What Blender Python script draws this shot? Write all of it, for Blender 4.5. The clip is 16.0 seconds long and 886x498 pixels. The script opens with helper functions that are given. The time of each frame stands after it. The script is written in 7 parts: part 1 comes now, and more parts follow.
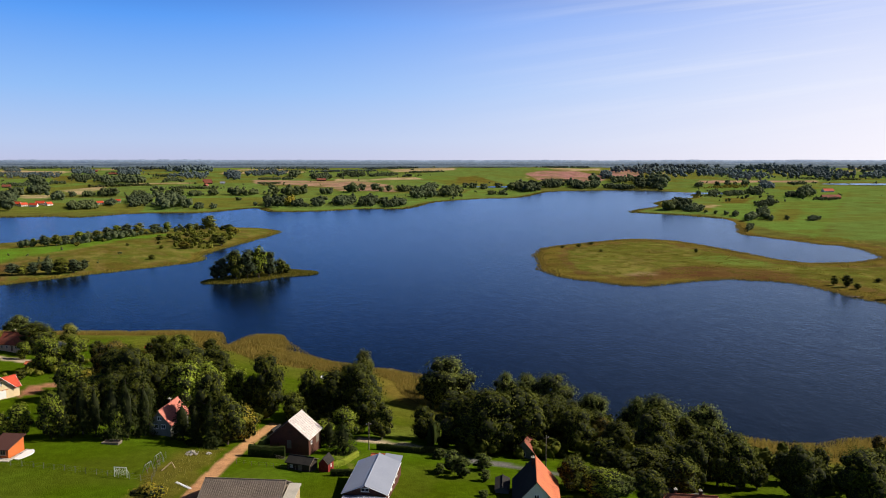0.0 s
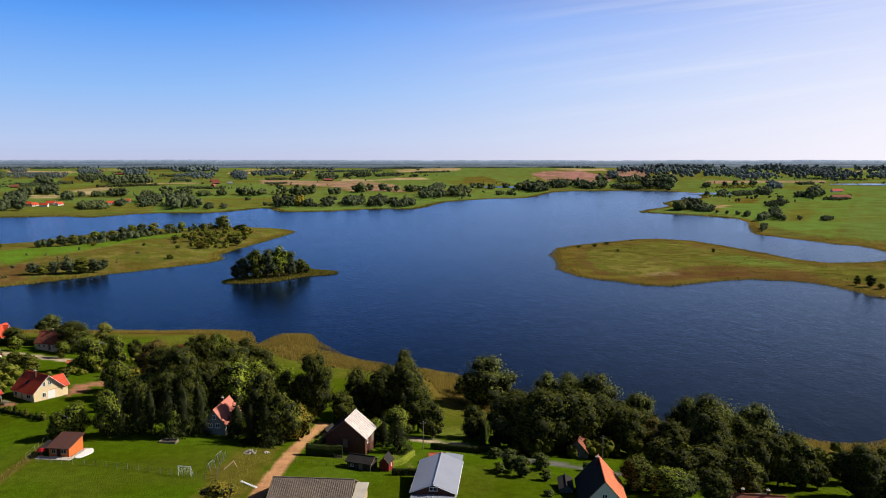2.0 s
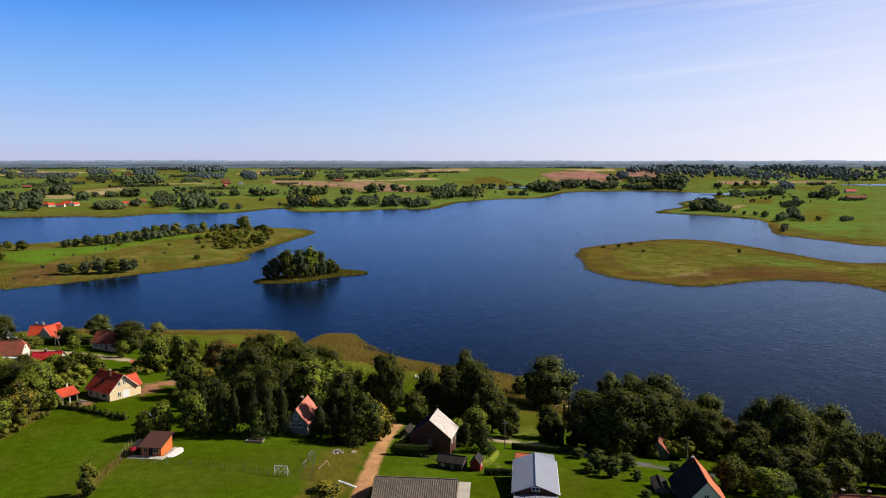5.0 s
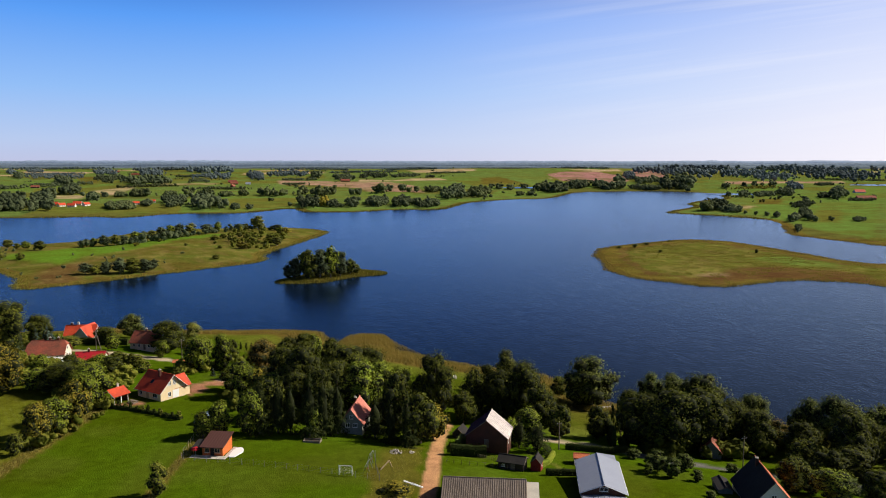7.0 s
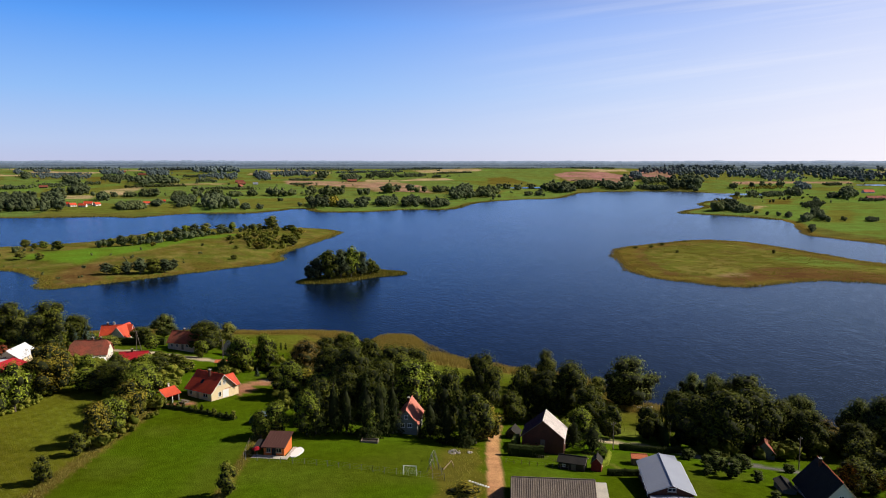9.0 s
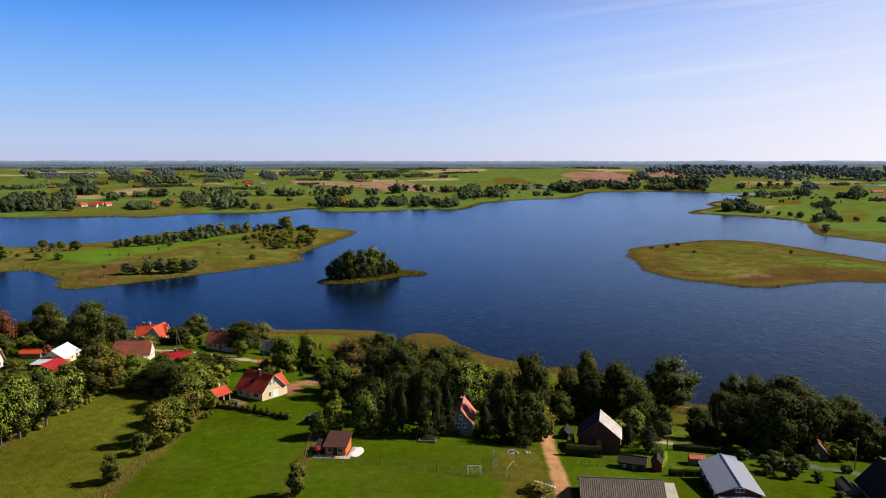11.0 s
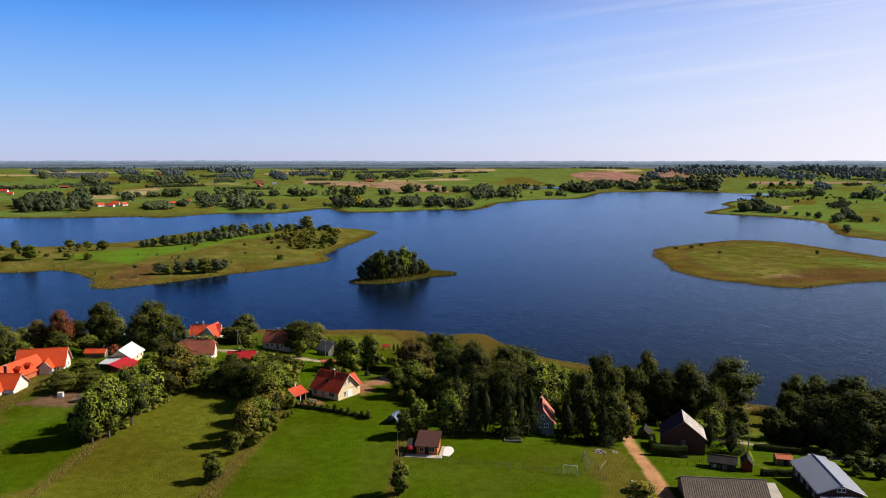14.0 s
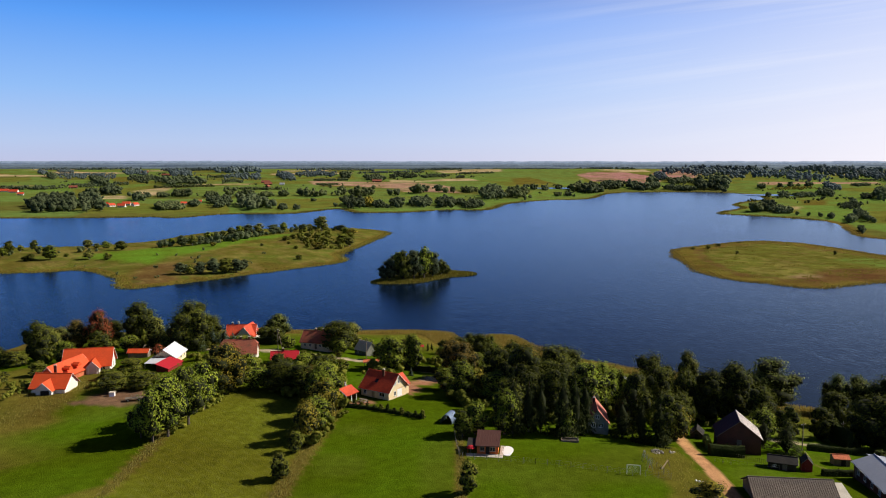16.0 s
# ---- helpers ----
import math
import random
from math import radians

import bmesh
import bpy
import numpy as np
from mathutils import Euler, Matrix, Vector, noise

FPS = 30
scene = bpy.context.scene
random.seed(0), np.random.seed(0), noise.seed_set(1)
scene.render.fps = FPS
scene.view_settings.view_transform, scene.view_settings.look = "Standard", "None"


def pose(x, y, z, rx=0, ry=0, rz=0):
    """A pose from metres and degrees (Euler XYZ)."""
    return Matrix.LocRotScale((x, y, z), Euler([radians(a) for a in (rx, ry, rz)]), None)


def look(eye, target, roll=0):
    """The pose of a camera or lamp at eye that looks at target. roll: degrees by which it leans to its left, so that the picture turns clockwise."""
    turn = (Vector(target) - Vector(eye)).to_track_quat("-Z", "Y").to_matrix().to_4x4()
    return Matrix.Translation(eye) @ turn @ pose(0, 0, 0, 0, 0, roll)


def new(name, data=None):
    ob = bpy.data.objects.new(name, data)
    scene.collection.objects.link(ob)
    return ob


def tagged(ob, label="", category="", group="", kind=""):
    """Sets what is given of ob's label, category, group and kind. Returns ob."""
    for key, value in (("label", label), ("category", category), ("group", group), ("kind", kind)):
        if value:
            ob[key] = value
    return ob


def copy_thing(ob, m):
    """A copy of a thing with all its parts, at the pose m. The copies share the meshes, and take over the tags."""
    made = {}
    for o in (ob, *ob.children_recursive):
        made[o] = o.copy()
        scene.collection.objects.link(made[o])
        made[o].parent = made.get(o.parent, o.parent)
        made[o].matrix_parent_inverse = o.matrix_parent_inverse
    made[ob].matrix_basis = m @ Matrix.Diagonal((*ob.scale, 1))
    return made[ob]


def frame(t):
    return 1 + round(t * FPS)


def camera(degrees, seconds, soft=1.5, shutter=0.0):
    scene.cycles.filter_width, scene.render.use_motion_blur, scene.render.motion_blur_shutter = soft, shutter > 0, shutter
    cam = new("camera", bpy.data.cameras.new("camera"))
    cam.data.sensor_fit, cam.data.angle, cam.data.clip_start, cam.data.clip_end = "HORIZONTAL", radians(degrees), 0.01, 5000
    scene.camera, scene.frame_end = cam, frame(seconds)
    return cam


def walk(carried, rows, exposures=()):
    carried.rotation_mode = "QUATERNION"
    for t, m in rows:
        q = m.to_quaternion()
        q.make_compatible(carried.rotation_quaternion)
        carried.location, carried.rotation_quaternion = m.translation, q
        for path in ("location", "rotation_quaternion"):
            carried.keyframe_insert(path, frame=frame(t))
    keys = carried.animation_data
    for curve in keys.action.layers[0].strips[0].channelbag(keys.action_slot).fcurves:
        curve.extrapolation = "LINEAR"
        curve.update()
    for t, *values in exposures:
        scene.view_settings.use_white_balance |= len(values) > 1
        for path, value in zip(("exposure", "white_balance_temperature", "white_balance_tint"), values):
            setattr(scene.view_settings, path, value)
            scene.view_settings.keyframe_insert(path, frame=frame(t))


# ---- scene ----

# ================= camera =================
cam = camera(60.0, 16.0, soft=1.0)
# seconds, x, y, z, tilt, roll, yaw: a steady sideways glide high above the village
PATH = [
    (0, -16.51, 0.17, 84.51, 83.386, -0.097, -0.480),
    (1, -22.87, 0.55, 84.24, 83.394, -0.051, -0.376),
    (2, -29.20, 0.81, 84.06, 83.406, -0.014, -0.268),
    (3, -35.51, 0.97, 83.93, 83.418, 0.015, -0.158),
    (4, -41.81, 1.05, 83.87, 83.429, 0.035, -0.047),
    (5, -48.10, 1.06, 83.85, 83.440, 0.047, 0.065),
    (6, -54.39, 1.00, 83.87, 83.448, 0.053, 0.176),
    (7, -60.68, 0.88, 83.91, 83.454, 0.052, 0.288),
    (8, -66.98, 0.71, 83.97, 83.456, 0.046, 0.398),
    (9, -73.28, 0.50, 84.05, 83.457, 0.035, 0.508),
    (10, -79.60, 0.25, 84.14, 83.455, 0.023, 0.619),
    (11, -85.92, -0.05, 84.22, 83.453, 0.009, 0.730),
    (12, -92.24, -0.39, 84.31, 83.450, -0.005, 0.843),
    (13, -98.57, -0.77, 84.38, 83.449, -0.015, 0.959),
    (14, -104.89, -1.21, 84.45, 83.452, -0.020, 1.079),
    (15, -111.20, -1.70, 84.51, 83.460, -0.018, 1.206),
    (16, -117.49, -2.26, 84.56, 83.476, -0.006, 1.341),
]
walk(cam, [(t, pose(x, y, z, tilt, 0, yaw)) for t, x, y, z, tilt, roll, yaw in PATH])

# ================= world and sun =================
SUN_AZ = radians(15)     # from +x towards +y
SUN_EL = radians(36)
world = bpy.data.worlds.new("sky")
scene.world = world
world.use_nodes = True
wn, wl = world.node_tree.nodes, world.node_tree.links
wn.clear()
sky = wn.new("ShaderNodeTexSky")
sky.sky_type, sky.sun_disc = "NISHITA", False
sky.sun_elevation, sky.sun_rotation = SUN_EL, math.pi / 2 - SUN_AZ
sky.altitude, sky.air_density, sky.dust_density, sky.ozone_density = 100, 1.0, 0.6, 3.0


def wmath(op, a, b=None, clamp=False):
    """A number node of the world; a and b are sockets or numbers."""
    m = wn.new("ShaderNodeMath")
    m.operation, m.use_clamp = op, clamp
    for k, v in enumerate((a, b)):
        if v is None:
            continue
        if isinstance(v, (int, float)):
            m.inputs[k].default_value = v
        else:
            wl.new(v, m.inputs[k])
    return m.outputs[0]


def wmix(fac, a, b):
    m = wn.new("ShaderNodeMix")
    m.data_type = "RGBA"
    for key, v in (("Factor", fac), ("A", a), ("B", b)):
        if isinstance(v, (int, float, tuple)):
            m.inputs[key].default_value = v
        else:
            wl.new(v, m.inputs[key])
    return m.outputs["Result"]


# clear autumn sky: deep blue above, a pale lavender haze low down, whiter towards the sun, thin cirrus
SKY_GAIN = 0.115
coord = wn.new("ShaderNodeTexCoord")
axes = wn.new("ShaderNodeSeparateXYZ")
wl.new(coord.outputs["Generated"], axes.inputs[0])
dx, dy, dz = axes.outputs
ramp = wn.new("ShaderNodeValToRGB")
wl.new(dz, ramp.inputs[0])
stops = ((0.0, (0.53, 0.57, 0.80)), (0.025, (0.48, 0.60, 0.88)), (0.085, (0.29, 0.52, 0.95)), (0.17, (0.10, 0.345, 0.94)), (0.215, (0.045, 0.20, 0.68)),
         (0.29, (0.008, 0.038, 0.165)), (1.0, (0.002, 0.008, 0.034)))
while len(ramp.color_ramp.elements) < len(stops):
    ramp.color_ramp.elements.new(0.5)
for e, (p, c) in zip(ramp.color_ramp.elements, stops):
    e.position, e.color = p, (*c, 1)
toward = wmath("ADD", wmath("MULTIPLY", dx, math.cos(SUN_AZ)), wmath("MULTIPLY", dy, math.sin(SUN_AZ)))
low = wmath("SUBTRACT", 1.0, wmath("MULTIPLY", dz, 2.2), True)
glare = wmath("MULTIPLY", wmath("POWER", wmath("MAXIMUM", wmath("ADD", wmath("MULTIPLY", toward, 1.09), 0.20), 0.0), 2.1), low, True)
scaled = wn.new("ShaderNodeVectorMath")
scaled.operation = "SCALE"
wl.new(sky.outputs[0], scaled.inputs[0])
scaled.inputs["Scale"].default_value = SKY_GAIN
body = wmix(0.95, scaled.outputs[0], ramp.outputs[0])
body = wmix(wmath("MULTIPLY", glare, 0.95), body, (0.99, 0.95, 1.02, 1))
away = wn.new("ShaderNodeMapRange")
away.inputs["From Min"].default_value, away.inputs["From Max"].default_value = -1.0, -0.45
away.inputs["To Min"].default_value, away.inputs["To Max"].default_value = 0.45, 1.0
wl.new(toward, away.inputs["Value"])
fade = wn.new("ShaderNodeVectorMath")
fade.operation = "SCALE"
wl.new(body, fade.inputs[0])
wl.new(away.outputs[0], fade.inputs["Scale"])
body = fade.outputs[0]
flat = wmath("MAXIMUM", dy, 0.2)
u, v = wmath("DIVIDE", dx, flat), wmath("DIVIDE", dz, flat)
streak = wn.new("ShaderNodeCombineXYZ")
wl.new(wmath("MULTIPLY", u, 0.7), streak.inputs[0])
wl.new(wmath("MULTIPLY", wmath("SUBTRACT", v, wmath("MULTIPLY", u, 0.13)), 24.0), streak.inputs[1])
wisps = wn.new("ShaderNodeTexNoise")
wisps.inputs["Scale"].default_value, wisps.inputs["Detail"].default_value, wisps.inputs["Roughness"].default_value = 1.6, 6, 0.55
wl.new(streak.outputs[0], wisps.inputs["Vector"])
wisp = wn.new("ShaderNodeMapRange")
wisp.inputs["From Min"].default_value, wisp.inputs["From Max"].default_value = 0.47, 0.72
wl.new(wisps.outputs["Fac"], wisp.inputs["Value"])
where = wmath("MULTIPLY", wmath("MULTIPLY", wmath("SUBTRACT", u, 0.0), 2.6, True), wmath("MULTIPLY", dz, 14.0, True), True)
body = wmix(wmath("MULTIPLY", wmath("MULTIPLY", wisp.outputs[0], where), 0.36), body, (0.95, 0.95, 1.0, 1))
bg = wn.new("ShaderNodeBackground")
bg.inputs["Strength"].default_value = 1.0
wout = wn.new("ShaderNodeOutputWorld")
wl.new(body, bg.inputs["Color"])
wl.new(bg.outputs[0], wout.inputs["Surface"])
sun = new("sun", bpy.data.lights.new("sun", "SUN"))
sun.data.energy, sun.data.angle, sun.data.color = 6.2, radians(0.5), (1.0, 0.92, 0.78)
way = Vector((math.cos(SUN_EL) * math.cos(SUN_AZ), math.cos(SUN_EL) * math.sin(SUN_AZ), math.sin(SUN_EL)))
sun.matrix_world = look(way * 200, (0, 0, 0))
scene.view_settings.exposure = 0.0

# ================= terrain =================
NEAR_SHORE = ((-5000, 150), (-900, 200), (-520, 262), (-400, 290), (-330, 318), (-316, 350), (-290, 367), (-240, 376),
              (-203, 373), (-165, 371), (-150, 372), (-126, 370), (-119, 357), (-113, 343), (-108, 354), (-103, 363), (-94, 364), (-88, 351), (-80, 332),
              (-66, 318), (-50, 307), (-32, 299), (-20, 286), (-10, 262), (0, 254), (12, 248), (25, 242), (40, 236), (57, 230), (77, 223), (97, 217), (115, 221),
              (180, 214), (320, 165), (700, 60), (5000, -400))
PENINSULA = ((-202, 907), (-213, 800), (-226, 692), (-217, 640), (-258, 588), (-306, 527), (-342, 498), (-366, 538),
             (-415, 585), (-468, 567), (-700, 560), (-1100, 640), (-700, 720), (-533, 736), (-450, 790), (-425, 880),
             (-380, 940), (-290, 958), (-243, 953))
ISLET = ((-178, 534), (-169, 523), (-147, 529), (-128, 553), (-109, 567), (-113, 580), (-135, 588), (-160, 572))
FAR_SHORE = ((-5000, 1500), (-2500, 1220), (-1400, 1120), (-808, 1128), (-662, 1138), (-591, 1160), (-547, 1141),
             (-487, 1228), (-393, 1242), (-339, 1361), (-290, 1271), (-216, 1271), (-147, 1331), (-69, 1348),
             (-20, 1550), (80, 1688), (172, 1742), (281, 2055), (419, 2135), (561, 2139), (640, 1960), (600, 1850),
             (564, 1723), (483, 1625), (417, 1516), (395, 1406), (304, 1264), (344, 1198), (399, 1106), (368, 974))
RIGHT_SHORE = ((333, 876), (368, 774), (386, 745), (370, 658), (312, 624), (279, 643), (256, 725), (235, 795),
               (195, 819), (125, 774), (88, 734), (70, 664), (67, 570), (90, 535), (123, 511), (165, 532), (196, 540),
               (228, 522), (240, 490), (251, 447), (330, 380), (600, 320), (5000, 100))


def smooth_line(points, closed=False, steps=4):
    """A Catmull-Rom curve through the points."""
    p = np.array(points, float)
    n = len(p)
    out = []
    for i in range(n if closed else n - 1):
        a, b, c, d = (p[(i + k) % n] if closed else p[min(max(i + k, 0), n - 1)] for k in (-1, 0, 1, 2))
        for s in np.arange(steps) / steps:
            out.append(0.5 * (2 * b + (c - a) * s + (2 * a - 5 * b + 4 * c - d) * s * s + (3 * b - a - 3 * c + d) * s ** 3))
    if not closed:
        out.append(p[-1])
    return np.array(out)


def lattice(x, y, seed=0):
    """Value noise from -1 to 1 with a cell of one unit."""
    xi, yi = np.floor(x), np.floor(y)
    fx, fy = x - xi, y - yi
    fx, fy = fx * fx * (3 - 2 * fx), fy * fy * (3 - 2 * fy)

    def h(i, j):
        v = np.sin(i * 127.1 + j * 311.7 + seed * 74.7) * 43758.5453
        return v - np.floor(v)
    a = h(xi, yi) * (1 - fx) + h(xi + 1, yi) * fx
    b = h(xi, yi + 1) * (1 - fx) + h(xi + 1, yi + 1) * fx
    return 2 * (a * (1 - fy) + b * fy) - 1


def inside_by(poly, x, y):
    """Metres inside a closed polygon (negative: outside)."""
    best = np.full(x.shape, 1e18)
    odd = np.zeros(x.shape, bool)
    for (ax, ay), (bx, by) in zip(poly, np.roll(poly, -1, 0)):
        dx, dy = bx - ax, by - ay
        l2 = dx * dx + dy * dy
        if l2 < 1e-9:
            continue
        s = np.clip(((x - ax) * dx + (y - ay) * dy) / l2, 0, 1)
        best = np.minimum(best, (x - ax - s * dx) ** 2 + (y - ay - s * dy) ** 2)
        if dy != 0:
            odd ^= ((ay > y) != (by > y)) & (x < ax + (y - ay) * dx / dy)
    return np.where(odd, 1, -1) * np.sqrt(best)


LANDS = [
    np.vstack([smooth_line(NEAR_SHORE), [(5000, -6000), (-5000, -6000)]]),
    smooth_line(PENINSULA, True),
    smooth_line(ISLET, True),
    np.vstack([smooth_line(FAR_SHORE), smooth_line(RIGHT_SHORE), [(6000, 6000), (-6000, 6000)]]),
]


# centre, half length, half depth and level of the ponds beyond the far shore
PONDS = ((152, 2235, 52, 52, 7.5), (668, 1935, 60, 40, 0.9), (1330, 2385, 120, 80, 10.0))


def ease(a, b, v):
    s = np.clip((v - a) / (b - a), 0, 1)
    return s * s * (3 - 2 * s)


def terrain(x, y):
    """Height of the ground, and how far each of the four lands reaches beyond the point."""
    x, y = np.asarray(x, float), np.asarray(y, float)
    wob = 1.2 * lattice(x / 6, y / 6, 3) + 2.0 * lattice(x / 17, y / 17, 4)
    d = [inside_by(p, x, y) + wob * w for p, w in zip(LANDS, (0.6, 1.0, 0.5, 1.2))]
    bump = lattice(x / 23, y / 23, 5)
    k = 0.5
    near = -np.log(np.exp(-k * 0.17 * np.clip(d[0], -60, 400)) + math.exp(-k * 20.6)) / k
    near = np.where(d[0] > 0, near + 0.25 * bump * ease(10, 60, d[0]), 0.12 * d[0])
    pen = np.where(d[1] > 0, 5.5 * (1 - np.exp(-np.maximum(d[1], 0) / 60)), 0.1 * d[1])
    isl = np.where(d[2] > 0, 1.2 * (1 - np.exp(-np.maximum(d[2], 0) / 12)), 0.1 * d[2])
    low = ease(900, 1300, y)
    flat = 0.9 * (1 - np.exp(-np.maximum(d[3], 0) / 20))
    rise = 34 * ease(1500, 4600, y) + (5 + 5 * lattice(x / 420, y / 420, 8)) * ease(30, 400, d[3]) * low
    hill = 20 * np.exp(-((x - 350) / 650) ** 2 - ((y - 3300) / 700) ** 2)
    right = 5 * ease(20, 220, d[3]) * ease(300, 420, x) * (1 - low)
    far = np.where(d[3] > 0, flat + np.where(d[3] > 0, (rise + hill) * ease(0, 300, d[3]) + right, 0), 0.1 * d[3])
    for px, py, rx, ry, pz in PONDS:
        q = np.sqrt(((x - px) / rx) ** 2 + ((y - py) / ry) ** 2)
        far = far + (pz - 0.8 - far) * (1 - ease(0.95, 1.6, q))
    z = np.maximum(np.maximum(near, pen), np.maximum(isl, far))
    return np.maximum(z, -3.0), d


def height(x, y):
    return float(terrain(np.array([x]), np.array([y]))[0][0])

# ================= end of terrain =================

# ================= materials =================
def material(name, colour, rough=0.8, metal=0.0, grain=0.0, scale=1.0, bump=0.0, vary=0.0, second=None, spread=0.5, stretch=(1, 1, 1)):
    """A procedural surface: two scales of noise mix colour with second; grain brightens and darkens; bump in metres."""
    m = bpy.data.materials.new(name)
    m.use_nodes = True
    n, l = m.node_tree.nodes, m.node_tree.links
    bsdf = n["Principled BSDF"]
    bsdf.inputs["Roughness"].default_value, bsdf.inputs["Metallic"].default_value = rough, metal
    bsdf.inputs["Specular IOR Level"].default_value = 0.25
    co = n.new("ShaderNodeNewGeometry")
    mp = n.new("ShaderNodeMapping")
    mp.inputs["Scale"].default_value = stretch
    l.new(co.outputs["Position"], mp.inputs["Vector"])
    big, fine = n.new("ShaderNodeTexNoise"), n.new("ShaderNodeTexNoise")
    big.inputs["Scale"].default_value, fine.inputs["Scale"].default_value = scale * 0.25, scale * 2.5
    big.inputs["Detail"].default_value, fine.inputs["Detail"].default_value = 4, 3
    l.new(mp.outputs[0], big.inputs["Vector"])
    l.new(mp.outputs[0], fine.inputs["Vector"])
    ramp = n.new("ShaderNodeMapRange")
    ramp.inputs["From Min"].default_value, ramp.inputs["From Max"].default_value = 0.5 - spread / 2, 0.5 + spread / 2
    l.new(big.outputs["Fac"], ramp.inputs["Value"])
    mix = n.new("ShaderNodeMix")
    mix.data_type = "RGBA"
    mix.inputs["A"].default_value, mix.inputs["B"].default_value = (*colour, 1), (*(second or colour), 1)
    l.new(ramp.outputs[0], mix.inputs["Factor"])
    hsv = n.new("ShaderNodeHueSaturation")
    l.new(mix.outputs["Result"], hsv.inputs["Color"])
    lo = n.new("ShaderNodeMapRange")
    lo.inputs["From Min"].default_value, lo.inputs["From Max"].default_value = 0.25, 0.75
    lo.inputs["To Min"].default_value, lo.inputs["To Max"].default_value = 1 - grain, 1 + grain
    l.new(fine.outputs["Fac"], lo.inputs["Value"])
    if vary:
        info = n.new("ShaderNodeObjectInfo")
        r = n.new("ShaderNodeMapRange")
        r.inputs["To Min"].default_value, r.inputs["To Max"].default_value = 1 - vary, 1 + vary
        l.new(info.outputs["Random"], r.inputs["Value"])
        times = n.new("ShaderNodeMath")
        times.operation = "MULTIPLY"
        l.new(lo.outputs[0], times.inputs[0])
        l.new(r.outputs[0], times.inputs[1])
        l.new(times.outputs[0], hsv.inputs["Value"])
    else:
        l.new(lo.outputs[0], hsv.inputs["Value"])
    l.new(hsv.outputs[0], bsdf.inputs["Base Color"])
    if bump:
        b = n.new("ShaderNodeBump")
        b.inputs["Distance"].default_value = bump
        l.new(fine.outputs["Fac"], b.inputs["Height"])
        l.new(b.outputs[0], bsdf.inputs["Normal"])
    return m


def leaf_material(name, colour, second, vary=0.28, glow=0.06):
    """Foliage: leaf clumps differ by island, trees by object; some light passes through."""
    m = bpy.data.materials.new(name)
    m.use_nodes = True
    n, l = m.node_tree.nodes, m.node_tree.links
    bsdf, out = n["Principled BSDF"], n["Material Output"]
    bsdf.inputs["Roughness"].default_value = 0.7
    bsdf.inputs["Specular IOR Level"].default_value = 0.04
    geo, info = n.new("ShaderNodeNewGeometry"), n.new("ShaderNodeObjectInfo")
    mix = n.new("ShaderNodeMix")
    mix.data_type = "RGBA"
    mix.inputs["A"].default_value, mix.inputs["B"].default_value = (*colour, 1), (*second, 1)
    l.new(geo.outputs["Random Per Island"], mix.inputs["Factor"])
    r = n.new("ShaderNodeMapRange")
    r.inputs["To Min"].default_value, r.inputs["To Max"].default_value = 1 - vary, 1 + vary
    l.new(info.outputs["Random"], r.inputs["Value"])
    hsv = n.new("ShaderNodeHueSaturation")
    l.new(mix.outputs["Result"], hsv.inputs["Color"])
    l.new(r.outputs[0], hsv.inputs["Value"])
    l.new(hsv.outputs[0], bsdf.inputs["Base Color"])
    tr = n.new("ShaderNodeBsdfTranslucent")
    l.new(hsv.outputs[0], tr.inputs["Color"])
    ms = n.new("ShaderNodeMixShader")
    ms.inputs[0].default_value = glow
    l.new(bsdf.outputs[0], ms.inputs[1])
    l.new(tr.outputs[0], ms.inputs[2])
    l.new(ms.outputs[0], out.inputs["Surface"])
    return m


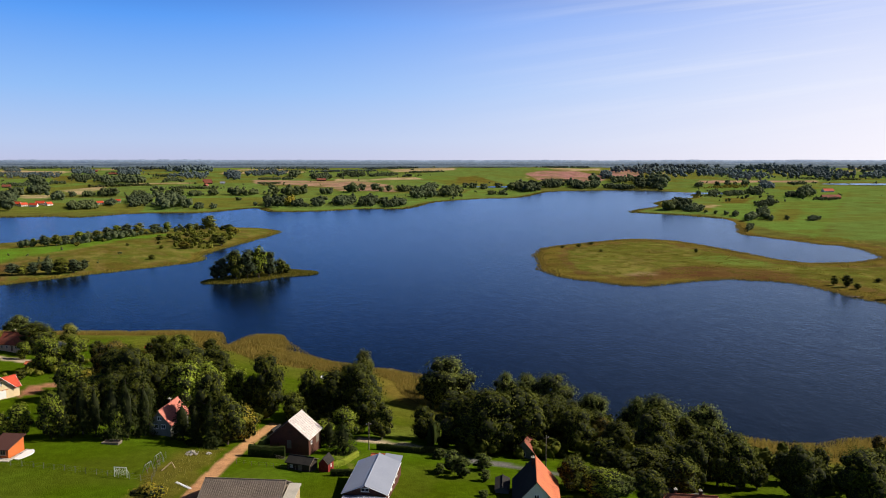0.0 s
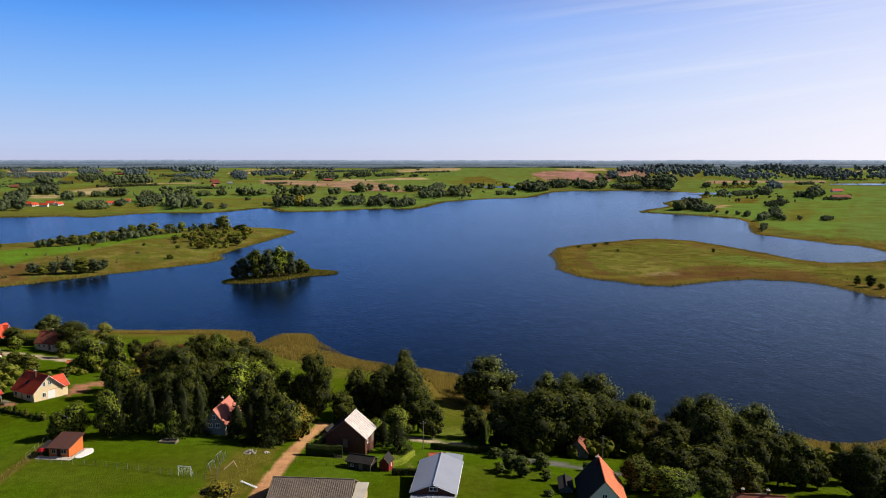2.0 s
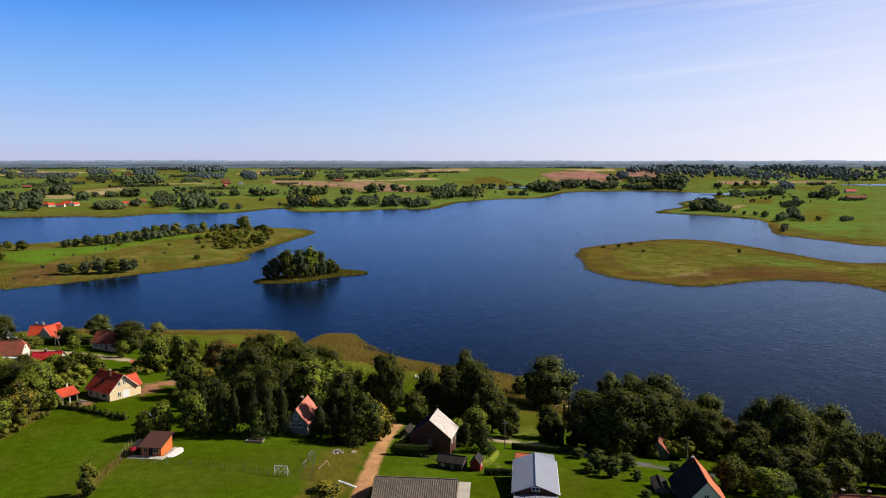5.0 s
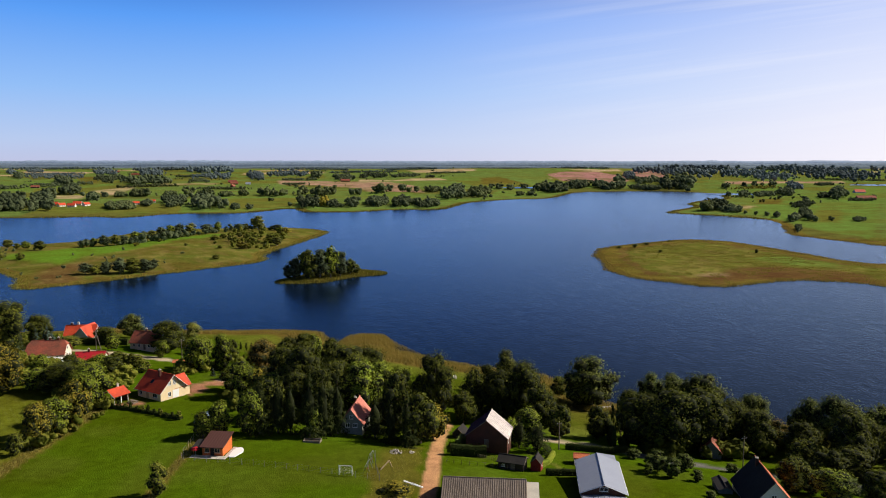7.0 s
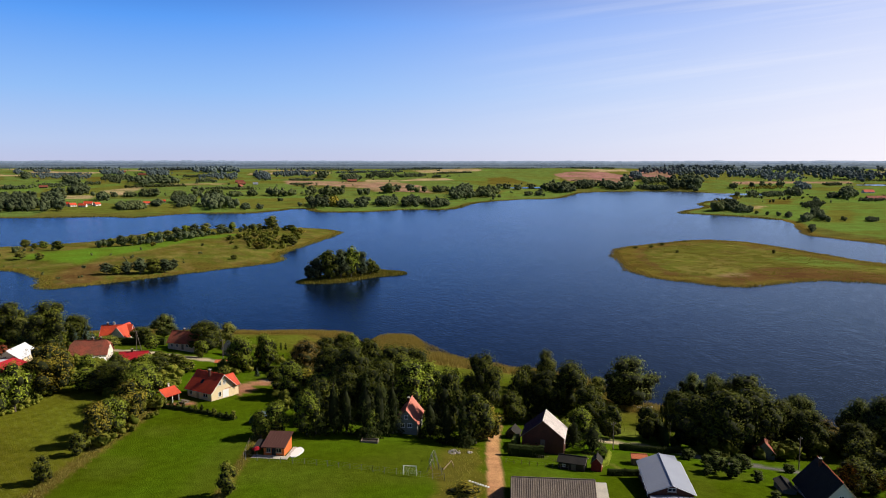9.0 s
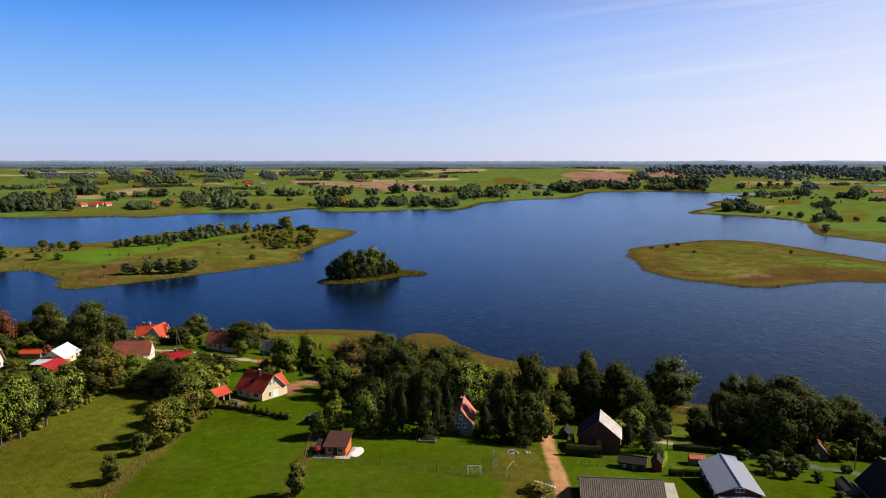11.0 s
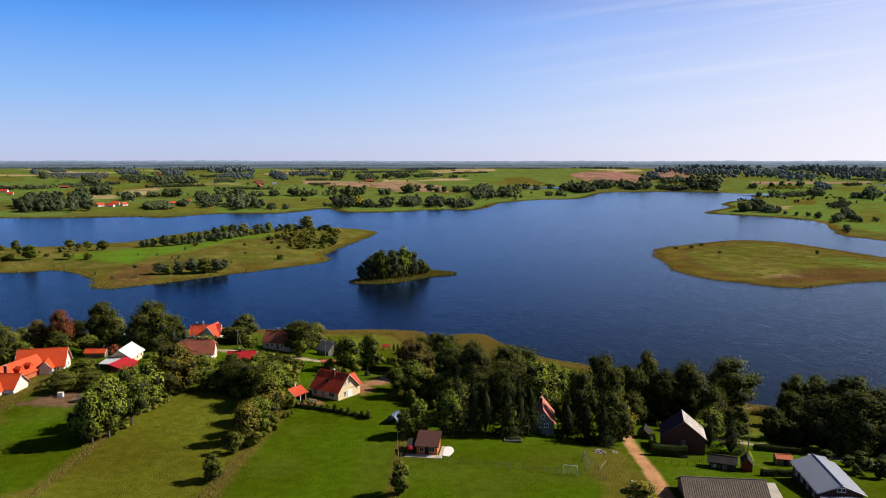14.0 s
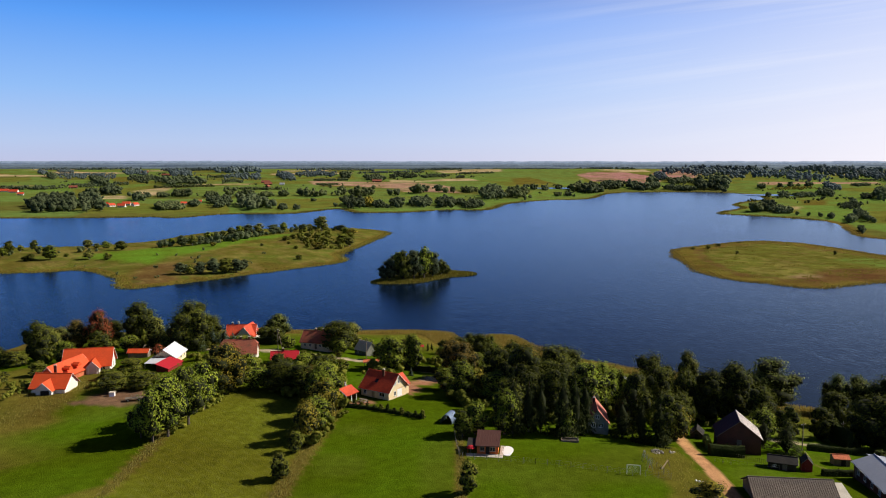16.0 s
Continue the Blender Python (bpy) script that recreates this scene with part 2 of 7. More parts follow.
def ground_material():
    m = bpy.data.materials.new("grass_and_soil")
    m.use_nodes = True
    n, l = m.node_tree.nodes, m.node_tree.links
    bsdf = n["Principled BSDF"]
    bsdf.inputs["Roughness"].default_value = 1.0
    bsdf.inputs["Specular IOR Level"].default_value = 0.0
    at = n.new("ShaderNodeVertexColor")
    at.layer_name = "cover"
    geo = n.new("ShaderNodeNewGeometry")
    noises = []
    for sc, det in ((0.035, 5), (0.45, 4), (4.0, 2)):
        t = n.new("ShaderNodeTexNoise")
        t.inputs["Scale"].default_value, t.inputs["Detail"].default_value = sc, det
        l.new(geo.outputs["Position"], t.inputs["Vector"])
        noises.append(t)
    value = None
    for t, amp in zip(noises, (0.22, 0.19, 0.26)):
        r = n.new("ShaderNodeMapRange")
        r.inputs["From Min"].default_value, r.inputs["From Max"].default_value = 0.3, 0.7
        r.inputs["To Min"].default_value, r.inputs["To Max"].default_value = 1 - amp, 1 + amp
        l.new(t.outputs["Fac"], r.inputs["Value"])
        if value is None:
            value = r.outputs[0]
        else:
            x = n.new("ShaderNodeMath")
            x.operation = "MULTIPLY"
            l.new(value, x.inputs[0])
            l.new(r.outputs[0], x.inputs[1])
            value = x.outputs[0]
    hue = n.new("ShaderNodeMapRange")
    hue.inputs["From Min"].default_value, hue.inputs["From Max"].default_value = 0.3, 0.7
    hue.inputs["To Min"].default_value, hue.inputs["To Max"].default_value = 0.482, 0.512
    l.new(noises[0].outputs["Fac"], hue.inputs["Value"])
    hsv = n.new("ShaderNodeHueSaturation")
    l.new(at.outputs["Color"], hsv.inputs["Color"])
    l.new(value, hsv.inputs["Value"])
    l.new(hue.outputs[0], hsv.inputs["Hue"])
    l.new(hsv.outputs[0], bsdf.inputs["Base Color"])
    b = n.new("ShaderNodeBump")
    b.inputs["Distance"].default_value, b.inputs["Strength"].default_value = 0.25, 0.6
    l.new(noises[2].outputs["Fac"], b.inputs["Height"])
    l.new(b.outputs[0], bsdf.inputs["Normal"])
    return m


def water_material():
    m = bpy.data.materials.new("lake_water")
    m.use_nodes = True
    n, l = m.node_tree.nodes, m.node_tree.links
    n.remove(n["Principled BSDF"])
    body, gloss, edge, both = (n.new("ShaderNode" + k) for k in ("BsdfDiffuse", "BsdfGlossy", "Fresnel", "MixShader"))
    body.inputs["Color"].default_value = (0.0010, 0.0050, 0.014, 1)
    gloss.inputs["Color"].default_value, gloss.inputs["Roughness"].default_value = (0.63, 0.80, 1.0, 1), 0.18
    edge.inputs["IOR"].default_value = 1.125
    l.new(edge.outputs[0], both.inputs[0])
    l.new(body.outputs[0], both.inputs[1])
    l.new(gloss.outputs[0], both.inputs[2])
    l.new(both.outputs[0], n["Material Output"].inputs["Surface"])
    geo = n.new("ShaderNodeNewGeometry")
    mp = n.new("ShaderNodeMapping")
    mp.inputs["Rotation"].default_value = (0, 0, radians(20))
    mp.inputs["Scale"].default_value = (1.0, 0.42, 1.0)
    l.new(geo.outputs["Position"], mp.inputs["Vector"])
    a, b, calm, gust = (n.new("ShaderNodeTexNoise") for _ in range(4))
    gust.inputs["Scale"].default_value, gust.inputs["Detail"].default_value = 0.13, 4
    a.inputs["Scale"].default_value, a.inputs["Detail"].default_value = 1.0, 5
    b.inputs["Scale"].default_value, b.inputs["Detail"].default_value = 0.22, 3
    calm.inputs["Scale"].default_value, calm.inputs["Detail"].default_value = 0.006, 4
    for t in (a, b, calm, gust):
        l.new(mp.outputs[0], t.inputs["Vector"])
    add = n.new("ShaderNodeMath")
    add.operation = "MULTIPLY_ADD"
    l.new(b.outputs["Fac"], add.inputs[0])
    add.inputs[1].default_value = 1.0
    l.new(a.outputs["Fac"], add.inputs[2])
    st = n.new("ShaderNodeMapRange")
    st.inputs["From Min"].default_value, st.inputs["From Max"].default_value = 0.65, 1.2
    st.inputs["To Min"].default_value, st.inputs["To Max"].default_value = 0.3, 0.8
    wind = n.new("ShaderNodeMath")
    wind.operation = "MULTIPLY_ADD"
    l.new(gust.outputs["Fac"], wind.inputs[0])
    wind.inputs[1].default_value = 0.85
    l.new(calm.outputs["Fac"], wind.inputs[2])
    l.new(wind.outputs[0], st.inputs["Value"])
    bp = n.new("ShaderNodeBump")
    bp.inputs["Distance"].default_value = 0.3
    l.new(st.outputs[0], bp.inputs["Strength"])
    l.new(add.outputs[0], bp.inputs["Height"])
    for node in (body, gloss, edge):
        l.new(bp.outputs[0], node.inputs["Normal"])
    return m


GROUND, WATER = ground_material(), water_material()

# ================= ground and water =================
MID = (-60.0, 0.0)


def mesh_of(name, verts, faces, mat, smooth=False):
    me = bpy.data.meshes.new(name)
    v, f = np.asarray(verts, np.float32), np.asarray(faces, np.int32)
    k = f.shape[1]
    me.vertices.add(len(v))
    me.vertices.foreach_set("co", v.ravel())
    me.loops.add(f.size)
    me.loops.foreach_set("vertex_index", f.ravel())
    me.polygons.add(len(f))
    me.polygons.foreach_set("loop_start", np.arange(0, f.size, k, dtype=np.int32))
    if smooth:
        me.polygons.foreach_set("use_smooth", np.ones(len(f), bool))
    me.update(calc_edges=True)
    me.validate()
    if mat:
        me.materials.append(mat)
    return me


# colours of the ground cover; FAR_GREEN and BRIGHT are paled to carry distance haze
LAWN, MEADOW, ROUGH, REED = (0.055, 0.091, 0.003), (0.108, 0.109, 0.025), (0.122, 0.097, 0.018), (0.130, 0.097, 0.020)
FAR_GREEN = (0.116, 0.170, 0.038)
BRIGHT, GRAZED, SEDGE, MOWN = (0.115, 0.182, 0.034), (0.128, 0.132, 0.024), (0.113, 0.112, 0.020), (0.104, 0.112, 0.010)
BROWN_REED, SOIL, PAVING, ROAD, SAND = (0.118, 0.067, 0.024), (0.168, 0.101, 0.059), (0.302, 0.143, 0.084), (0.134, 0.126, 0.122), (0.386, 0.302, 0.210)
DIRT, STUBBLE, PLOUGH, PINK = (0.44, 0.24, 0.115), (0.40, 0.30, 0.165), (0.34, 0.21, 0.14), (0.34, 0.17, 0.15)


def band(x, y, line, half):
    """1 within half metres of a line through the points, falling to 0 over the next third."""
    best = np.full(x.shape, 1e9)
    for (ax, ay), (bx, by) in zip(line, line[1:]):
        dx, dy = bx - ax, by - ay
        t = np.clip(((x - ax) * dx + (y - ay) * dy) / (dx * dx + dy * dy), 0, 1)
        best = np.minimum(best, np.hypot(x - ax - t * dx, y - ay - t * dy))
    return 1 - ease(half * 0.85, half * 1.3 + 0.3, best + 0.25 * half * lattice(x / 2.5, y / 2.5, 9))


def area(x, y, poly, soft=2.0):
    return ease(-soft, soft, inside_by(np.array(poly, float), x, y) + soft * lattice(x / (3 * soft), y / (3 * soft), 6))


# the sown fields beyond the lake, each an outline in plan
FIELDS_LEFT = (
    (STUBBLE, ((-2095, 3685), (-1774, 3610), (-1585, 3198), (-1826, 3260))),
    (ROUGH, ((-1521, 3026), (-1409, 3026), (-1143, 2383), (-1173, 2335))),
    (FAR_GREEN, ((-1866, 3082), (-1581, 2804), (-1294, 2271), (-1312, 2127))),
    (GRAZED, ((-1237, 2180), (-1069, 2165), (-1061, 2376), (-961, 2214), (-906, 1769), (-1026, 1797))),
    (STUBBLE, ((-967, 1960), (-956, 2183), (-901, 2069), (-826, 1750), (-856, 1775))),
    (FAR_GREEN, ((-914, 2106), (-686, 2382), (-530, 1780), (-789, 1680))),
    (STUBBLE, ((-936, 1712), (-889, 1747), (-824, 1596), (-873, 1593))),
    (GRAZED, ((-539, 1629), (-381, 1686), (-339, 1405), (-435, 1337))),
)
FIELDS_MIDDLE = (
    (PLOUGH, ((-635, 2590), (-507, 2567), (-234, 2447), (-146, 2240), (-118, 1932), (-263, 2003), (-314, 2192), (-467, 2336), (-565, 2350))),
    (FAR_GREEN, ((-725, 2275), (-561, 2292), (-307, 2136), (-253, 1770), (-573, 1748))),
    (STUBBLE, ((-255, 3761), (73, 3650), (61, 3328), (-193, 3233))),
    (FAR_GREEN, ((-671, 3861), (-252, 3441), (-74, 2911), (-242, 2555), (-507, 2814))),
    (FAR_GREEN, ((-51, 3245), (119, 3335), (424, 3205), (317, 2945), (277, 2393), (203, 2353), (95, 2554), (-53, 2771))),
    (ROUGH, ((51, 2624), (126, 2742), (172, 2394), (46, 2325))),
)
FIELDS_EAST = (
    (PINK, ((314, 2905), (411, 3092), (540, 3115), (571, 2846), (576, 2674), (494, 2419), (415, 2471), (318, 2545))),
    (STUBBLE, ((441, 3207), (845, 4071), (661, 3187), (540, 3115))),
    (PINK, ((615, 2964), (917, 4001), (1108, 3907), (706, 2733), (591, 2673))),
    (BRIGHT, ((60, 2004), (199, 2182), (165, 1844), (49, 1825))),
    (BRIGHT, ((603, 2067), (637, 2051), (574, 1866), (538, 1865))),
    (PLOUGH, ((821, 2445), (1295, 2638), (1212, 2476), (778, 2326))),
)
FIELDS_RIGHT = (
    (BRIGHT, ((605, 1709), (789, 1865), (1207, 2249), (396, 812), (385, 895), (393, 1014), (425, 1225))),
    (STUBBLE, ((476, 1428), (510, 1426), (478, 1359), (453, 1359))),
    (ROUGH, ((623, 1708), (681, 1697), (575, 1468), (536, 1478))),
    (FAR_GREEN, ((1207, 2249), (1403, 2219), (452, 777), (396, 812))),
    (ROUGH, ((325, 851), (399, 817), (377, 778), (315, 814))),
    (GRAZED, ((563, 1298), (600, 1286), (466, 1027), (450, 1063))),
)


# the reed-grown cape of the near shore
CAPE = ((-121, 338), (-112, 345), (-103, 363), (-92, 364), (-66, 318), (-40, 302), (-26, 292), (-30, 284), (-52, 286), (-72, 292), (-90, 302), (-108, 318))


def paint_cover(x, y, d):
    c = np.zeros((len(x), 3))
    c[:] = MEADOW

    def lay(mask, colour):
        c[:] = c * (1 - mask[:, None]) + np.array(colour) * mask[:, None]
    n1, n2 = lattice(x / 40, y / 40, 21), lattice(x / 11, y / 11, 22)
    # far patchwork: strips of crop of uneven length
    far = (d[3] > 0) & (y > 1000)
    u, v = x * 0.94 + y * 0.2 + 60 * lattice(x / 500, y / 500, 31), y * 0.94 - x * 0.2 + 60 * lattice(x / 500, y / 500, 32)
    cell = np.sin(np.floor(u / 210) * 12.9898 + np.floor(v / 190 + 0.37 * np.floor(u / 210)) * 78.233) * 43758.5453
    cell = cell - np.floor(cell)
    for lo, hi, col in ((0.0, 0.42, FAR_GREEN), (0.42, 0.64, GRAZED), (0.64, 0.74, STUBBLE), (0.74, 0.88, MEADOW), (0.88, 1.0, BRIGHT)):
        lay((far & (cell >= lo) & (cell < hi) & ((y > 2300) | (col != STUBBLE))) * 1.0, col)
    for rows in (FIELDS_MIDDLE, FIELDS_LEFT, FIELDS_EAST, FIELDS_RIGHT):
        for col, poly in rows:
            p = np.array(poly)
            near_it = (x > p[:, 0].min() - 40) & (x < p[:, 0].max() + 40) & (y > p[:, 1].min() - 40) & (y < p[:, 1].max() + 40)
            m = np.zeros(len(x))
            m[near_it] = area(x[near_it], y[near_it], poly, 6.0)
            lay(m, col)
    wide = lattice(x / 130, y / 70, 26) + 0.5 * n1
    lay(far * ease(0.15, 0.7, wide) * 0.5, GRAZED)
    lay(far * ease(-0.25, -0.8, wide) * 0.45, (0.085, 0.130, 0.022))
    lay((far | ((d[3] > 0) & (x > 380))) * ease(0.45, 0.9, lattice(x / 55, y / 30, 27) + 0.3 * n2) * 0.5, ROUGH)
    # shores of the far land and of the flat island
    isl = (d[3] > 0) & (y < 830) & (x < 420)
    lay(isl * 1.0, SEDGE)
    lay(isl * ease(0.1, 0.5, n1 + 0.4 * n2) * 0.6, GRAZED)
    n3 = lattice(x / 5, y / 3.5, 24)
    lay(isl * ease(0.15, 0.6, n3 + 0.5 * n1) * 0.5, (0.21, 0.17, 0.05))
    lay(isl * ease(-0.2, -0.7, n3 + 0.5 * n2) * 0.5, (0.085, 0.10, 0.016))
    lay(isl * ease(26, 14, d[3] + 5 * n2), REED)
    lay(isl * area(x, y, ((197, 654), (234, 671), (257, 638), (244, 595), (216, 611)), 6) * 0.6, BRIGHT)
    lay(isl * area(x, y, ((120, 546), (159, 592), (206, 608), (231, 586), (252, 558), (232, 523), (192, 540), (155, 538), (125, 520)), 6) * 0.9, BROWN_REED)
    lay(isl * area(x, y, ((124, 559), (140, 574), (149, 565), (143, 555), (126, 551)), 3) * 0.4, STUBBLE)
    lay(isl * (1 - ease(3, 6, np.abs(d[3] - 24 - 3 * n2))) * 0.7, BROWN_REED)
    lay((far | ((d[3] > 0) & (x > 330))) * ease(18, 8, d[3] + 4 * n2), REED)
    # peninsula and islet
    pen = d[1] > 0
    lay(pen * 1.0, SEDGE)
    lay(pen * ease(0.0, 0.5, n1 + 0.5 * n2) * 0.55, ROUGH)
    lay(pen * area(x, y, ((-352, 517), (-366, 552), (-365, 595), (-356, 619), (-346, 633), (-330, 563), (-314, 524), (-329, 507)), 8) * 0.9, BROWN_REED)
    n3 = lattice(x / 6, y / 4, 25)
    lay(pen * ease(0.1, 0.6, n3 + 0.4 * n2) * 0.45, (0.20, 0.15, 0.05))
    lay(pen * ease(-0.1, -0.6, n3 + 0.4 * n1) * 0.5, (0.07, 0.10, 0.014))
    lay(pen * area(x, y, ((-441, 638), (-431, 668), (-416, 687), (-393, 705), (-372, 730), (-354, 785), (-311, 839), (-300, 828), (-329, 765), (-342, 690), (-357, 658), (-367, 627), (-367, 604), (-408, 624)), 4) * 0.95, (0.098, 0.178, 0.016))
    lay((pen & (d[1] < 10)) * 1.0, REED)
    lay((d[2] > 0) * 1.0, REED)
    # near village
    near = d[0] > 0
    lay(near * 1.0, LAWN)
    lay(near * ease(0.05, 0.6, n2 + 0.5 * n1) * 0.16, GRAZED)
    lay(near * ease(58, 30, d[0] + 10 * n2 + 8 * n1) * 0.7, (0.115, 0.115, 0.018))
    lay(near * ease(25, 15, d[0] + 5 * n2), REED)
    lay(near * area(x, y, CAPE, 4.0) * 0.95, (0.150, 0.105, 0.026))
    lay(near * area(x, y, ((-188, 60), (-187, 160), (-189, 192), (-186, 214), (-170, 208), (-152, 194), (-153, 140), (-156, 60)), 1.0), MOWN)
    lay(near * area(x, y, ((-220, 136), (-217, 149), (-217, 162), (-218, 177), (-223, 200), (-230, 209), (-245, 208), (-274, 211)), 2.0) * 0.9, ROUGH)
    lay(near * area(x, y, ((-222, 193), (-216, 205), (-206, 206), (-200, 198), (-208, 192)), 1.0), SOIL)
    lay(near * area(x, y, ((-260, 205), (-244, 198), (-226, 200), (-219, 212), (-224, 226), (-260, 236)), 3.0) * 0.8, ROUGH)
    for line, half in ((((-186, 60), (-187, 160), (-190, 196)), 1.4), (((-154, 60), (-152.5, 140), (-150, 190)), 1.7), (((-117, 60), (-117.6, 176)), 0.9)):
        lay(near * band(x, y, line, half), ROUGH)
    lay(near * area(x, y, ((-77, 149), (-74, 172), (-67, 174), (-66, 150), (-68, 130), (-76, 130)), 1.5) * 0.7, ROUGH)
    lay(near * area(x, y, ((-36, 192), (-34, 216), (-18, 215), (-16, 200)), 3) * 0.6, GRAZED)
    lay(near * area(x, y, ((-131.5, 205), (-128, 218), (-123, 224), (-130, 227), (-135, 217)), 0.8), PAVING)
    lay(near * area(x, y, ((-151, 194), (-143.5, 198.5), (-139, 196.6), (-146, 193)), 0.6), PAVING)
    lay(near * (1 - ease(1.5, 2.3, np.hypot(x + 129, y - 217.5))), LAWN)
    lay(near * area(x, y, ((-131, 226), (-126.5, 232), (-122, 229), (-126, 225)), 0.8), SAND)
    lay(near * band(x, y, ((-67, 60), (-65.5, 120), (-64.6, 140), (-63.6, 158), (-63.2, 175), (-62, 190), (-60.5, 203)), 1.3), DIRT)
    lay(near * ease(0.55, 0.9, lattice(x / 1.3, y / 9, 41) + 0.2) * band(x, y, ((-67, 60), (-64.6, 140), (-63.2, 175)), 0.25) * 0.6, GRAZED)
    lay(near * band(x, y, ((-34, 192), (-21, 188), (-8, 180), (10, 172), (40, 160)), 1.7), ROAD)
    lay(near * band(x, y, ((-36, 193), (-21, 189)), 1.5), SAND)
    lay(near * band(x, y, ((-236, 268), (-214, 263), (-190, 263), (-166, 261), (-150, 256), (-140, 249), (-120, 240)), 2.6), SAND)
    lay(near * band(x, y, ((-41, 176), (-36, 168), (-35, 160)), 0.5) * 0.8, GRAZED)
    # tractor lines in the mown field
    lay(near * ((x > -184) & (x < -155) & (y < 205)) * ease(0.75, 1.0, np.sin((x + 0.06 * y) * 2.1)) * 0.55, GRAZED)
    return c


def build_ground():
    front = np.radians(np.linspace(-42, 42, 540))
    back = np.radians(np.linspace(44, 316, 80))[1:-1]
    ang = np.concatenate([front, back])
    rad = np.concatenate([np.linspace(0.02, 100, 10)[:-1], np.geomspace(100, 4960, 310)])
    a, r = np.meshgrid(ang, rad)
    x, y = (MID[0] + r * np.sin(a)).ravel(), (MID[1] + r * np.cos(a)).ravel()
    z, d = terrain(x, y)
    na, nr = len(ang), len(rad)
    i = (np.arange(nr - 1)[:, None] * na + np.arange(na)[None]).ravel()
    j = (np.arange(nr - 1)[:, None] * na + (np.arange(na) + 1)[None] % na).ravel()
    faces = np.stack([i, j, j + na, i + na], 1)[:, ::-1]
    me = mesh_of("ground", np.stack([x, y, z], 1), faces, GROUND, True)
    cover = me.color_attributes.new("cover", "FLOAT_COLOR", "POINT")
    rgba = np.ones((len(x), 4), np.float32)
    rgba[:, :3] = paint_cover(x, y, d)
    cover.data.foreach_set("color", rgba.ravel())
    return tagged(new("ground", me), "rolling farmland with lawns, meadows and ploughed fields", "ground", kind="structure")


build_ground()
s = 4900
water = new("water", mesh_of("water", [(-s, -s, 0), (s, -s, 0), (s, s, 0), (-s, s, 0)], [(0, 1, 2, 3)], WATER))
tagged(water, "dark blue rippled lake water", "lake", kind="structure")

for px, py, rx, ry, pz in PONDS:
    ring = [(px + 1.25 * rx * math.cos(a), py + 1.25 * ry * math.sin(a), pz) for a in np.linspace(0, 2 * math.pi, 48, endpoint=False)]
    me = bpy.data.meshes.new("pond")
    me.from_pydata(ring, [], [list(range(48))])
    me.materials.append(WATER)
    tagged(new("pond", me), "small pale pond among meadows", "pond", kind="structure")


# ================= building helpers =================
def part(name, bm, mat, parent, label=""):
    """One mesh object from a bmesh, under a thing or a part."""
    me = bpy.data.meshes.new(name)
    bm.to_mesh(me)
    bm.free()
    if mat:
        me.materials.append(mat)
    ob = new(name, me)
    ob.parent = parent
    if label:
        ob["label"] = label
    return ob


def thing(name, m, label, category, group=""):
    ob = new(name)
    ob.matrix_world = m
    ob.empty_display_size = 0.5
    return tagged(ob, label, category, group)


def box(bm, x0, x1, y0, y1, z0, z1, bevel=0.0):
    v = [bm.verts.new(p) for p in ((x0, y0, z0), (x1, y0, z0), (x1, y1, z0), (x0, y1, z0), (x0, y0, z1), (x1, y0, z1), (x1, y1, z1), (x0, y1, z1))]
    f = [bm.faces.new([v[i] for i in q]) for q in ((3, 2, 1, 0), (4, 5, 6, 7), (0, 1, 5, 4), (1, 2, 6, 5), (2, 3, 7, 6), (3, 0, 4, 7))]
    if bevel:
        bmesh.ops.bevel(bm, geom=list({e for q in f for e in q.edges}), offset=bevel, segments=1, affect="EDGES")
    return bm


def rod(bm, a, b, r0, r1=None, sides=6):
    """A tapered round bar from a to b."""
    a, b = Vector(a), Vector(b)
    r1 = r0 if r1 is None else r1
    q = (b - a).to_track_quat("Z", "Y")
    ends = []
    for p, r in ((a, r0), (b, r1)):
        ends.append([bm.verts.new(p + q @ Vector((r * math.cos(k * 2 * math.pi / sides), r * math.sin(k * 2 * math.pi / sides), 0))) for k in range(sides)])
    for k in range(sides):
        bm.faces.new((ends[0][k], ends[0][(k + 1) % sides], ends[1][(k + 1) % sides], ends[1][k]))
    bm.faces.new(ends[0][::-1])
    bm.faces.new(ends[1])
    return bm


def prism(bm, outline, x0, x1):
    """An outline in (y, z) pulled from x0 to x1."""
    a = [bm.verts.new((x0, y, z)) for y, z in outline]
    b = [bm.verts.new((x1, y, z)) for y, z in outline]
    n = len(outline)
    for k in range(n):
        bm.faces.new((a[k], b[k], b[(k + 1) % n], a[(k + 1) % n]))
    bm.faces.new(a[::-1])
    bm.faces.new(b)
    bmesh.ops.recalc_face_normals(bm, faces=bm.faces)
    return bm


# ================= building materials =================
RED_TILE = material("red_roof_tile", (0.66, 0.085, 0.030), 0.7, grain=0.3, scale=1.6, bump=0.04, second=(0.40, 0.045, 0.022))
ORANGE_TILE = material("orange_roof_tile", (0.66, 0.085, 0.02), 0.6, grain=0.2, scale=1.6, bump=0.03, second=(0.55, 0.07, 0.02))
OLD_TILE = material("weathered_roof_tile", (0.42, 0.10, 0.06), 0.85, grain=0.35, scale=1.4, bump=0.05, second=(0.15, 0.07, 0.045))
CLAY_TILE = material("clay_roof_tile", (0.62, 0.17, 0.07), 0.8, grain=0.35, scale=1.8, bump=0.05, second=(0.42, 0.12, 0.06))
PALE_TILE = material("faded_pink_tile", (0.60, 0.20, 0.15), 0.8, grain=0.3, scale=1.6, bump=0.04, second=(0.45, 0.15, 0.11))
BROWN_TILE = material("brown_sheet_roof", (0.085, 0.035, 0.028), 0.6, grain=0.2, scale=2, bump=0.02)
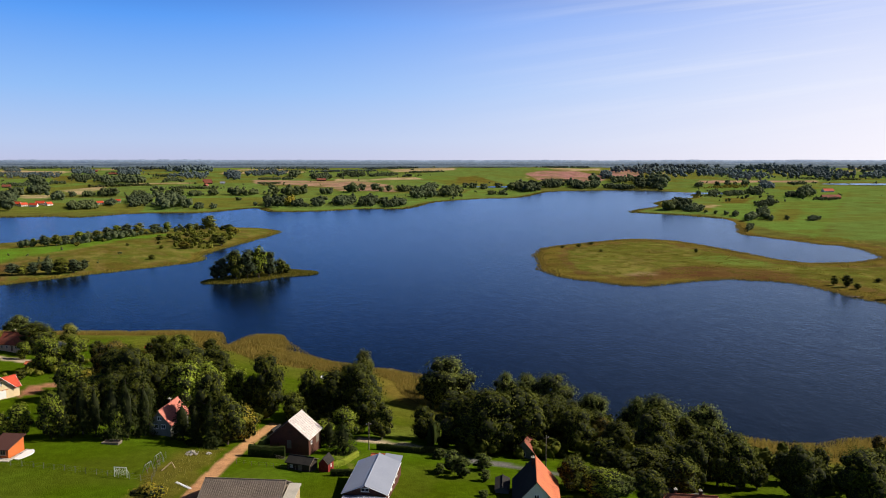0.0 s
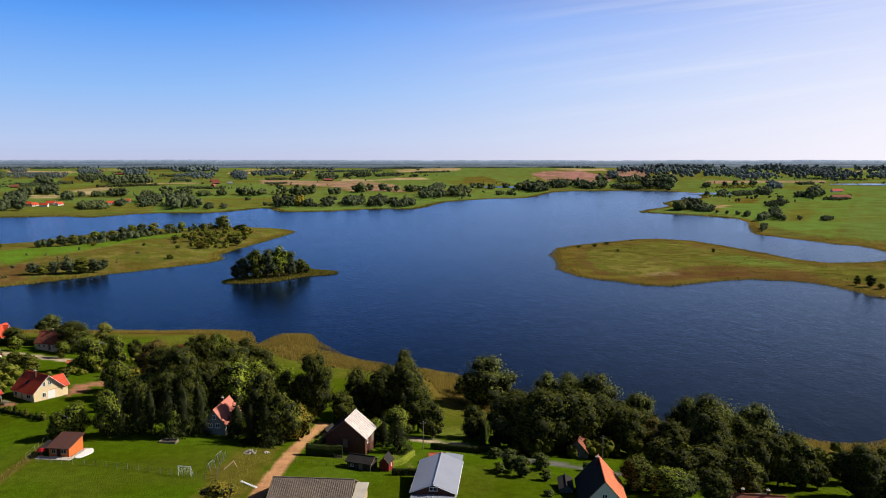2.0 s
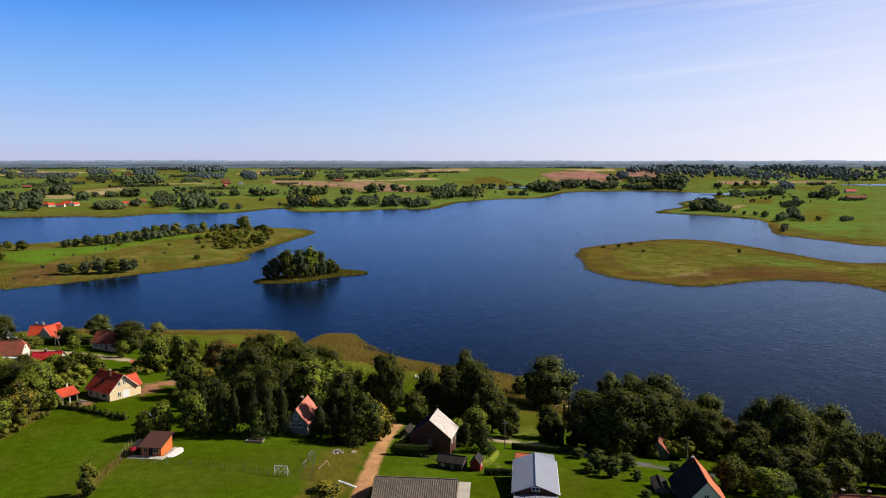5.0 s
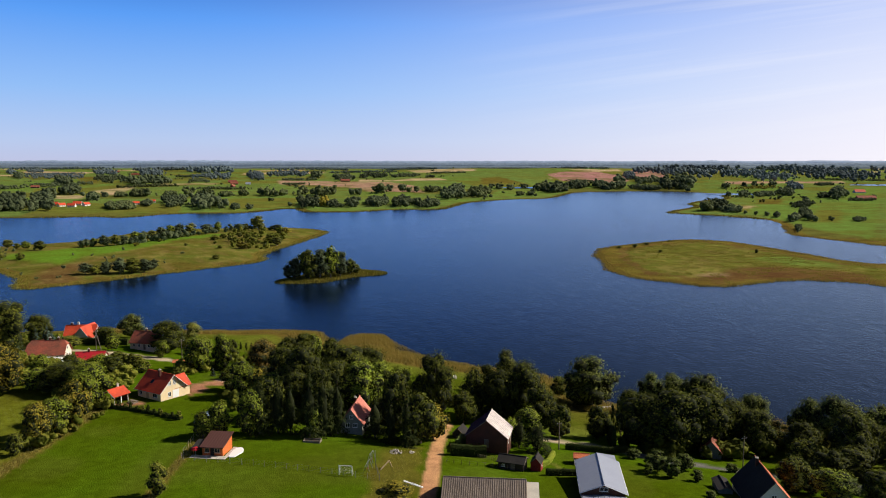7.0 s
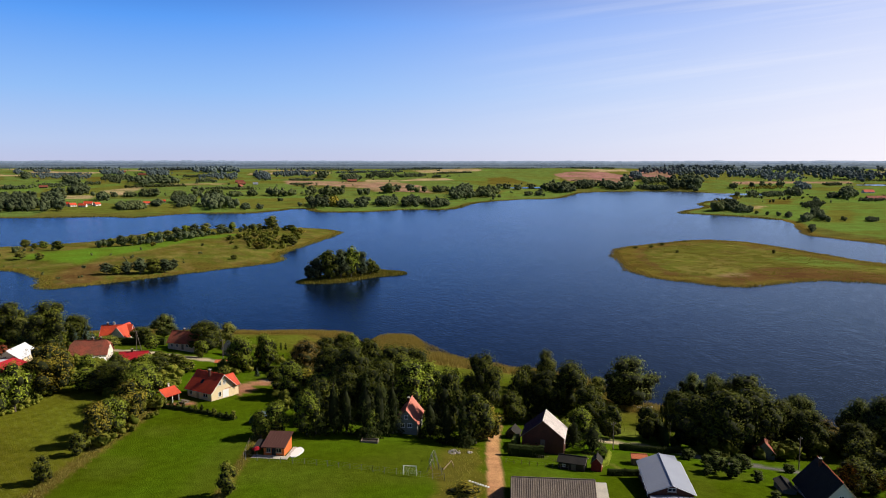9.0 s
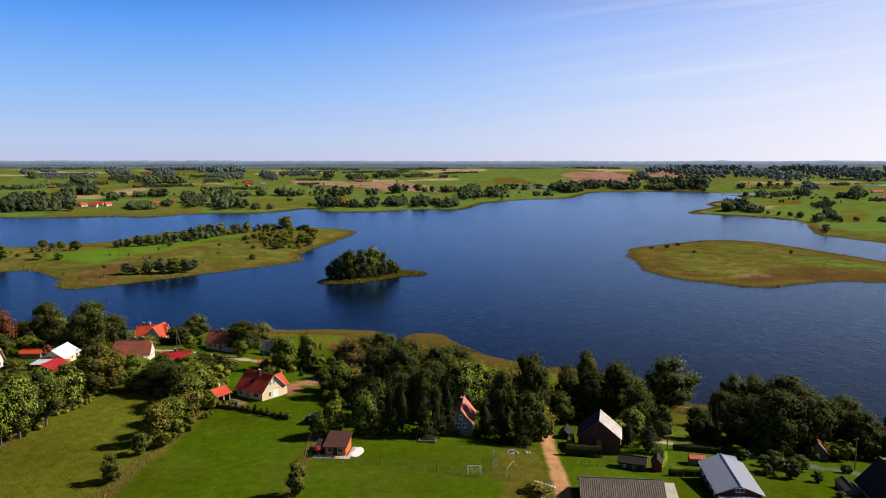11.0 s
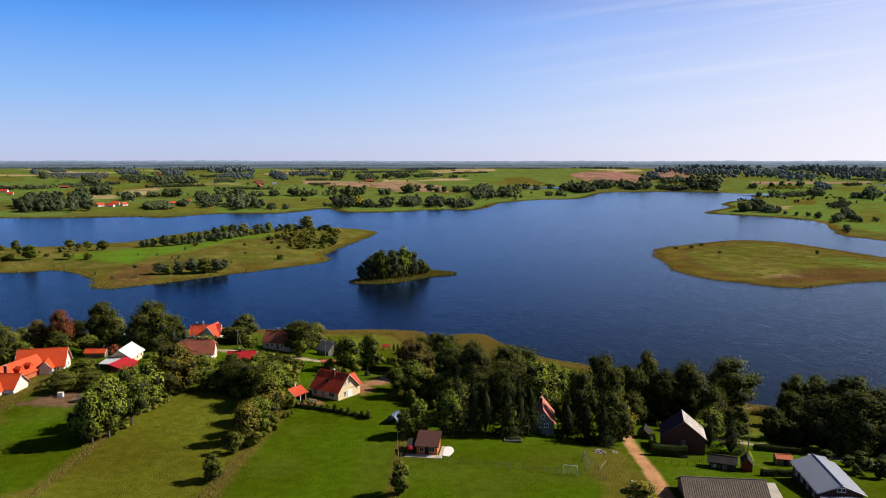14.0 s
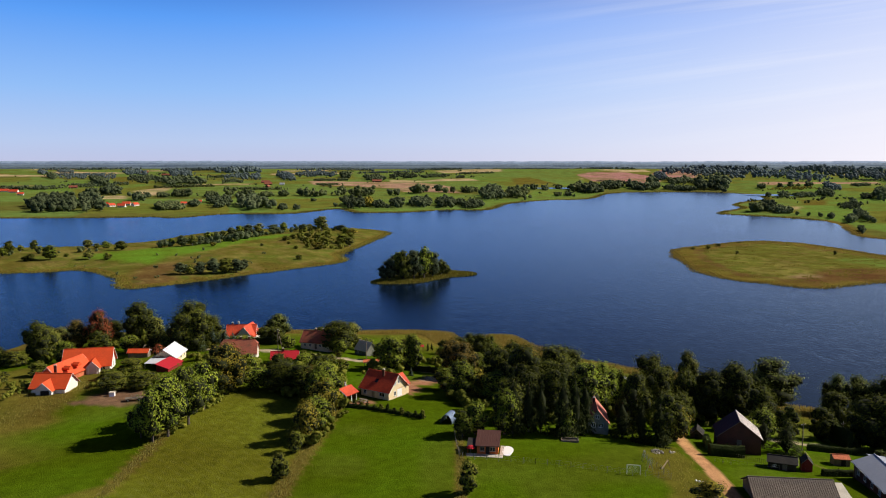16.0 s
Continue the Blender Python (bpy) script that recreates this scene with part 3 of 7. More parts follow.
SLATE = material("lichen_covered_asbestos_sheet", (0.70, 0.62, 0.58), 0.9, grain=0.35, scale=1.5, bump=0.04, second=(0.50, 0.44, 0.42))
TIN = material("white_steel_sheet", (0.31, 0.33, 0.40), 0.45, metal=0.15, grain=0.05, scale=1, bump=0.01, second=(0.27, 0.29, 0.36))
WHITE_TIN = material("white_painted_sheet", (0.58, 0.59, 0.64), 0.5, grain=0.05, scale=1, bump=0.01)
RED_TIN = material("red_steel_sheet", (0.42, 0.02, 0.03), 0.45, grain=0.1, scale=1, bump=0.01)
# tarred shed roofs; on the white house it paints a shaded clay slope
TAR_AND_SHADE = material("tarred_and_shaded_roof", (0.022, 0.020, 0.020), 0.95, grain=0.3, scale=1.5, bump=0.02, second=(0.035, 0.031, 0.028))
# dark plum tone paints the shade on the barn's left roof slope
SHADED_SHEET = material("shaded_slope_sheet", (0.062, 0.034, 0.058), 0.9, grain=0.15, scale=1.5, bump=0.02)
GREY_SHEET = material("brown_grey_corrugated_sheet", (0.225, 0.178, 0.142), 0.9, grain=0.25, scale=1.2, bump=0.02, second=(0.165, 0.130, 0.105))
CREAM = material("cream_render", (0.80, 0.64, 0.40), 0.9, grain=0.06, scale=1.0, bump=0.01, second=(0.72, 0.56, 0.35))
WHITE = material("white_render", (0.78, 0.74, 0.68), 0.9, grain=0.06, scale=1.0, bump=0.01, second=(0.66, 0.62, 0.57))
PINK_WALL = material("pale_pink_render", (0.74, 0.64, 0.54), 0.9, grain=0.1, scale=1.0, bump=0.01, second=(0.64, 0.54, 0.46))
GREY_WALL = material("grey_render", (0.21, 0.21, 0.17), 0.9, grain=0.15, scale=1.0, bump=0.01, second=(0.15, 0.15, 0.13))
BRICK = material("dark_brick", (0.12, 0.045, 0.030), 0.9, grain=0.3, scale=3.0, bump=0.02, second=(0.08, 0.035, 0.025))
ORANGE_WOOD = material("orange_stained_boards", (0.55, 0.14, 0.035), 0.7, grain=0.2, scale=2, bump=0.02, stretch=(1, 1, 6))
RED_WOOD = material("red_painted_boards", (0.22, 0.022, 0.022), 0.7, grain=0.2, scale=2, bump=0.02, stretch=(4, 4, 1))
OLD_WOOD = material("grey_weathered_wood", (0.22, 0.18, 0.14), 0.9, grain=0.3, scale=3, bump=0.02, second=(0.14, 0.11, 0.085))
DARK_WOOD = material("dark_tarred_boards", (0.060, 0.044, 0.034), 0.9, grain=0.3, scale=3, bump=0.02, second=(0.035, 0.027, 0.022))
TAN_WOOD = material("light_timber", (0.48, 0.36, 0.22), 0.8, grain=0.2, scale=3, bump=0.01, second=(0.38, 0.28, 0.17))
CONCRETE = material("pale_concrete", (0.55, 0.50, 0.43), 0.9, grain=0.12, scale=1.5, bump=0.01, second=(0.42, 0.38, 0.33))
STONE = material("field_stone", (0.42, 0.38, 0.33), 0.9, grain=0.3, scale=3, bump=0.03, second=(0.30, 0.27, 0.24))
WHITE_PAINT = material("white_paint", (0.80, 0.80, 0.80), 0.5, grain=0.03, scale=2)
GLASS = material("window_glass", (0.02, 0.025, 0.03), 0.05)
# near-black that paints the shade inside openings; also the tyres
DARK = material("dark_opening", (0.02, 0.018, 0.016), 0.9)
BARK = material("bark", (0.10, 0.075, 0.055), 0.95, grain=0.35, scale=3, bump=0.04, second=(0.16, 0.13, 0.10))
PALE_BARK = material("birch_bark", (0.45, 0.42, 0.38), 0.9, grain=0.35, scale=2, bump=0.02, second=(0.25, 0.22, 0.2))
METAL = material("galvanised_steel", (0.45, 0.46, 0.48), 0.4, metal=0.8, grain=0.05, scale=2)
RED_CLOTH = material("red_cloth", (0.60, 0.03, 0.05), 0.9, grain=0.05, scale=2)
BLUE_STEEL = material("blue_grey_steel", (0.18, 0.24, 0.36), 0.4, metal=0.3, grain=0.1, scale=1)
PINK_BLOOM = material("pink_blossom", (0.65, 0.10, 0.16), 0.9, grain=0.3, scale=4)


def window(parent, x, y, z, w, h, facing, frame_mat=None):
    """A framed window on a wall; facing: 'y-', 'y+', 'x+' or 'x-'."""
    axis, sign = facing[0], -1 if facing[1] == "-" else 1

    def slab(bm, a0, a1, z0, z1, d0, d1):
        lo, hi = sorted((d0 * sign, d1 * sign))
        if axis == "y":
            box(bm, x + a0, x + a1, y + lo, y + hi, z + z0, z + z1)
        else:
            box(bm, x + lo, x + hi, y + a0, y + a1, z + z0, z + z1)
    bm = bmesh.new()
    f = 0.09
    slab(bm, -w / 2, w / 2, h - f, h, -0.1, 0.05)
    slab(bm, -w / 2, -w / 2 + f, 0, h - f, -0.1, 0.05)
    slab(bm, w / 2 - f, w / 2, 0, h - f, -0.1, 0.05)
    slab(bm, -f / 2, f / 2, f, h - f, -0.1, 0.04)
    slab(bm, -w / 2 + f, w / 2 - f, 0, f, -0.1, 0.05)
    fr = part("window", bm, frame_mat or WHITE_PAINT, parent, "white framed window")
    bm = bmesh.new()
    slab(bm, -w / 2 + f, w / 2 - f, f, h - f, -0.08, 0.015)
    part("pane", bm, GLASS, fr)
    bm = bmesh.new()
    slab(bm, -w / 2 - 0.08, w / 2 + 0.08, -0.07, -0.002, 0, 0.14)
    part("sill", bm, CONCRETE, fr)


def door(parent, x, y, w, h, facing, mat):
    axis, sign = facing[0], -1 if facing[1] == "-" else 1
    bm = bmesh.new()
    lo, hi = sorted((-0.05 * sign, 0.05 * sign))
    if axis == "y":
        box(bm, x - w / 2, x + w / 2, y + lo, y + hi, 0.02, h, 0.015)
    else:
        box(bm, x + lo, x + hi, y - w / 2, y + w / 2, 0.02, h, 0.015)
    d = part("door", bm, mat, parent)
    bm = bmesh.new()
    o = 0.09 * sign
    if axis == "y":
        rod(bm, (x + w * 0.38, y + o, h * 0.48), (x + w * 0.38, y + o, h * 0.55), 0.025)
    else:
        rod(bm, (x + o, y + w * 0.38, h * 0.48), (x + o, y + w * 0.38, h * 0.55), 0.025)
    part("handle", bm, METAL, d)


def gable_roof(parent, L, W, wall, rise, mat, over=0.5, thick=0.16, cx=0.0, cy=0.0, turn=0.0, hip=0.0, ribs=0.0, ridge_mat=None, base=0.0, shade_mat=None):
    """Two slopes with real thickness, a ridge cap and boards along the gables; ridge along x before the turn."""
    m = pose(cx, cy, base, 0, 0, turn)
    s = rise / (W / 2)
    ly, lz = W / 2 + over, wall - over * s
    top = wall + rise
    X = L / 2 + over
    made = []
    for side in (-1, 1):
        # the slope turned from the sun can get its shade as a darker colour
        cover = shade_mat if shade_mat and side > 0 else mat
        bm = bmesh.new()
        hx, hz = (hip * (W / 2) * 0.9, hip * rise) if hip else (0, 0)
        # outline of the slope: eave corners, then hip corners, then ridge
        low = [(-X, side * ly, lz), (X, side * ly, lz)]
        if hip:
            ym = side * (W / 2) * hip
            zm = top - hz
            ridge = [(X, ym, zm), (X - hx, 0, top), (-X + hx, 0, top), (-X, ym, zm)]
        else:
            ridge = [(X, 0, top), (-X, 0, top)]
        loop = low + ridge
        va = [bm.verts.new(p) for p in loop]
        vb = [bm.verts.new((p[0], p[1], p[2] - thick)) for p in loop]
        n = len(loop)
        bm.faces.new(va)
        bm.faces.new(vb[::-1])
        for k in range(n):
            bm.faces.new((va[k], vb[k], vb[(k + 1) % n], va[(k + 1) % n]))
        bmesh.ops.recalc_face_normals(bm, faces=bm.faces)
        if ribs:
            count = int(2 * X / ribs)
            for k in range(count + 1):
                x = -X + 0.05 + k * (2 * X - 0.1) / count
                rb = bmesh.new()
                rod(rb, (x, side * ly, lz + 0.015), (x, side * 0.02, top + 0.015), min(ribs * 0.22, 0.06), sides=4)
                rb.transform(m)
                part("rib", rb, cover, parent)
        bm.transform(m)
        made.append(part("roof", bm, cover, parent))
    if hip:
        hx, hz = hip * (W / 2) * 0.9, hip * rise
        for end in (-1, 1):
            bm = bmesh.new()
            tri = [(end * X, -(W / 2) * hip, top - hz), (end * X, (W / 2) * hip, top - hz), (end * (X - hx), 0, top)]
            va = [bm.verts.new(p) for p in tri]
            vb = [bm.verts.new((p[0], p[1], p[2] - thick)) for p in tri]
            bm.faces.new(va)
            bm.faces.new(vb[::-1])
            for k in range(3):
                bm.faces.new((va[k], vb[k], vb[(k + 1) % 3], va[(k + 1) % 3]))
            bmesh.ops.recalc_face_normals(bm, faces=bm.faces)
            bm.transform(m)
            part("hip", bm, mat, parent)
    bm = bmesh.new()
    hx = hip * (W / 2) * 0.9 if hip else 0
    rod(bm, (-X + hx, 0, top + 0.02), (X - hx, 0, top + 0.02), 0.12, sides=6)
    bm.transform(m)
    part("ridge_cap", bm, ridge_mat or mat, parent)
    if not hip:
        for end in (-1, 1):
            for side in (-1, 1):
                bm = bmesh.new()
                a, b = (end * (X + 0.02), side * (ly + 0.02), lz - 0.1), (end * (X + 0.02), 0, top - 0.1)
                rod(bm, a, b, 0.07, sides=4)
                bm.transform(m)
                part("bargeboard", bm, OLD_WOOD if mat not in (RED_TILE, ORANGE_TILE, TIN) else WHITE_PAINT, parent)
    return made


def gable_walls(parent, L, W, wall, rise, mat, cx=0.0, cy=0.0, turn=0.0, name="wall", sink=2.4):
    bm = bmesh.new()
    prism(bm, [(-W / 2, -sink), (W / 2, -sink), (W / 2, wall - 0.06), (0, wall + rise - 0.2), (-W / 2, wall - 0.06)], -L / 2, L / 2)
    bm.transform(pose(cx, cy, 0, 0, 0, turn))
    return part(name, bm, mat, parent)


def chimney(parent, x, y, z0, z1, w=0.55, mat=None):
    bm = bmesh.new()
    box(bm, x - w / 2, x + w / 2, y - w / 2, y + w / 2, z0, z1)
    c = part("chimney", bm, mat or BRICK, parent)
    bm = bmesh.new()
    box(bm, x - w / 2 - 0.07, x + w / 2 + 0.07, y - w / 2 - 0.07, y + w / 2 + 0.07, z1, z1 + 0.12)
    rod(bm, (x, y, z1 + 0.12), (x, y, z1 + 0.4), 0.11, sides=8)
    part("cap", bm, CONCRETE, c)


def gutter(parent, L, W, wall, over, rise, mat=None):
    s = rise / (W / 2)
    for side in (-1, 1):
        bm = bmesh.new()
        y, z = side * (W / 2 + over + 0.06), wall - over * s - 0.12
        rod(bm, (-L / 2 - over, y, z), (L / 2 + over, y, z), 0.07, sides=6)
        part("gutter", bm, mat or METAL, parent)


def simple_house(name, x, y, turn, L, W, wall, rise, wall_mat, roof_mat, label, category="house", over=0.5, hip=0.0, chimneys=(), wins=(), doors=(), ribs=0.0, z=None, group="", shade_mat=None):
    """A gabled building, ridge along its own x axis."""
    ground = height(x, y) if z is None else z
    h = thing(name, pose(x, y, ground, 0, 0, turn), label, category, group)
    gable_walls(h, L, W, wall, rise * (1 - hip * 0.98), wall_mat) if not hip else hip_walls(h, L, W, wall, rise, hip, wall_mat)
    gable_roof(h, L, W, wall, rise, roof_mat, over, hip=hip, ribs=ribs, shade_mat=shade_mat)
    for cx, cy in chimneys:
        top = wall + rise * (1 - abs(cy) / (W / 2))
        chimney(h, cx, cy, top - 0.7, wall + rise + 0.8)
    for side, along, base, w, hh in wins:
        if side[0] == "y":
            window(h, along, (W / 2) * (-1 if side[1] == "-" else 1), base, w, hh, side)
        else:
            window(h, (L / 2) * (-1 if side[1] == "-" else 1), along, base, w, hh, side)
    for side, along, w, hh, mat in doors:
        if side[0] == "y":
            door(h, along, (W / 2) * (-1 if side[1] == "-" else 1), w, hh, side, mat)
        else:
            door(h, (L / 2) * (-1 if side[1] == "-" else 1), along, w, hh, side, mat)
    return h


def hip_walls(parent, L, W, wall, rise, hip, mat):
    bm = bmesh.new()
    t = wall + rise * (1 - hip) - 0.2
    prism(bm, [(-W / 2, -1.2), (W / 2, -1.2), (W / 2, wall - 0.06), (W / 2 * hip, t), (-W / 2 * hip, t), (-W / 2, wall - 0.06)], -L / 2, L / 2)
    part("wall", bm, mat, parent)


# ================= trees =================
LEAF = {
    "lime": leaf_material("lime_leaves", (0.106, 0.146, 0.013), (0.213, 0.239, 0.026)),
    "oak": leaf_material("oak_leaves", (0.042, 0.055, 0.008), (0.114, 0.119, 0.015)),
    "willow": leaf_material("willow_leaves", (0.098, 0.127, 0.028), (0.196, 0.209, 0.045)),
    "spruce": leaf_material("spruce_needles", (0.014, 0.023, 0.006), (0.048, 0.056, 0.012), glow=0.06),
    "bright": leaf_material("yellow_green_leaves", (0.153, 0.217, 0.017), (0.288, 0.318, 0.038)),
    "autumn": leaf_material("turning_leaves", (0.126, 0.137, 0.017), (0.290, 0.208, 0.026)),
    "copper": leaf_material("copper_leaves", (0.119, 0.091, 0.019), (0.220, 0.149, 0.035)),
    "shrub": leaf_material("shrub_leaves", (0.085, 0.109, 0.012), (0.204, 0.196, 0.029)),
    "thuja": leaf_material("thuja_leaves", (0.020, 0.032, 0.008), (0.049, 0.059, 0.012), glow=0.1),
    "apple": leaf_material("apple_leaves", (0.069, 0.098, 0.021), (0.138, 0.164, 0.036)),
    "birch": leaf_material("birch_leaves", (0.106, 0.125, 0.022), (0.220, 0.210, 0.043)),
    # wood, far wood and field leaves: distance haze painted as paler, bluer colour
    "wood": leaf_material("hazed_wood_leaves", (0.080, 0.106, 0.054), (0.135, 0.160, 0.078), glow=0.4),
    "pine": leaf_material("hazed_far_leaves", (0.115, 0.155, 0.165), (0.165, 0.205, 0.205), glow=0.4),
    "field": leaf_material("hazed_field_leaves", (0.100, 0.130, 0.055), (0.170, 0.190, 0.075), glow=0.4),
    "blue": leaf_material("blue_spruce_needles", (0.071, 0.110, 0.092), (0.120, 0.161, 0.131), glow=0.1),
    "red": leaf_material("red_leaves", (0.202, 0.055, 0.025), (0.333, 0.086, 0.035)),
}
# near-black core colour that paints the shade between the leaf sprays
CROWN_SHADE = material("inner_crown_shade", (0.012, 0.016, 0.004), 1.0, grain=0.4, scale=2, second=(0.022, 0.026, 0.006))
ICO = None


def ico():
    global ICO
    if ICO is None:
        bm = bmesh.new()
        bmesh.ops.create_icosphere(bm, subdivisions=1, radius=1.0)
        ICO = (np.array([v.co[:] for v in bm.verts]), np.array([[v.index for v in f.verts] for f in bm.faces]))
        bm.free()
    return ICO


def unit(v):
    return v / np.maximum(np.linalg.norm(v, axis=1, keepdims=True), 1e-9)


def leaf_quads(rng, centres, normals, size, droop=0.0):
    """Quads of four points about each centre, facing roughly along the normals."""
    n = unit(normals + 0.20 * rng.normal(size=normals.shape))
    ref = np.where(np.abs(n[:, 2:3]) > 0.9, [[1.0, 0, 0]], [[0, 0, 1.0]])
    a = unit(np.cross(n, ref))
    b = np.cross(n, a)
    th = rng.uniform(0, 2 * math.pi, len(n))[:, None]
    a, b = a * np.cos(th) + b * np.sin(th), b * np.cos(th) - a * np.sin(th)
    s = size * rng.uniform(0.6, 1.4, (len(n), 1))
    e = rng.uniform(0.45, 0.9, (len(n), 1))
    p = np.stack([centres + a * s * 0.6, centres + b * s * e * 0.5, centres - a * s * 0.6 - n * s * 0.12, centres - b * s * e * 0.5], 1)
    if droop:
        p[:, 2, 2] -= droop * s[:, 0]
    return p.reshape(-1, 3)


def crown_mesh(name, kind, seed, h=10.0, w=8.0, leaves=2600, size=0.5, blobs=34):
    """Foliage of a tree h high and w wide: lobes of leaf sprays over inner masses coloured dark as shade."""
    rng = np.random.default_rng(seed)
    quads, cores, cfaces = [], [], []
    base = (0.16 if kind in ("birch", "bright") else 0.06) * h if kind not in ("shrub", "spruce", "thuja", "blue") else 0.02 * h
    if kind in ("spruce", "blue"):
        tiers = 19
        per = leaves // tiers
        for k in range(tiers):
            f = k / (tiers - 1)
            z = base + (h - base) * f ** 0.9
            r = (w / 2) * (1.12 * (1 - f) ** 0.95 + 0.02) * rng.uniform(0.84, 1.1) + 0.05
            m = max(int(per * (1.55 - 1.3 * f)), 20)
            arms = max(int(9 - 5 * f), 4)
            th0 = rng.uniform(0, 6.28, arms)[rng.integers(0, arms, m)] + rng.normal(0, 0.22, m)
            q = np.sqrt(rng.uniform(0.10, 1, m))
            drop = 0.35 * r * q ** 1.5
            c = np.stack([r * q * np.cos(th0), r * q * np.sin(th0), z - drop + rng.normal(0, 0.07, m)], 1)
            nn = np.stack([np.cos(th0) * 0.6, np.sin(th0) * 0.6, np.full(m, 0.8)], 1)
            quads.append(leaf_quads(rng, c, nn, size * (1.1 - 0.5 * f), 0.2))
        v, f = ico()
        cores.append(v * (w * 0.2, w * 0.2, h * 0.36) + (0, 0, base + h * 0.36))
        cfaces.append(f)
    else:
        cen, rad = [], []
        mid, half = base + (h - base) * 0.5, (h - base) * 0.5
        for k in range(blobs):
            u = rng.uniform(-1, 1)
            th = rng.uniform(0, 2 * math.pi)
            prof = math.sqrt(max(1 - abs(u) ** 2.2, 0.02))
            if kind == "thuja":
                prof = 0.9 * (1 - max(u, -0.2)) ** 0.5
            if kind == "birch":
                prof *= 0.85
            q = rng.uniform(0.45, 0.78) if k % 4 else 0.1
            rr = rng.uniform(0.19, 0.31) * min(w, 2 * half) * (0.85 if kind != "thuja" else 0.6)
            lob = 1 + 0.12 * math.sin(3 * th + seed) + 0.09 * math.sin(5 * th + 2 * seed)
            cen.append((q * prof * lob * (w / 2) * math.cos(th), q * prof * lob * (w / 2) * math.sin(th), mid + u * half * 0.84))
            rad.append(rr)
        cen, rad = np.array(cen), np.array(rad)
        share = (rad ** 2) / (rad ** 2).sum()
        v, f = ico()
        off = 0
        for c, r, sh in zip(cen, rad, share):
            m = max(int(leaves * sh), 12)
            d = unit(rng.normal(size=(m, 3)))
            d[:, 2] = np.where(d[:, 2] < -0.35, -d[:, 2], d[:, 2])
            reach = r * rng.uniform(0.76, 1.08, (m, 1)) * (1 + 0.25 * np.sin(d[:, :1] * 7 + c[0]) * np.cos(d[:, 1:2] * 6 + c[1]))
            pts = c + d * reach * (1, 1, 0.9)
            whole = unit((c - (0, 0, mid)) * (1, 1, w / (2 * half)) + d * r)
            quads.append(leaf_quads(rng, pts, unit(d + 0.8 * whole), size, 0.45 if kind == "willow" else 0.1))
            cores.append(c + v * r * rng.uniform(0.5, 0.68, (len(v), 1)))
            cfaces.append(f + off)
            off += len(v)
    q = np.vstack(quads)
    cv, cf = np.vstack(cores), np.vstack(cfaces)
    me = bpy.data.meshes.new(name)
    nq = len(q) // 4
    me.vertices.add(len(q) + len(cv))
    me.vertices.foreach_set("co", np.vstack([q, cv]).astype(np.float32).ravel())
    me.loops.add(nq * 4 + cf.size)
    me.loops.foreach_set("vertex_index", np.concatenate([np.arange(nq * 4), (cf + len(q)).ravel()]).astype(np.int32))
    me.polygons.add(nq + len(cf))
    me.polygons.foreach_set("loop_start", np.concatenate([np.arange(nq) * 4, nq * 4 + np.arange(len(cf)) * 3]).astype(np.int32))
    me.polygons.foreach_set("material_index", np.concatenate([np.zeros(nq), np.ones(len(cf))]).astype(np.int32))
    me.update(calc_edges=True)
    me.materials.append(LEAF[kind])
    me.materials.append(CROWN_SHADE)
    return me


def trunk_bm(kind, seed, h=10.0, w=8.0):
    rng = random.Random(seed)
    bm = bmesh.new()
    r = 0.026 * h if kind not in ("shrub", "thuja") else 0.012 * h
    pts = [Vector((0, 0, -0.6))]
    for k in range(1, 6):
        pts.append(Vector((rng.uniform(-0.12, 0.12) * k * 0.3, rng.uniform(-0.12, 0.12) * k * 0.3, h * 0.17 * k - 0.2)))
    for k in range(5):
        rod(bm, pts[k], pts[k + 1], r * (1 - 0.17 * k) * (1.25 if k == 0 else 1), r * (1 - 0.17 * (k + 1)), 7)
    if kind not in ("spruce", "thuja", "blue"):
        for k in range(7):
            a = pts[1 + k % 4]
            th = k * 2.4 + rng.uniform(-0.4, 0.4)
            reach = w * rng.uniform(0.22, 0.36)
            b = a + Vector((math.cos(th) * reach, math.sin(th) * reach, h * rng.uniform(0.12, 0.24)))
            m = a.lerp(b, 0.5) + Vector((0, 0, -0.04 * h))
            rod(bm, a, m, r * 0.5, r * 0.33, 5)
            rod(bm, m, b, r * 0.33, r * 0.1, 5)
    return bm


PROTO, TREE_COUNT = {}, {}
TREE_WORDS = {
    "lime": ("deciduous tree with mid-green leafy crown", "tree"),
    "oak": ("broad dark green deciduous tree with dense crown", "tree"),
    "willow": ("tall willow with drooping grey-green foliage", "willow"),
    "spruce": ("dark conical spruce with layered branches", "spruce"),
    "bright": ("young tree with bright yellow-green leaves", "tree"),
    "autumn": ("tree with leaves turning orange and olive", "tree"),
    "copper": ("tree with brownish copper autumn leaves", "tree"),
    "shrub": ("rounded olive-green shrub on rough grass", "shrub"),
    "thuja": ("slim dark green columnar thuja", "thuja"),
    "apple": ("small round fruit tree on a lawn", "fruit tree"),
    "birch": ("slender light-crowned tree with pale trunk", "tree"),
    "blue": ("blue-grey conical spruce in a garden", "spruce"),
    "red": ("small tree with dark red leaves", "tree"),
    "wood": ("grey-green deciduous tree in a dense clump", "tree"),
}
# leaf sprays, their size and the lobes of a crown, for small, middling and large trees and for far ones
DETAIL = {"small": (1700, 0.46, 34), "full": (3000, 0.38, 44), "large": (5400, 0.27, 54), "low": (1300, 0.62, 28)}


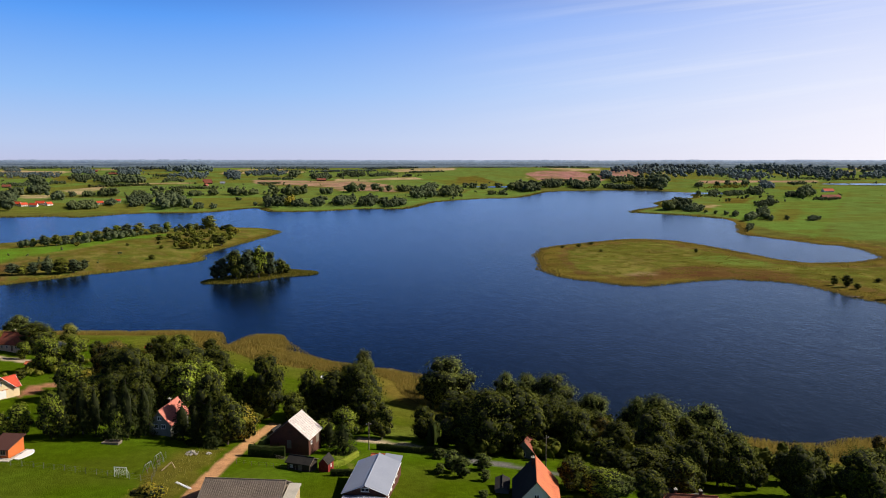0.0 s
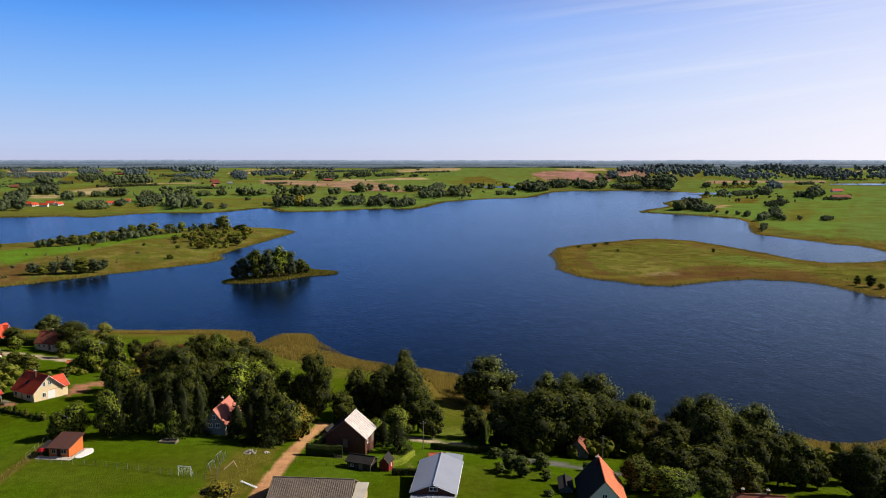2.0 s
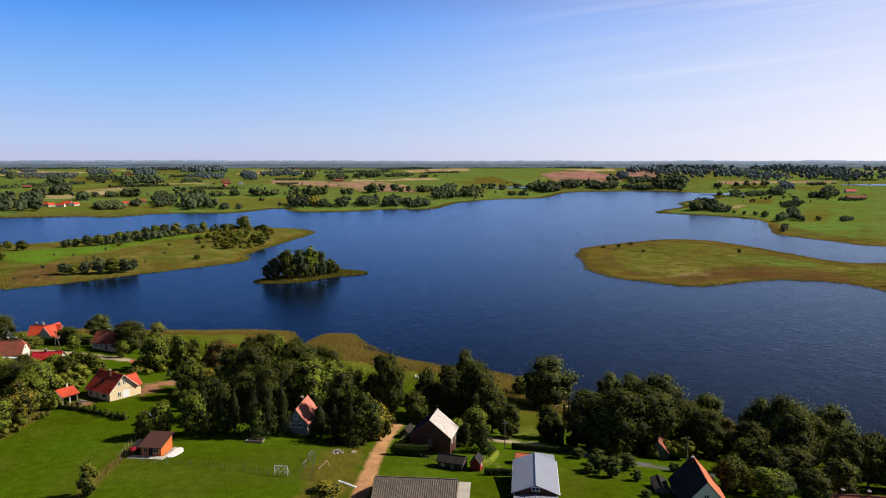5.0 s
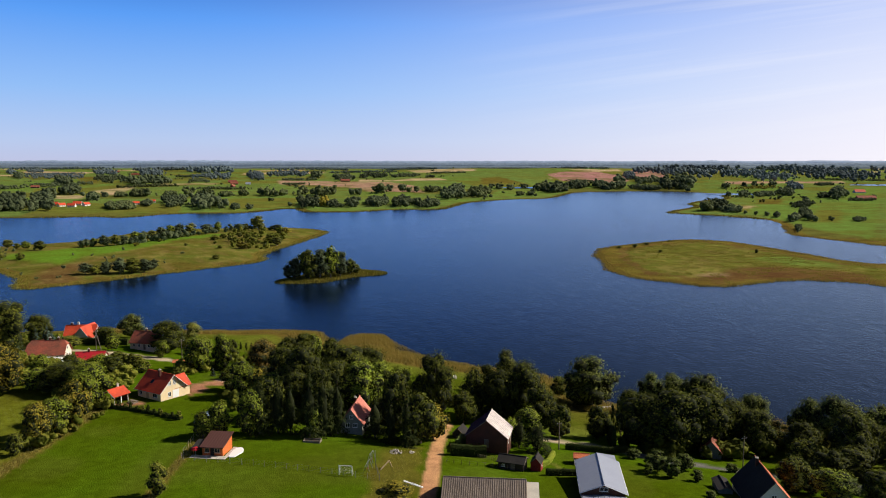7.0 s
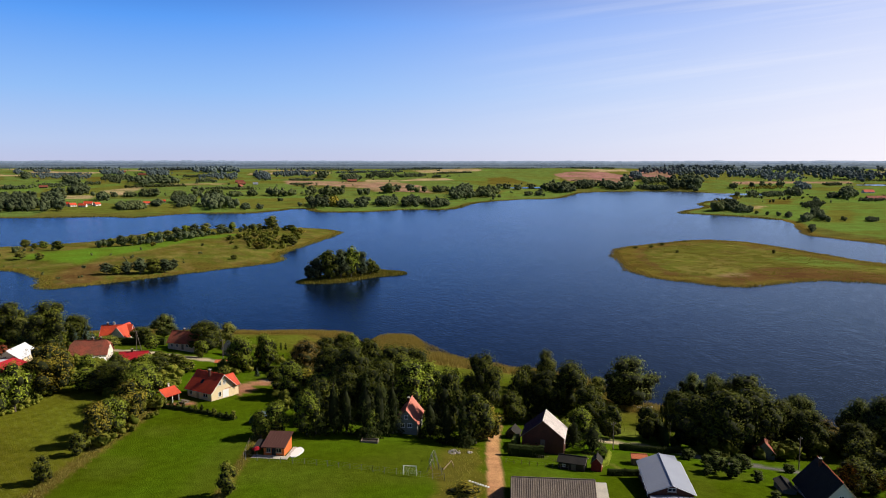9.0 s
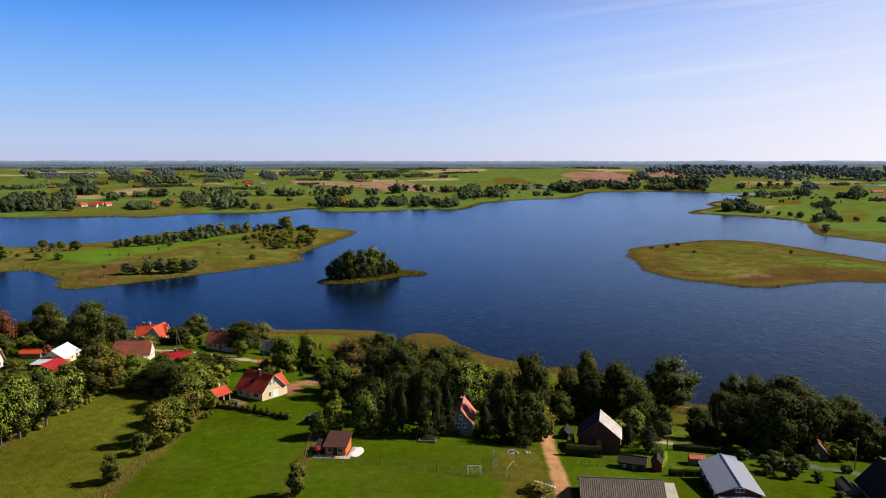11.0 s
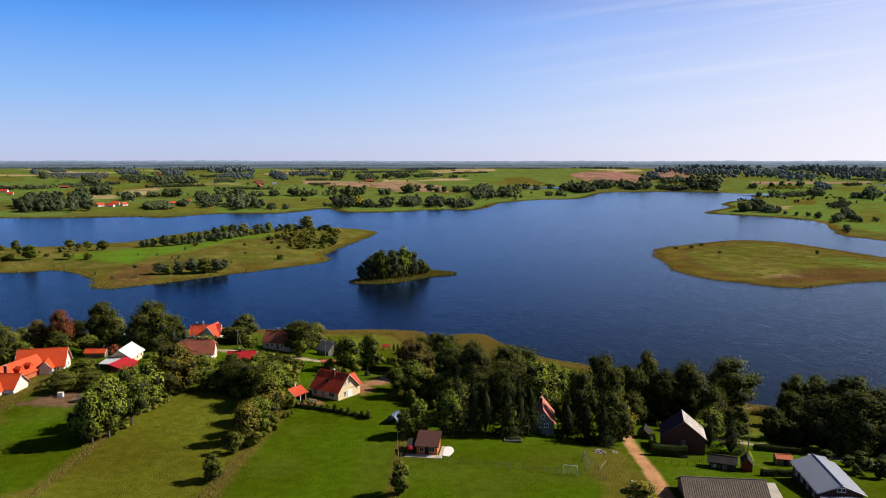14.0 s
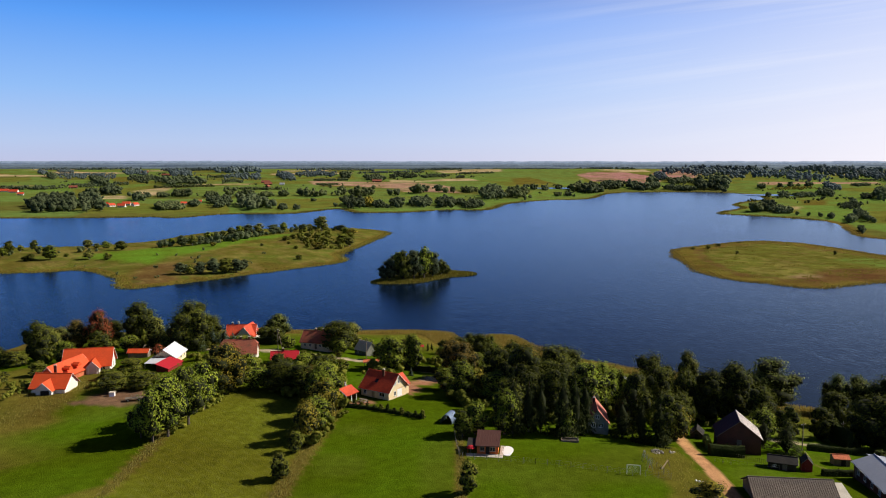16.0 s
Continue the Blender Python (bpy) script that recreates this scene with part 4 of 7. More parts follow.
def plant(kind, x, y, h, w, detail="full", group="", z=None, label=""):
    if detail == "full" and w < 5.6:
        detail = "small"
    elif detail == "full" and w > 9.8:
        detail = "large"
    n = TREE_COUNT[kind, detail] = TREE_COUNT.get((kind, detail), -1) + 1
    variant = (n * 5) % 2 if detail == "low" else (n * 7) % 3
    key = (kind, variant, detail)
    ground = (height(x, y) if z is None else z) - 0.1
    m = pose(x, y, ground, 0, 0, (n * 137.5) % 360) @ Matrix.Diagonal((w / 8.0, w / 8.0, h / 10.0, 1))
    if key in PROTO:
        t = copy_thing(PROTO[key], m)
        t.matrix_basis = m
    else:
        words, cat = TREE_WORDS[kind]
        name = "shrub" if kind == "shrub" else "tree"
        t = thing(name, Matrix.Identity(4), words, cat)
        leaves, size, blobs = DETAIL[detail]
        if kind == "bright":
            leaves = int(leaves * 0.85)
        crown = new("crown", crown_mesh("crown", kind, 11 + 17 * variant + 3 * len(kind), leaves=leaves, size=size, blobs=blobs))
        crown.parent = t
        part("trunk", trunk_bm(kind, variant), PALE_BARK if kind == "birch" else BARK, t)
        PROTO[key] = t
        t.matrix_basis = m
    if group:
        t["group"] = group
    if label:
        t["label"] = label
    return t

GROVE = (
    ("lime", -114, 174, 8.1, 6.1), ("lime", -117, 172, 6.3, 5.2), ("lime", -107, 175, 10.9, 6.0), ("spruce", -105, 176, 17.5, 5.6),
    ("spruce", -101, 178, 16.0, 6.1), ("spruce", -98, 178, 15.5, 5.4), ("spruce", -93, 176, 17.4, 6.4), ("spruce", -90, 177, 18.2, 5.6),
    ("spruce", -87, 180, 16.5, 5.5), ("spruce", -78, 180, 11.8, 6.1), ("spruce", -74, 177, 11.4, 5.1), ("spruce", -70, 176, 13.4, 6.0),
    ("oak", -67, 179, 12.5, 8.4), ("autumn", -64, 183, 8.9, 6.7), ("oak", -74, 187, 16.0, 8.5), ("bright", -83, 200, 14.6, 10.6),
    ("bright", -79, 204, 14.5, 9.3), ("lime", -74, 212, 12.3, 8.0),
)
GROVE_BACK = (
    ("oak", -100, 205, 16.3, 11.6), ("oak", -91, 221, 15.3, 14.2), ("oak", -85, 231, 13.9, 10.5), ("oak", -107, 212, 13.9, 9.6),
    ("copper", -117, 231, 12.1, 9.6), ("oak", -110, 259, 12.9, 8.2), ("bright", -107, 260, 12.4, 5.9), ("lime", -117, 206, 10.3, 8.6),
    ("autumn", -113, 207, 8.5, 7.5), ("lime", -108, 202, 8.6, 7.7), ("oak", -94, 192, 13.4, 8.8), ("oak", -100, 193, 12.0, 8.8),
    ("oak", -105, 187, 10.8, 7.8), ("spruce", -91, 192, 14.8, 6.5), ("lime", -122, 213, 6.6, 6.4), ("oak", -100, 254, 11.7, 8.6),
    ("oak", -91, 199, 13.8, 9.0),
)
CENTRE = (
    ("oak", -64, 209, 18.2, 10.8), ("oak", -68, 209, 11.8, 7.9), ("oak", -53, 215, 14.4, 7.5), ("birch", -41, 252, 15.1, 7.6),
    ("oak", -47, 255, 8.8, 6.2), ("oak", -46, 213, 15.3, 11.6), ("oak", -39, 214, 17.5, 12.7), ("oak", -35, 203, 13.4, 8.9),
    ("bright", -45, 185, 6.2, 5.9), ("spruce", -39, 178, 9.0, 7.0), ("lime", -40, 190, 8.5, 7.2), ("shrub", -54, 232, 4.5, 5.6),
    ("shrub", -58, 225, 3.5, 5.1), ("willow", -13, 251, 17.4, 17.4), ("shrub", -21, 266, 6.5, 6.8),
)
RIGHT_SHORE_TREES = (
    ("willow", 6, 246, 14.2, 8.9), ("willow", 13, 246, 13.9, 9.7), ("willow", 21, 237, 16.1, 14.4), ("oak", 12, 226, 10.5, 8.5),
    ("oak", -10, 191, 14.5, 12.8), ("oak", -3, 189, 16.4, 13.2), ("oak", 6, 193, 17.2, 13.2), ("oak", 15, 199, 13.9, 9.1),
    ("spruce", 31, 232, 9.8, 4.6), ("oak", 20, 194, 12.1, 10.3), ("copper", 29, 203, 8.3, 7.1), ("willow", 39, 206, 14.3, 9.7),
    ("willow", 43, 199, 15.4, 12.1), ("copper", 38, 199, 6.9, 6.3), ("oak", 40, 186, 7.9, 8.8), ("oak", 49, 195, 11.3, 8.1),
    ("thuja", -14, 204, 10.9, 1.4), ("thuja", -15, 206, 9.5, 1.4),
)
ORCHARD = (
    ("apple", -13, 168, 6.1, 5.4), ("apple", -13, 174, 3.4, 4.0), ("apple", -11, 164, 5.6, 5.0), ("apple", -6, 171, 4.7, 5.2),
    ("apple", -6, 162, 3.3, 3.2), ("apple", -16, 165, 3.2, 2.8), ("apple", -16, 179, 3.1, 4.4), ("apple", 14, 161, 5.0, 6.2),
    ("apple", 16, 156, 4.7, 5.9), ("apple", 19, 150, 6.8, 7.6), ("apple", 24, 156, 4.9, 4.8), ("apple", -7, 150, 1.8, 2.8),
    ("apple", 5, 172, 2.7, 2.4), ("apple", 6, 172, 2.3, 2.4),
)
FAR_RIGHT = (
    ("willow", 56, 201, 14.2, 11.6), ("oak", 47, 166, 11.7, 7.9), ("oak", 40, 163, 11.5, 7.8), ("oak", 51, 165, 10.9, 7.9),
    ("oak", 56, 166, 6.7, 5.1), ("oak", 62, 159, 12.7, 9.6), ("oak", 68, 162, 11.5, 6.3), ("oak", 75, 158, 12.1, 11.3),
    ("oak", 82, 162, 11.5, 7.5), ("oak", 31, 169, 8.2, 8.6), ("copper", 109, 209, 4.9, 4.2),
)
LEFT_HEDGE = (
    ("bright", -188, 166, 12.3, 7.1), ("bright", -186, 170, 14.1, 8.8), ("bright", -184, 178, 14.6, 9.1), ("bright", -184, 189, 12.7, 8.5),
    ("autumn", -183, 204, 14.3, 11.8), ("bright", -192, 169, 8.1, 5.9), ("autumn", -153, 167, 9.2, 6.2), ("lime", -152, 173, 8.6, 6.4),
    ("autumn", -151, 181, 10.4, 7.6), ("lime", -154, 192, 9.5, 8.0), ("lime", -154, 196, 10.8, 10.0), ("oak", -162, 204, 8.5, 9.4),
    ("copper", -158, 203, 7.8, 7.1), ("shrub", -154, 146, 5.4, 4.3), ("shrub", -154, 160, 5.1, 3.7), ("shrub", -116, 141, 6.4, 4.0),
)
VILLAGE = (
    ("oak", -262, 252, 14.6, 10.5), ("birch", -274, 288, 9.0, 10.6), ("red", -254, 279, 14.5, 9.0), ("copper", -263, 279, 12.0, 10.4), ("oak", -244, 292, 15.5, 12.9),
    ("birch", -233, 280, 9.6, 6.8), ("oak", -212, 258, 17.8, 14.2), ("oak", -214, 282, 11.9, 9.9), ("spruce", -209, 258, 8.5, 6.7),
    ("spruce", -208, 269, 7.6, 7.0), ("spruce", -211, 284, 10.0, 6.0), ("willow", -198, 328, 10.3, 10.3), ("oak", -194, 292, 6.4, 7.6),
    ("oak", -163, 276, 11.6, 12.6), ("birch", -161, 297, 9.2, 7.7), ("oak", -175, 308, 5.7, 7.0), ("lime", -154, 290, 4.9, 7.1),
    ("lime", -140, 238, 11.1, 8.7),
)
VILLAGE_MORE = (
    ("lime", -133, 242, 12.1, 6.3), ("copper", -120, 242, 10.9, 9.9), ("oak", -114, 287, 10.0, 7.8), ("bright", -110, 282, 9.6, 5.6),
    ("spruce", -133, 232, 2.9, 2.1), ("lime", -92, 176, 6.9, 4.1), ("shrub", -266, 244, 5.4, 7.9), ("oak", -273, 247, 7.4, 6.9),
    ("shrub", -215, 206, 4.9, 8.9), ("shrub", -208, 208, 4.9, 8.0), ("shrub", -218, 223, 4.6, 7.6), ("shrub", -220, 260, 5.3, 8.7),
    ("shrub", -197, 271, 4.6, 8.3), ("oak", -168, 207, 8.1, 11.1), ("lime", -175, 209, 5.9, 8.1),
)

for rows, where in ((GROVE, "trees of the grove behind the lawn"), (GROVE_BACK, "trees of the grove behind the lawn"),
                    (CENTRE, "trees between the lane and the lake"), (RIGHT_SHORE_TREES, "trees along the near shore"),
                    (ORCHARD, "fruit trees of the garden"), (FAR_RIGHT, "trees along the near shore"),
                    (LEFT_HEDGE, "trees in the field hedges"), (VILLAGE, "trees of the village"), (VILLAGE_MORE, "trees of the village")):
    for kind, x, y, h, w in rows:
        small = 0.82 if rows is ORCHARD else 1.0
        plant(kind, x, y, h * 0.98 * small, w * 1.12 * small, group=where)

# ================= buildings of the near village =================
def red_house():
    """Cream house with a steep red roof, a cross gable behind and a chimney."""
    x, y, turn = -138.8, 205.0, -31.0
    h = thing("house", pose(x, y, 20.1, 0, 0, turn), "cream rendered house with steep red tiled roof", "house")
    L, W, wall, rise = 9.4, 8.2, 2.8, 3.7
    gable_walls(h, L, W, wall, rise, CREAM)
    gable_roof(h, L, W, wall, rise, RED_TILE, 0.6)
    gable_walls(h, 5.0, 4.6, wall, 2.3, CREAM, 2.0, 3.4, 90)
    gable_roof(h, 5.0, 4.6, wall, 2.3, RED_TILE, 0.4, cx=2.0, cy=3.4, turn=90)
    gutter(h, L, W, wall, 0.6, rise)
    chimney(h, 0.7, -0.9, wall + rise - 1.7, wall + rise + 0.9)
    bm = bmesh.new()
    box(bm, -0.45, 0.45, -0.04, 0.06, -0.6, 0.6)
    bm.transform(pose(-0.6, -2.4, wall + rise * (1 - 2.4 / 4.1) + 0.1, -math.degrees(math.atan2(4.1, 3.7)), 0, 0))
    part("roof_window", bm, GLASS, h, "dark roof window")
    for yy, z, w, hh in ((-1.1, 3.7, 0.9, 1.2), (0.5, 3.7, 0.9, 1.2), (-1.2, 0.7, 1.0, 1.3)):
        window(h, L / 2, yy, z, w, hh, "x+")
    bm = bmesh.new()
    box(bm, L / 2, L / 2 + 0.05, -0.2, 1.9, 0.05, 2.2)
    part("garage_door", bm, WHITE_PAINT, h, "white garage door")
    for xx, w in ((-3.4, 1.1), (2.4, 1.8)):
        window(h, xx, -W / 2, 0.8, w, 1.3, "y-")
    door(h, -0.6, -W / 2, 1.0, 2.05, "y-", TAN_WOOD)
    return h


red_house()


def carport():
    x, y, turn = -148.6, 198.6, -30.0
    h = thing("carport", pose(x, y, height(x, y), 0, 0, turn), "open carport with red tiled roof on posts", "carport")
    gable_roof(h, 4.6, 4.6, 2.3, 1.3, RED_TILE, 0.3, turn=90)
    for px in (-2.1, 2.1):
        for py in (-2.1, 0, 2.1):
            bm = bmesh.new()
            box(bm, px - 0.09, px + 0.09, py - 0.09, py + 0.09, -0.3, 2.32)
            part("post", bm, WHITE_PAINT, h)
    bm = bmesh.new()
    box(bm, -2.2, 2.2, 2.1, 2.25, -0.3, 2.25)
    part("back_wall", bm, BRICK, h)
    chimney(h, -1.2, 1.5, 2.4, 4.1, 0.45, WHITE)


carport()


def garden_hut():
    """Orange timber hut with a brown roof, a lean-to porch, a deck and a parasol's place."""
    x, y = -111.2, 163.6
    z = height(x, y)
    h = thing("garden_hut", pose(x, y, z, 0, 0, -6), "orange timber garden hut with dark brown roof", "garden hut")
    L, W = 4.6, 5.4
    bm = bmesh.new()
    prism(bm, [(-W / 2, -0.5), (W / 2, -0.5), (W / 2, 3.2), (-W / 2, 2.1)], -L / 2, L / 2)
    part("wall", bm, ORANGE_WOOD, h)
    bm = bmesh.new()
    prism(bm, [(-W / 2 - 0.6, 2.0), (W / 2 + 0.4, 3.4), (W / 2 + 0.4, 3.56), (-W / 2 - 0.6, 2.16)], -L / 2 - 0.4, L / 2 + 0.35)
    part("roof", bm, BROWN_TILE, h)
    for k in range(9):
        bm = bmesh.new()
        xx = -L / 2 - 0.3 + k * (L + 0.55) / 8
        rod(bm, (xx, -W / 2 - 0.6, 2.18), (xx, W / 2 + 0.4, 3.58), 0.03, sides=4)
        part("seam", bm, BROWN_TILE, h)
    for xx, w in ((-1.2, 1.0), (1.1, 1.2)):
        window(h, xx, -W / 2, 0.8, w, 1.0, "y-", TAN_WOOD)
    door(h, 0.0, -W / 2, 0.9, 1.95, "y-", DARK)
    bm = bmesh.new()
    prism(bm, [(-W / 2 - 0.4, 1.7), (0.8, 2.3), (0.8, 2.42), (-W / 2 - 0.4, 1.82)], -L / 2 - 2.3, -L / 2 - 0.45)
    part("porch_roof", bm, TAR_AND_SHADE, h)
    for py in (-2.4, 0.6):
        bm = bmesh.new()
        rod(bm, (-L / 2 - 2.1, py, -0.4), (-L / 2 - 2.1, py, 1.8), 0.07)
        part("porch_post", bm, ORANGE_WOOD, h)
    d = thing("deck", pose(x, y, z, 0, 0, -6), "pale paved terrace round the garden hut", "terrace")
    for px in np.arange(-4.6, 3.4, 0.8):
        bm = bmesh.new()
        box(bm, px, px + 0.76, -W / 2 - 1.8, -W / 2 - 0.02, -0.3, 0.16, 0.02)
        part("slab", bm, CONCRETE, d)
    for py in np.arange(-4.4, 2.4, 0.8):
        bm = bmesh.new()
        box(bm, L / 2 + 0.35, L / 2 + 1.15, py, py + 0.76, -0.3, 0.14, 0.02)
        part("slab", bm, CONCRETE, d)
    p = thing("patio", pose(x + 4.2, y - 0.6, z + 0.02, 0, 0, -6), "white rounded concrete patio beside the hut", "patio")
    bm = bmesh.new()
    pts = [(1.3 * (1 + 0.12 * math.sin(3 * a)) * math.cos(a), 2.9 * math.sin(a)) for a in np.linspace(0, 2 * math.pi, 20, endpoint=False)]
    lo = [bm.verts.new((a, b, -0.3)) for a, b in pts]
    hi = [bm.verts.new((a, b, 0.12)) for a, b in pts]
    bm.faces.new(hi)
    bm.faces.new(lo[::-1])
    for k in range(20):
        bm.faces.new((lo[k], lo[(k + 1) % 20], hi[(k + 1) % 20], hi[k]))
    part("slab", bm, WHITE_PAINT, p)
    return z


hut_z = garden_hut()


def parasol(x, y, z):
    t = thing("parasol", pose(x, y, z), "red garden parasol beside the hut", "parasol")
    bm = bmesh.new()
    rod(bm, (0, 0, 0), (0, 0, 1.9), 0.03)
    part("pole", bm, METAL, t)
    bm = bmesh.new()
    n = 10
    top = bm.verts.new((0, 0, 1.95))
    mid = [bm.verts.new((0.55 * math.cos(k * 6.2832 / n), 0.55 * math.sin(k * 6.2832 / n), 1.8)) for k in range(n)]
    rim = [bm.verts.new((1.0 * math.cos(k * 6.2832 / n), 1.0 * math.sin(k * 6.2832 / n), 1.45)) for k in range(n)]
    for k in range(n):
        bm.faces.new((top, mid[k], mid[(k + 1) % n]))
        bm.faces.new((mid[k], rim[k], rim[(k + 1) % n], mid[(k + 1) % n]))
    bmesh.ops.solidify(bm, geom=bm.faces[:], thickness=0.03)
    part("canopy", bm, RED_CLOTH, t)
    bm = bmesh.new()
    rod(bm, (0, 0, -0.1), (0, 0, 0.12), 0.25, 0.22, 10)
    part("base", bm, CONCRETE, t)


parasol(-115.2, 161.0, height(-115.2, 161.0) + 0.02)

simple_house("house", -83.4, 186.2, 85.0, 10.4, 5.4, 2.1, 3.3, GREY_WALL, PALE_TILE,
             "small grey gabled house with faded pink tiled roof among spruces", over=0.45, z=18.8, chimneys=((1.5, 0.3),),
             wins=(("x-", -0.9, 0.8, 1.1, 1.1), ("x-", 0.9, 0.8, 1.1, 1.1), ("x-", 0.0, 2.9, 0.9, 1.0), ("y-", -2.0, 0.9, 1.0, 1.1)),
             doors=(("y+", 1.0, 0.9, 2.0, OLD_WOOD),))

# left slope carries painted shade; both slopes are the same pale sheet
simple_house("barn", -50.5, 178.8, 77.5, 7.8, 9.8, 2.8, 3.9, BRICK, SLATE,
             "red brick barn with pale sheet roof, left slope darkened as shade", "barn", over=0.35, z=16.9,
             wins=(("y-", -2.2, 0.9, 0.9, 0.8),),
             doors=(("y-", 1.6, 1.8, 2.1, OLD_WOOD), ("x-", 0.0, 1.1, 2.0, OLD_WOOD)), ribs=0.9, shade_mat=SHADED_SHEET)


def long_barn():
    """Long barn with a grey corrugated roof and a lighter lean-to."""
    x, y = -53.4, 142.4
    h = thing("long_barn", pose(x, y, height(x, y), 0, 0, -5), "long barn with dark brown corrugated roof", "barn")
    L, W, wall, rise = 15.2, 8.4, 1.6, 2.2
    gable_walls(h, L, W, wall, rise, OLD_WOOD)
    gable_roof(h, L, W, wall, rise, GREY_SHEET, 0.4, ribs=0.42)
    door(h, 2.0, -W / 2, 2.4, 1.5, "y-", OLD_WOOD)
    window(h, -4.0, -W / 2, 0.5, 0.9, 0.8, "y-")
    bm = bmesh.new()
    prism(bm, [(-W / 2 + 0.6, -1), (1.8, -1), (1.8, 2.2), (-W / 2 + 0.6, 1.4)], L / 2 + 0.45, L / 2 + 2.5)
    part("lean_to", bm, TAN_WOOD, h)
    bm = bmesh.new()
    prism(bm, [(-W / 2 + 0.3, 1.36), (2.0, 2.32), (2.0, 2.46), (-W / 2 + 0.3, 1.5)], L / 2 + 0.47, L / 2 + 2.8)
    part("lean_to_roof", bm, CONCRETE, h, "pale lean-to roof")


long_barn()


def white_hall():
    """Building with a low white steel roof, a canopy at its gable and an annex behind."""
    x, y = -29.6, 150.2
    ground = 17.4
    h = thing("hall", pose(x, y, ground, 0, 0, 84), "low building with bluish white steel gable roof", "building")
    L, W, wall, rise = 15.6, 8.2, 3.2, 1.6
    gable_walls(h, L, W, wall, rise, BRICK, sink=3.0)
    gable_roof(h, L, W, wall, rise, TIN, 0.45, thick=0.1)
    gutter(h, L, W, wall, 0.45, rise, WHITE_PAINT)
    for xx in (-5, -1.5, 2, 5.2):
        window(h, xx, W / 2, 1.1, 1.1, 1.1, "y+")
        window(h, xx, -W / 2, 1.1, 1.1, 1.1, "y-")
    window(h, -L / 2, 0, 3.3, 1.6, 0.8, "x-")
    door(h, 6.6, W / 2, 1.0, 2.1, "y+", OLD_WOOD)
    bm = bmesh.new()
    prism(bm, [(-W / 2 - 0.2, 2.5), (0, 2.75), (W / 2 + 0.2, 2.5), (W / 2 + 0.2, 2.6), (0, 2.85), (-W / 2 - 0.2, 2.6)], -L / 2 - 6.0, -L / 2 - 0.48)
    part("canopy", bm, TIN, h, "pale corrugated canopy roof")
    for k in range(9):
        bm = bmesh.new()
        yy = -W / 2 + k * W / 8
        rod(bm, (-L / 2 - 6.0, yy, 2.88 - abs(yy) * 0.061), (-L / 2 - 0.5, yy, 2.88 - abs(yy) * 0.061), 0.05, sides=4)
        part("rib", bm, TIN, h)
    for yy in (-W / 2, W / 2):
        bm = bmesh.new()
        rod(bm, (-L / 2 - 5.7, yy, -0.6), (-L / 2 - 5.7, yy, 2.55), 0.08)
        part("post", bm, METAL, h)
    bm = bmesh.new()
    box(bm, L / 2 + 0.02, L / 2 + 4.8, -W / 2 + 0.2, -W / 2 + 3.4, -2.5, 2.5)
    part("annex_wall", bm, BRICK, h)
    bm = bmesh.new()
    prism(bm, [(-W / 2 - 0.2, 2.4), (-W / 2 + 3.6, 2.9), (-W / 2 + 3.6, 3.0), (-W / 2 - 0.2, 2.5)], L / 2 + 0.5, L / 2 + 5.2)
    part("annex_roof", bm, TIN, h)


white_hall()

simple_house("shed", -46.2, 163.0, -20.0, 5.6, 3.6, 2.0, 0.9, DARK_WOOD, TAR_AND_SHADE, "low dark shed with tarred roof beside a hedge", "shed", over=0.3,
             doors=(("y-", 0.5, 1.0, 1.8, OLD_WOOD),), wins=(("y-", -1.6, 0.8, 0.7, 0.6),))
simple_house("shed", -40.9, 163.0, 74.0, 3.0, 2.2, 2.2, 1.2, RED_WOOD, TAR_AND_SHADE, "narrow dark red wooden shed with tarred roof", "shed", over=0.15,
             doors=(("x-", 0.0, 0.8, 1.8, RED_WOOD),), wins=(("y-", 0.0, 1.0, 0.5, 0.6),))
# near-black left slope is shade put into the roof colour
simple_house("house", 3.8, 150.6, 84.0, 13.0, 9.0, 3.4, 5.0, WHITE, CLAY_TILE, "white gabled house with steep clay roof, left slope darkened as shade", over=0.4, z=13.6, shade_mat=TAR_AND_SHADE,
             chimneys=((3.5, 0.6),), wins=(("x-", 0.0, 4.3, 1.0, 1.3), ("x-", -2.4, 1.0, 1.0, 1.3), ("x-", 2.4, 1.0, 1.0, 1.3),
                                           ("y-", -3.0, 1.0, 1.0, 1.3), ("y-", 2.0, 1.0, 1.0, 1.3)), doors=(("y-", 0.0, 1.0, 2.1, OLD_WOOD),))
simple_house("outbuilding", -2.6, 156.0, 84.0, 6.0, 2.8, 2.2, 0.6, GREY_WALL, TAR_AND_SHADE, "low grey outbuilding leaning on the white house", "outbuilding", over=0.2, z=14.2,
             doors=(("y+", 0.0, 0.9, 1.9, OLD_WOOD),))
simple_house("house", 34.0, 147.0, -8.0, 10.6, 7.6, 2.4, 3.2, BRICK, OLD_TILE, "low brick house with weathered brown tiled roof", over=0.4, z=12.2,
             chimneys=((-2.5, 0.4), (2.4, 0.4)), wins=(("y-", -3, 0.9, 1, 1.2), ("y-", 3, 0.9, 1, 1.2)), doors=(("y-", 0.0, 0.9, 2.0, OLD_WOOD),))
simple_house("cottage", 6.5, 189.0, 70.0, 6.0, 5.0, 2.3, 2.6, GREY_WALL, OLD_TILE, "small cottage with old tiled roof hidden among trees", "cottage", over=0.3,
             wins=(("x-", 0.0, 0.9, 0.9, 1.0),), doors=(("y-", 0.5, 0.9, 1.9, OLD_WOOD),))

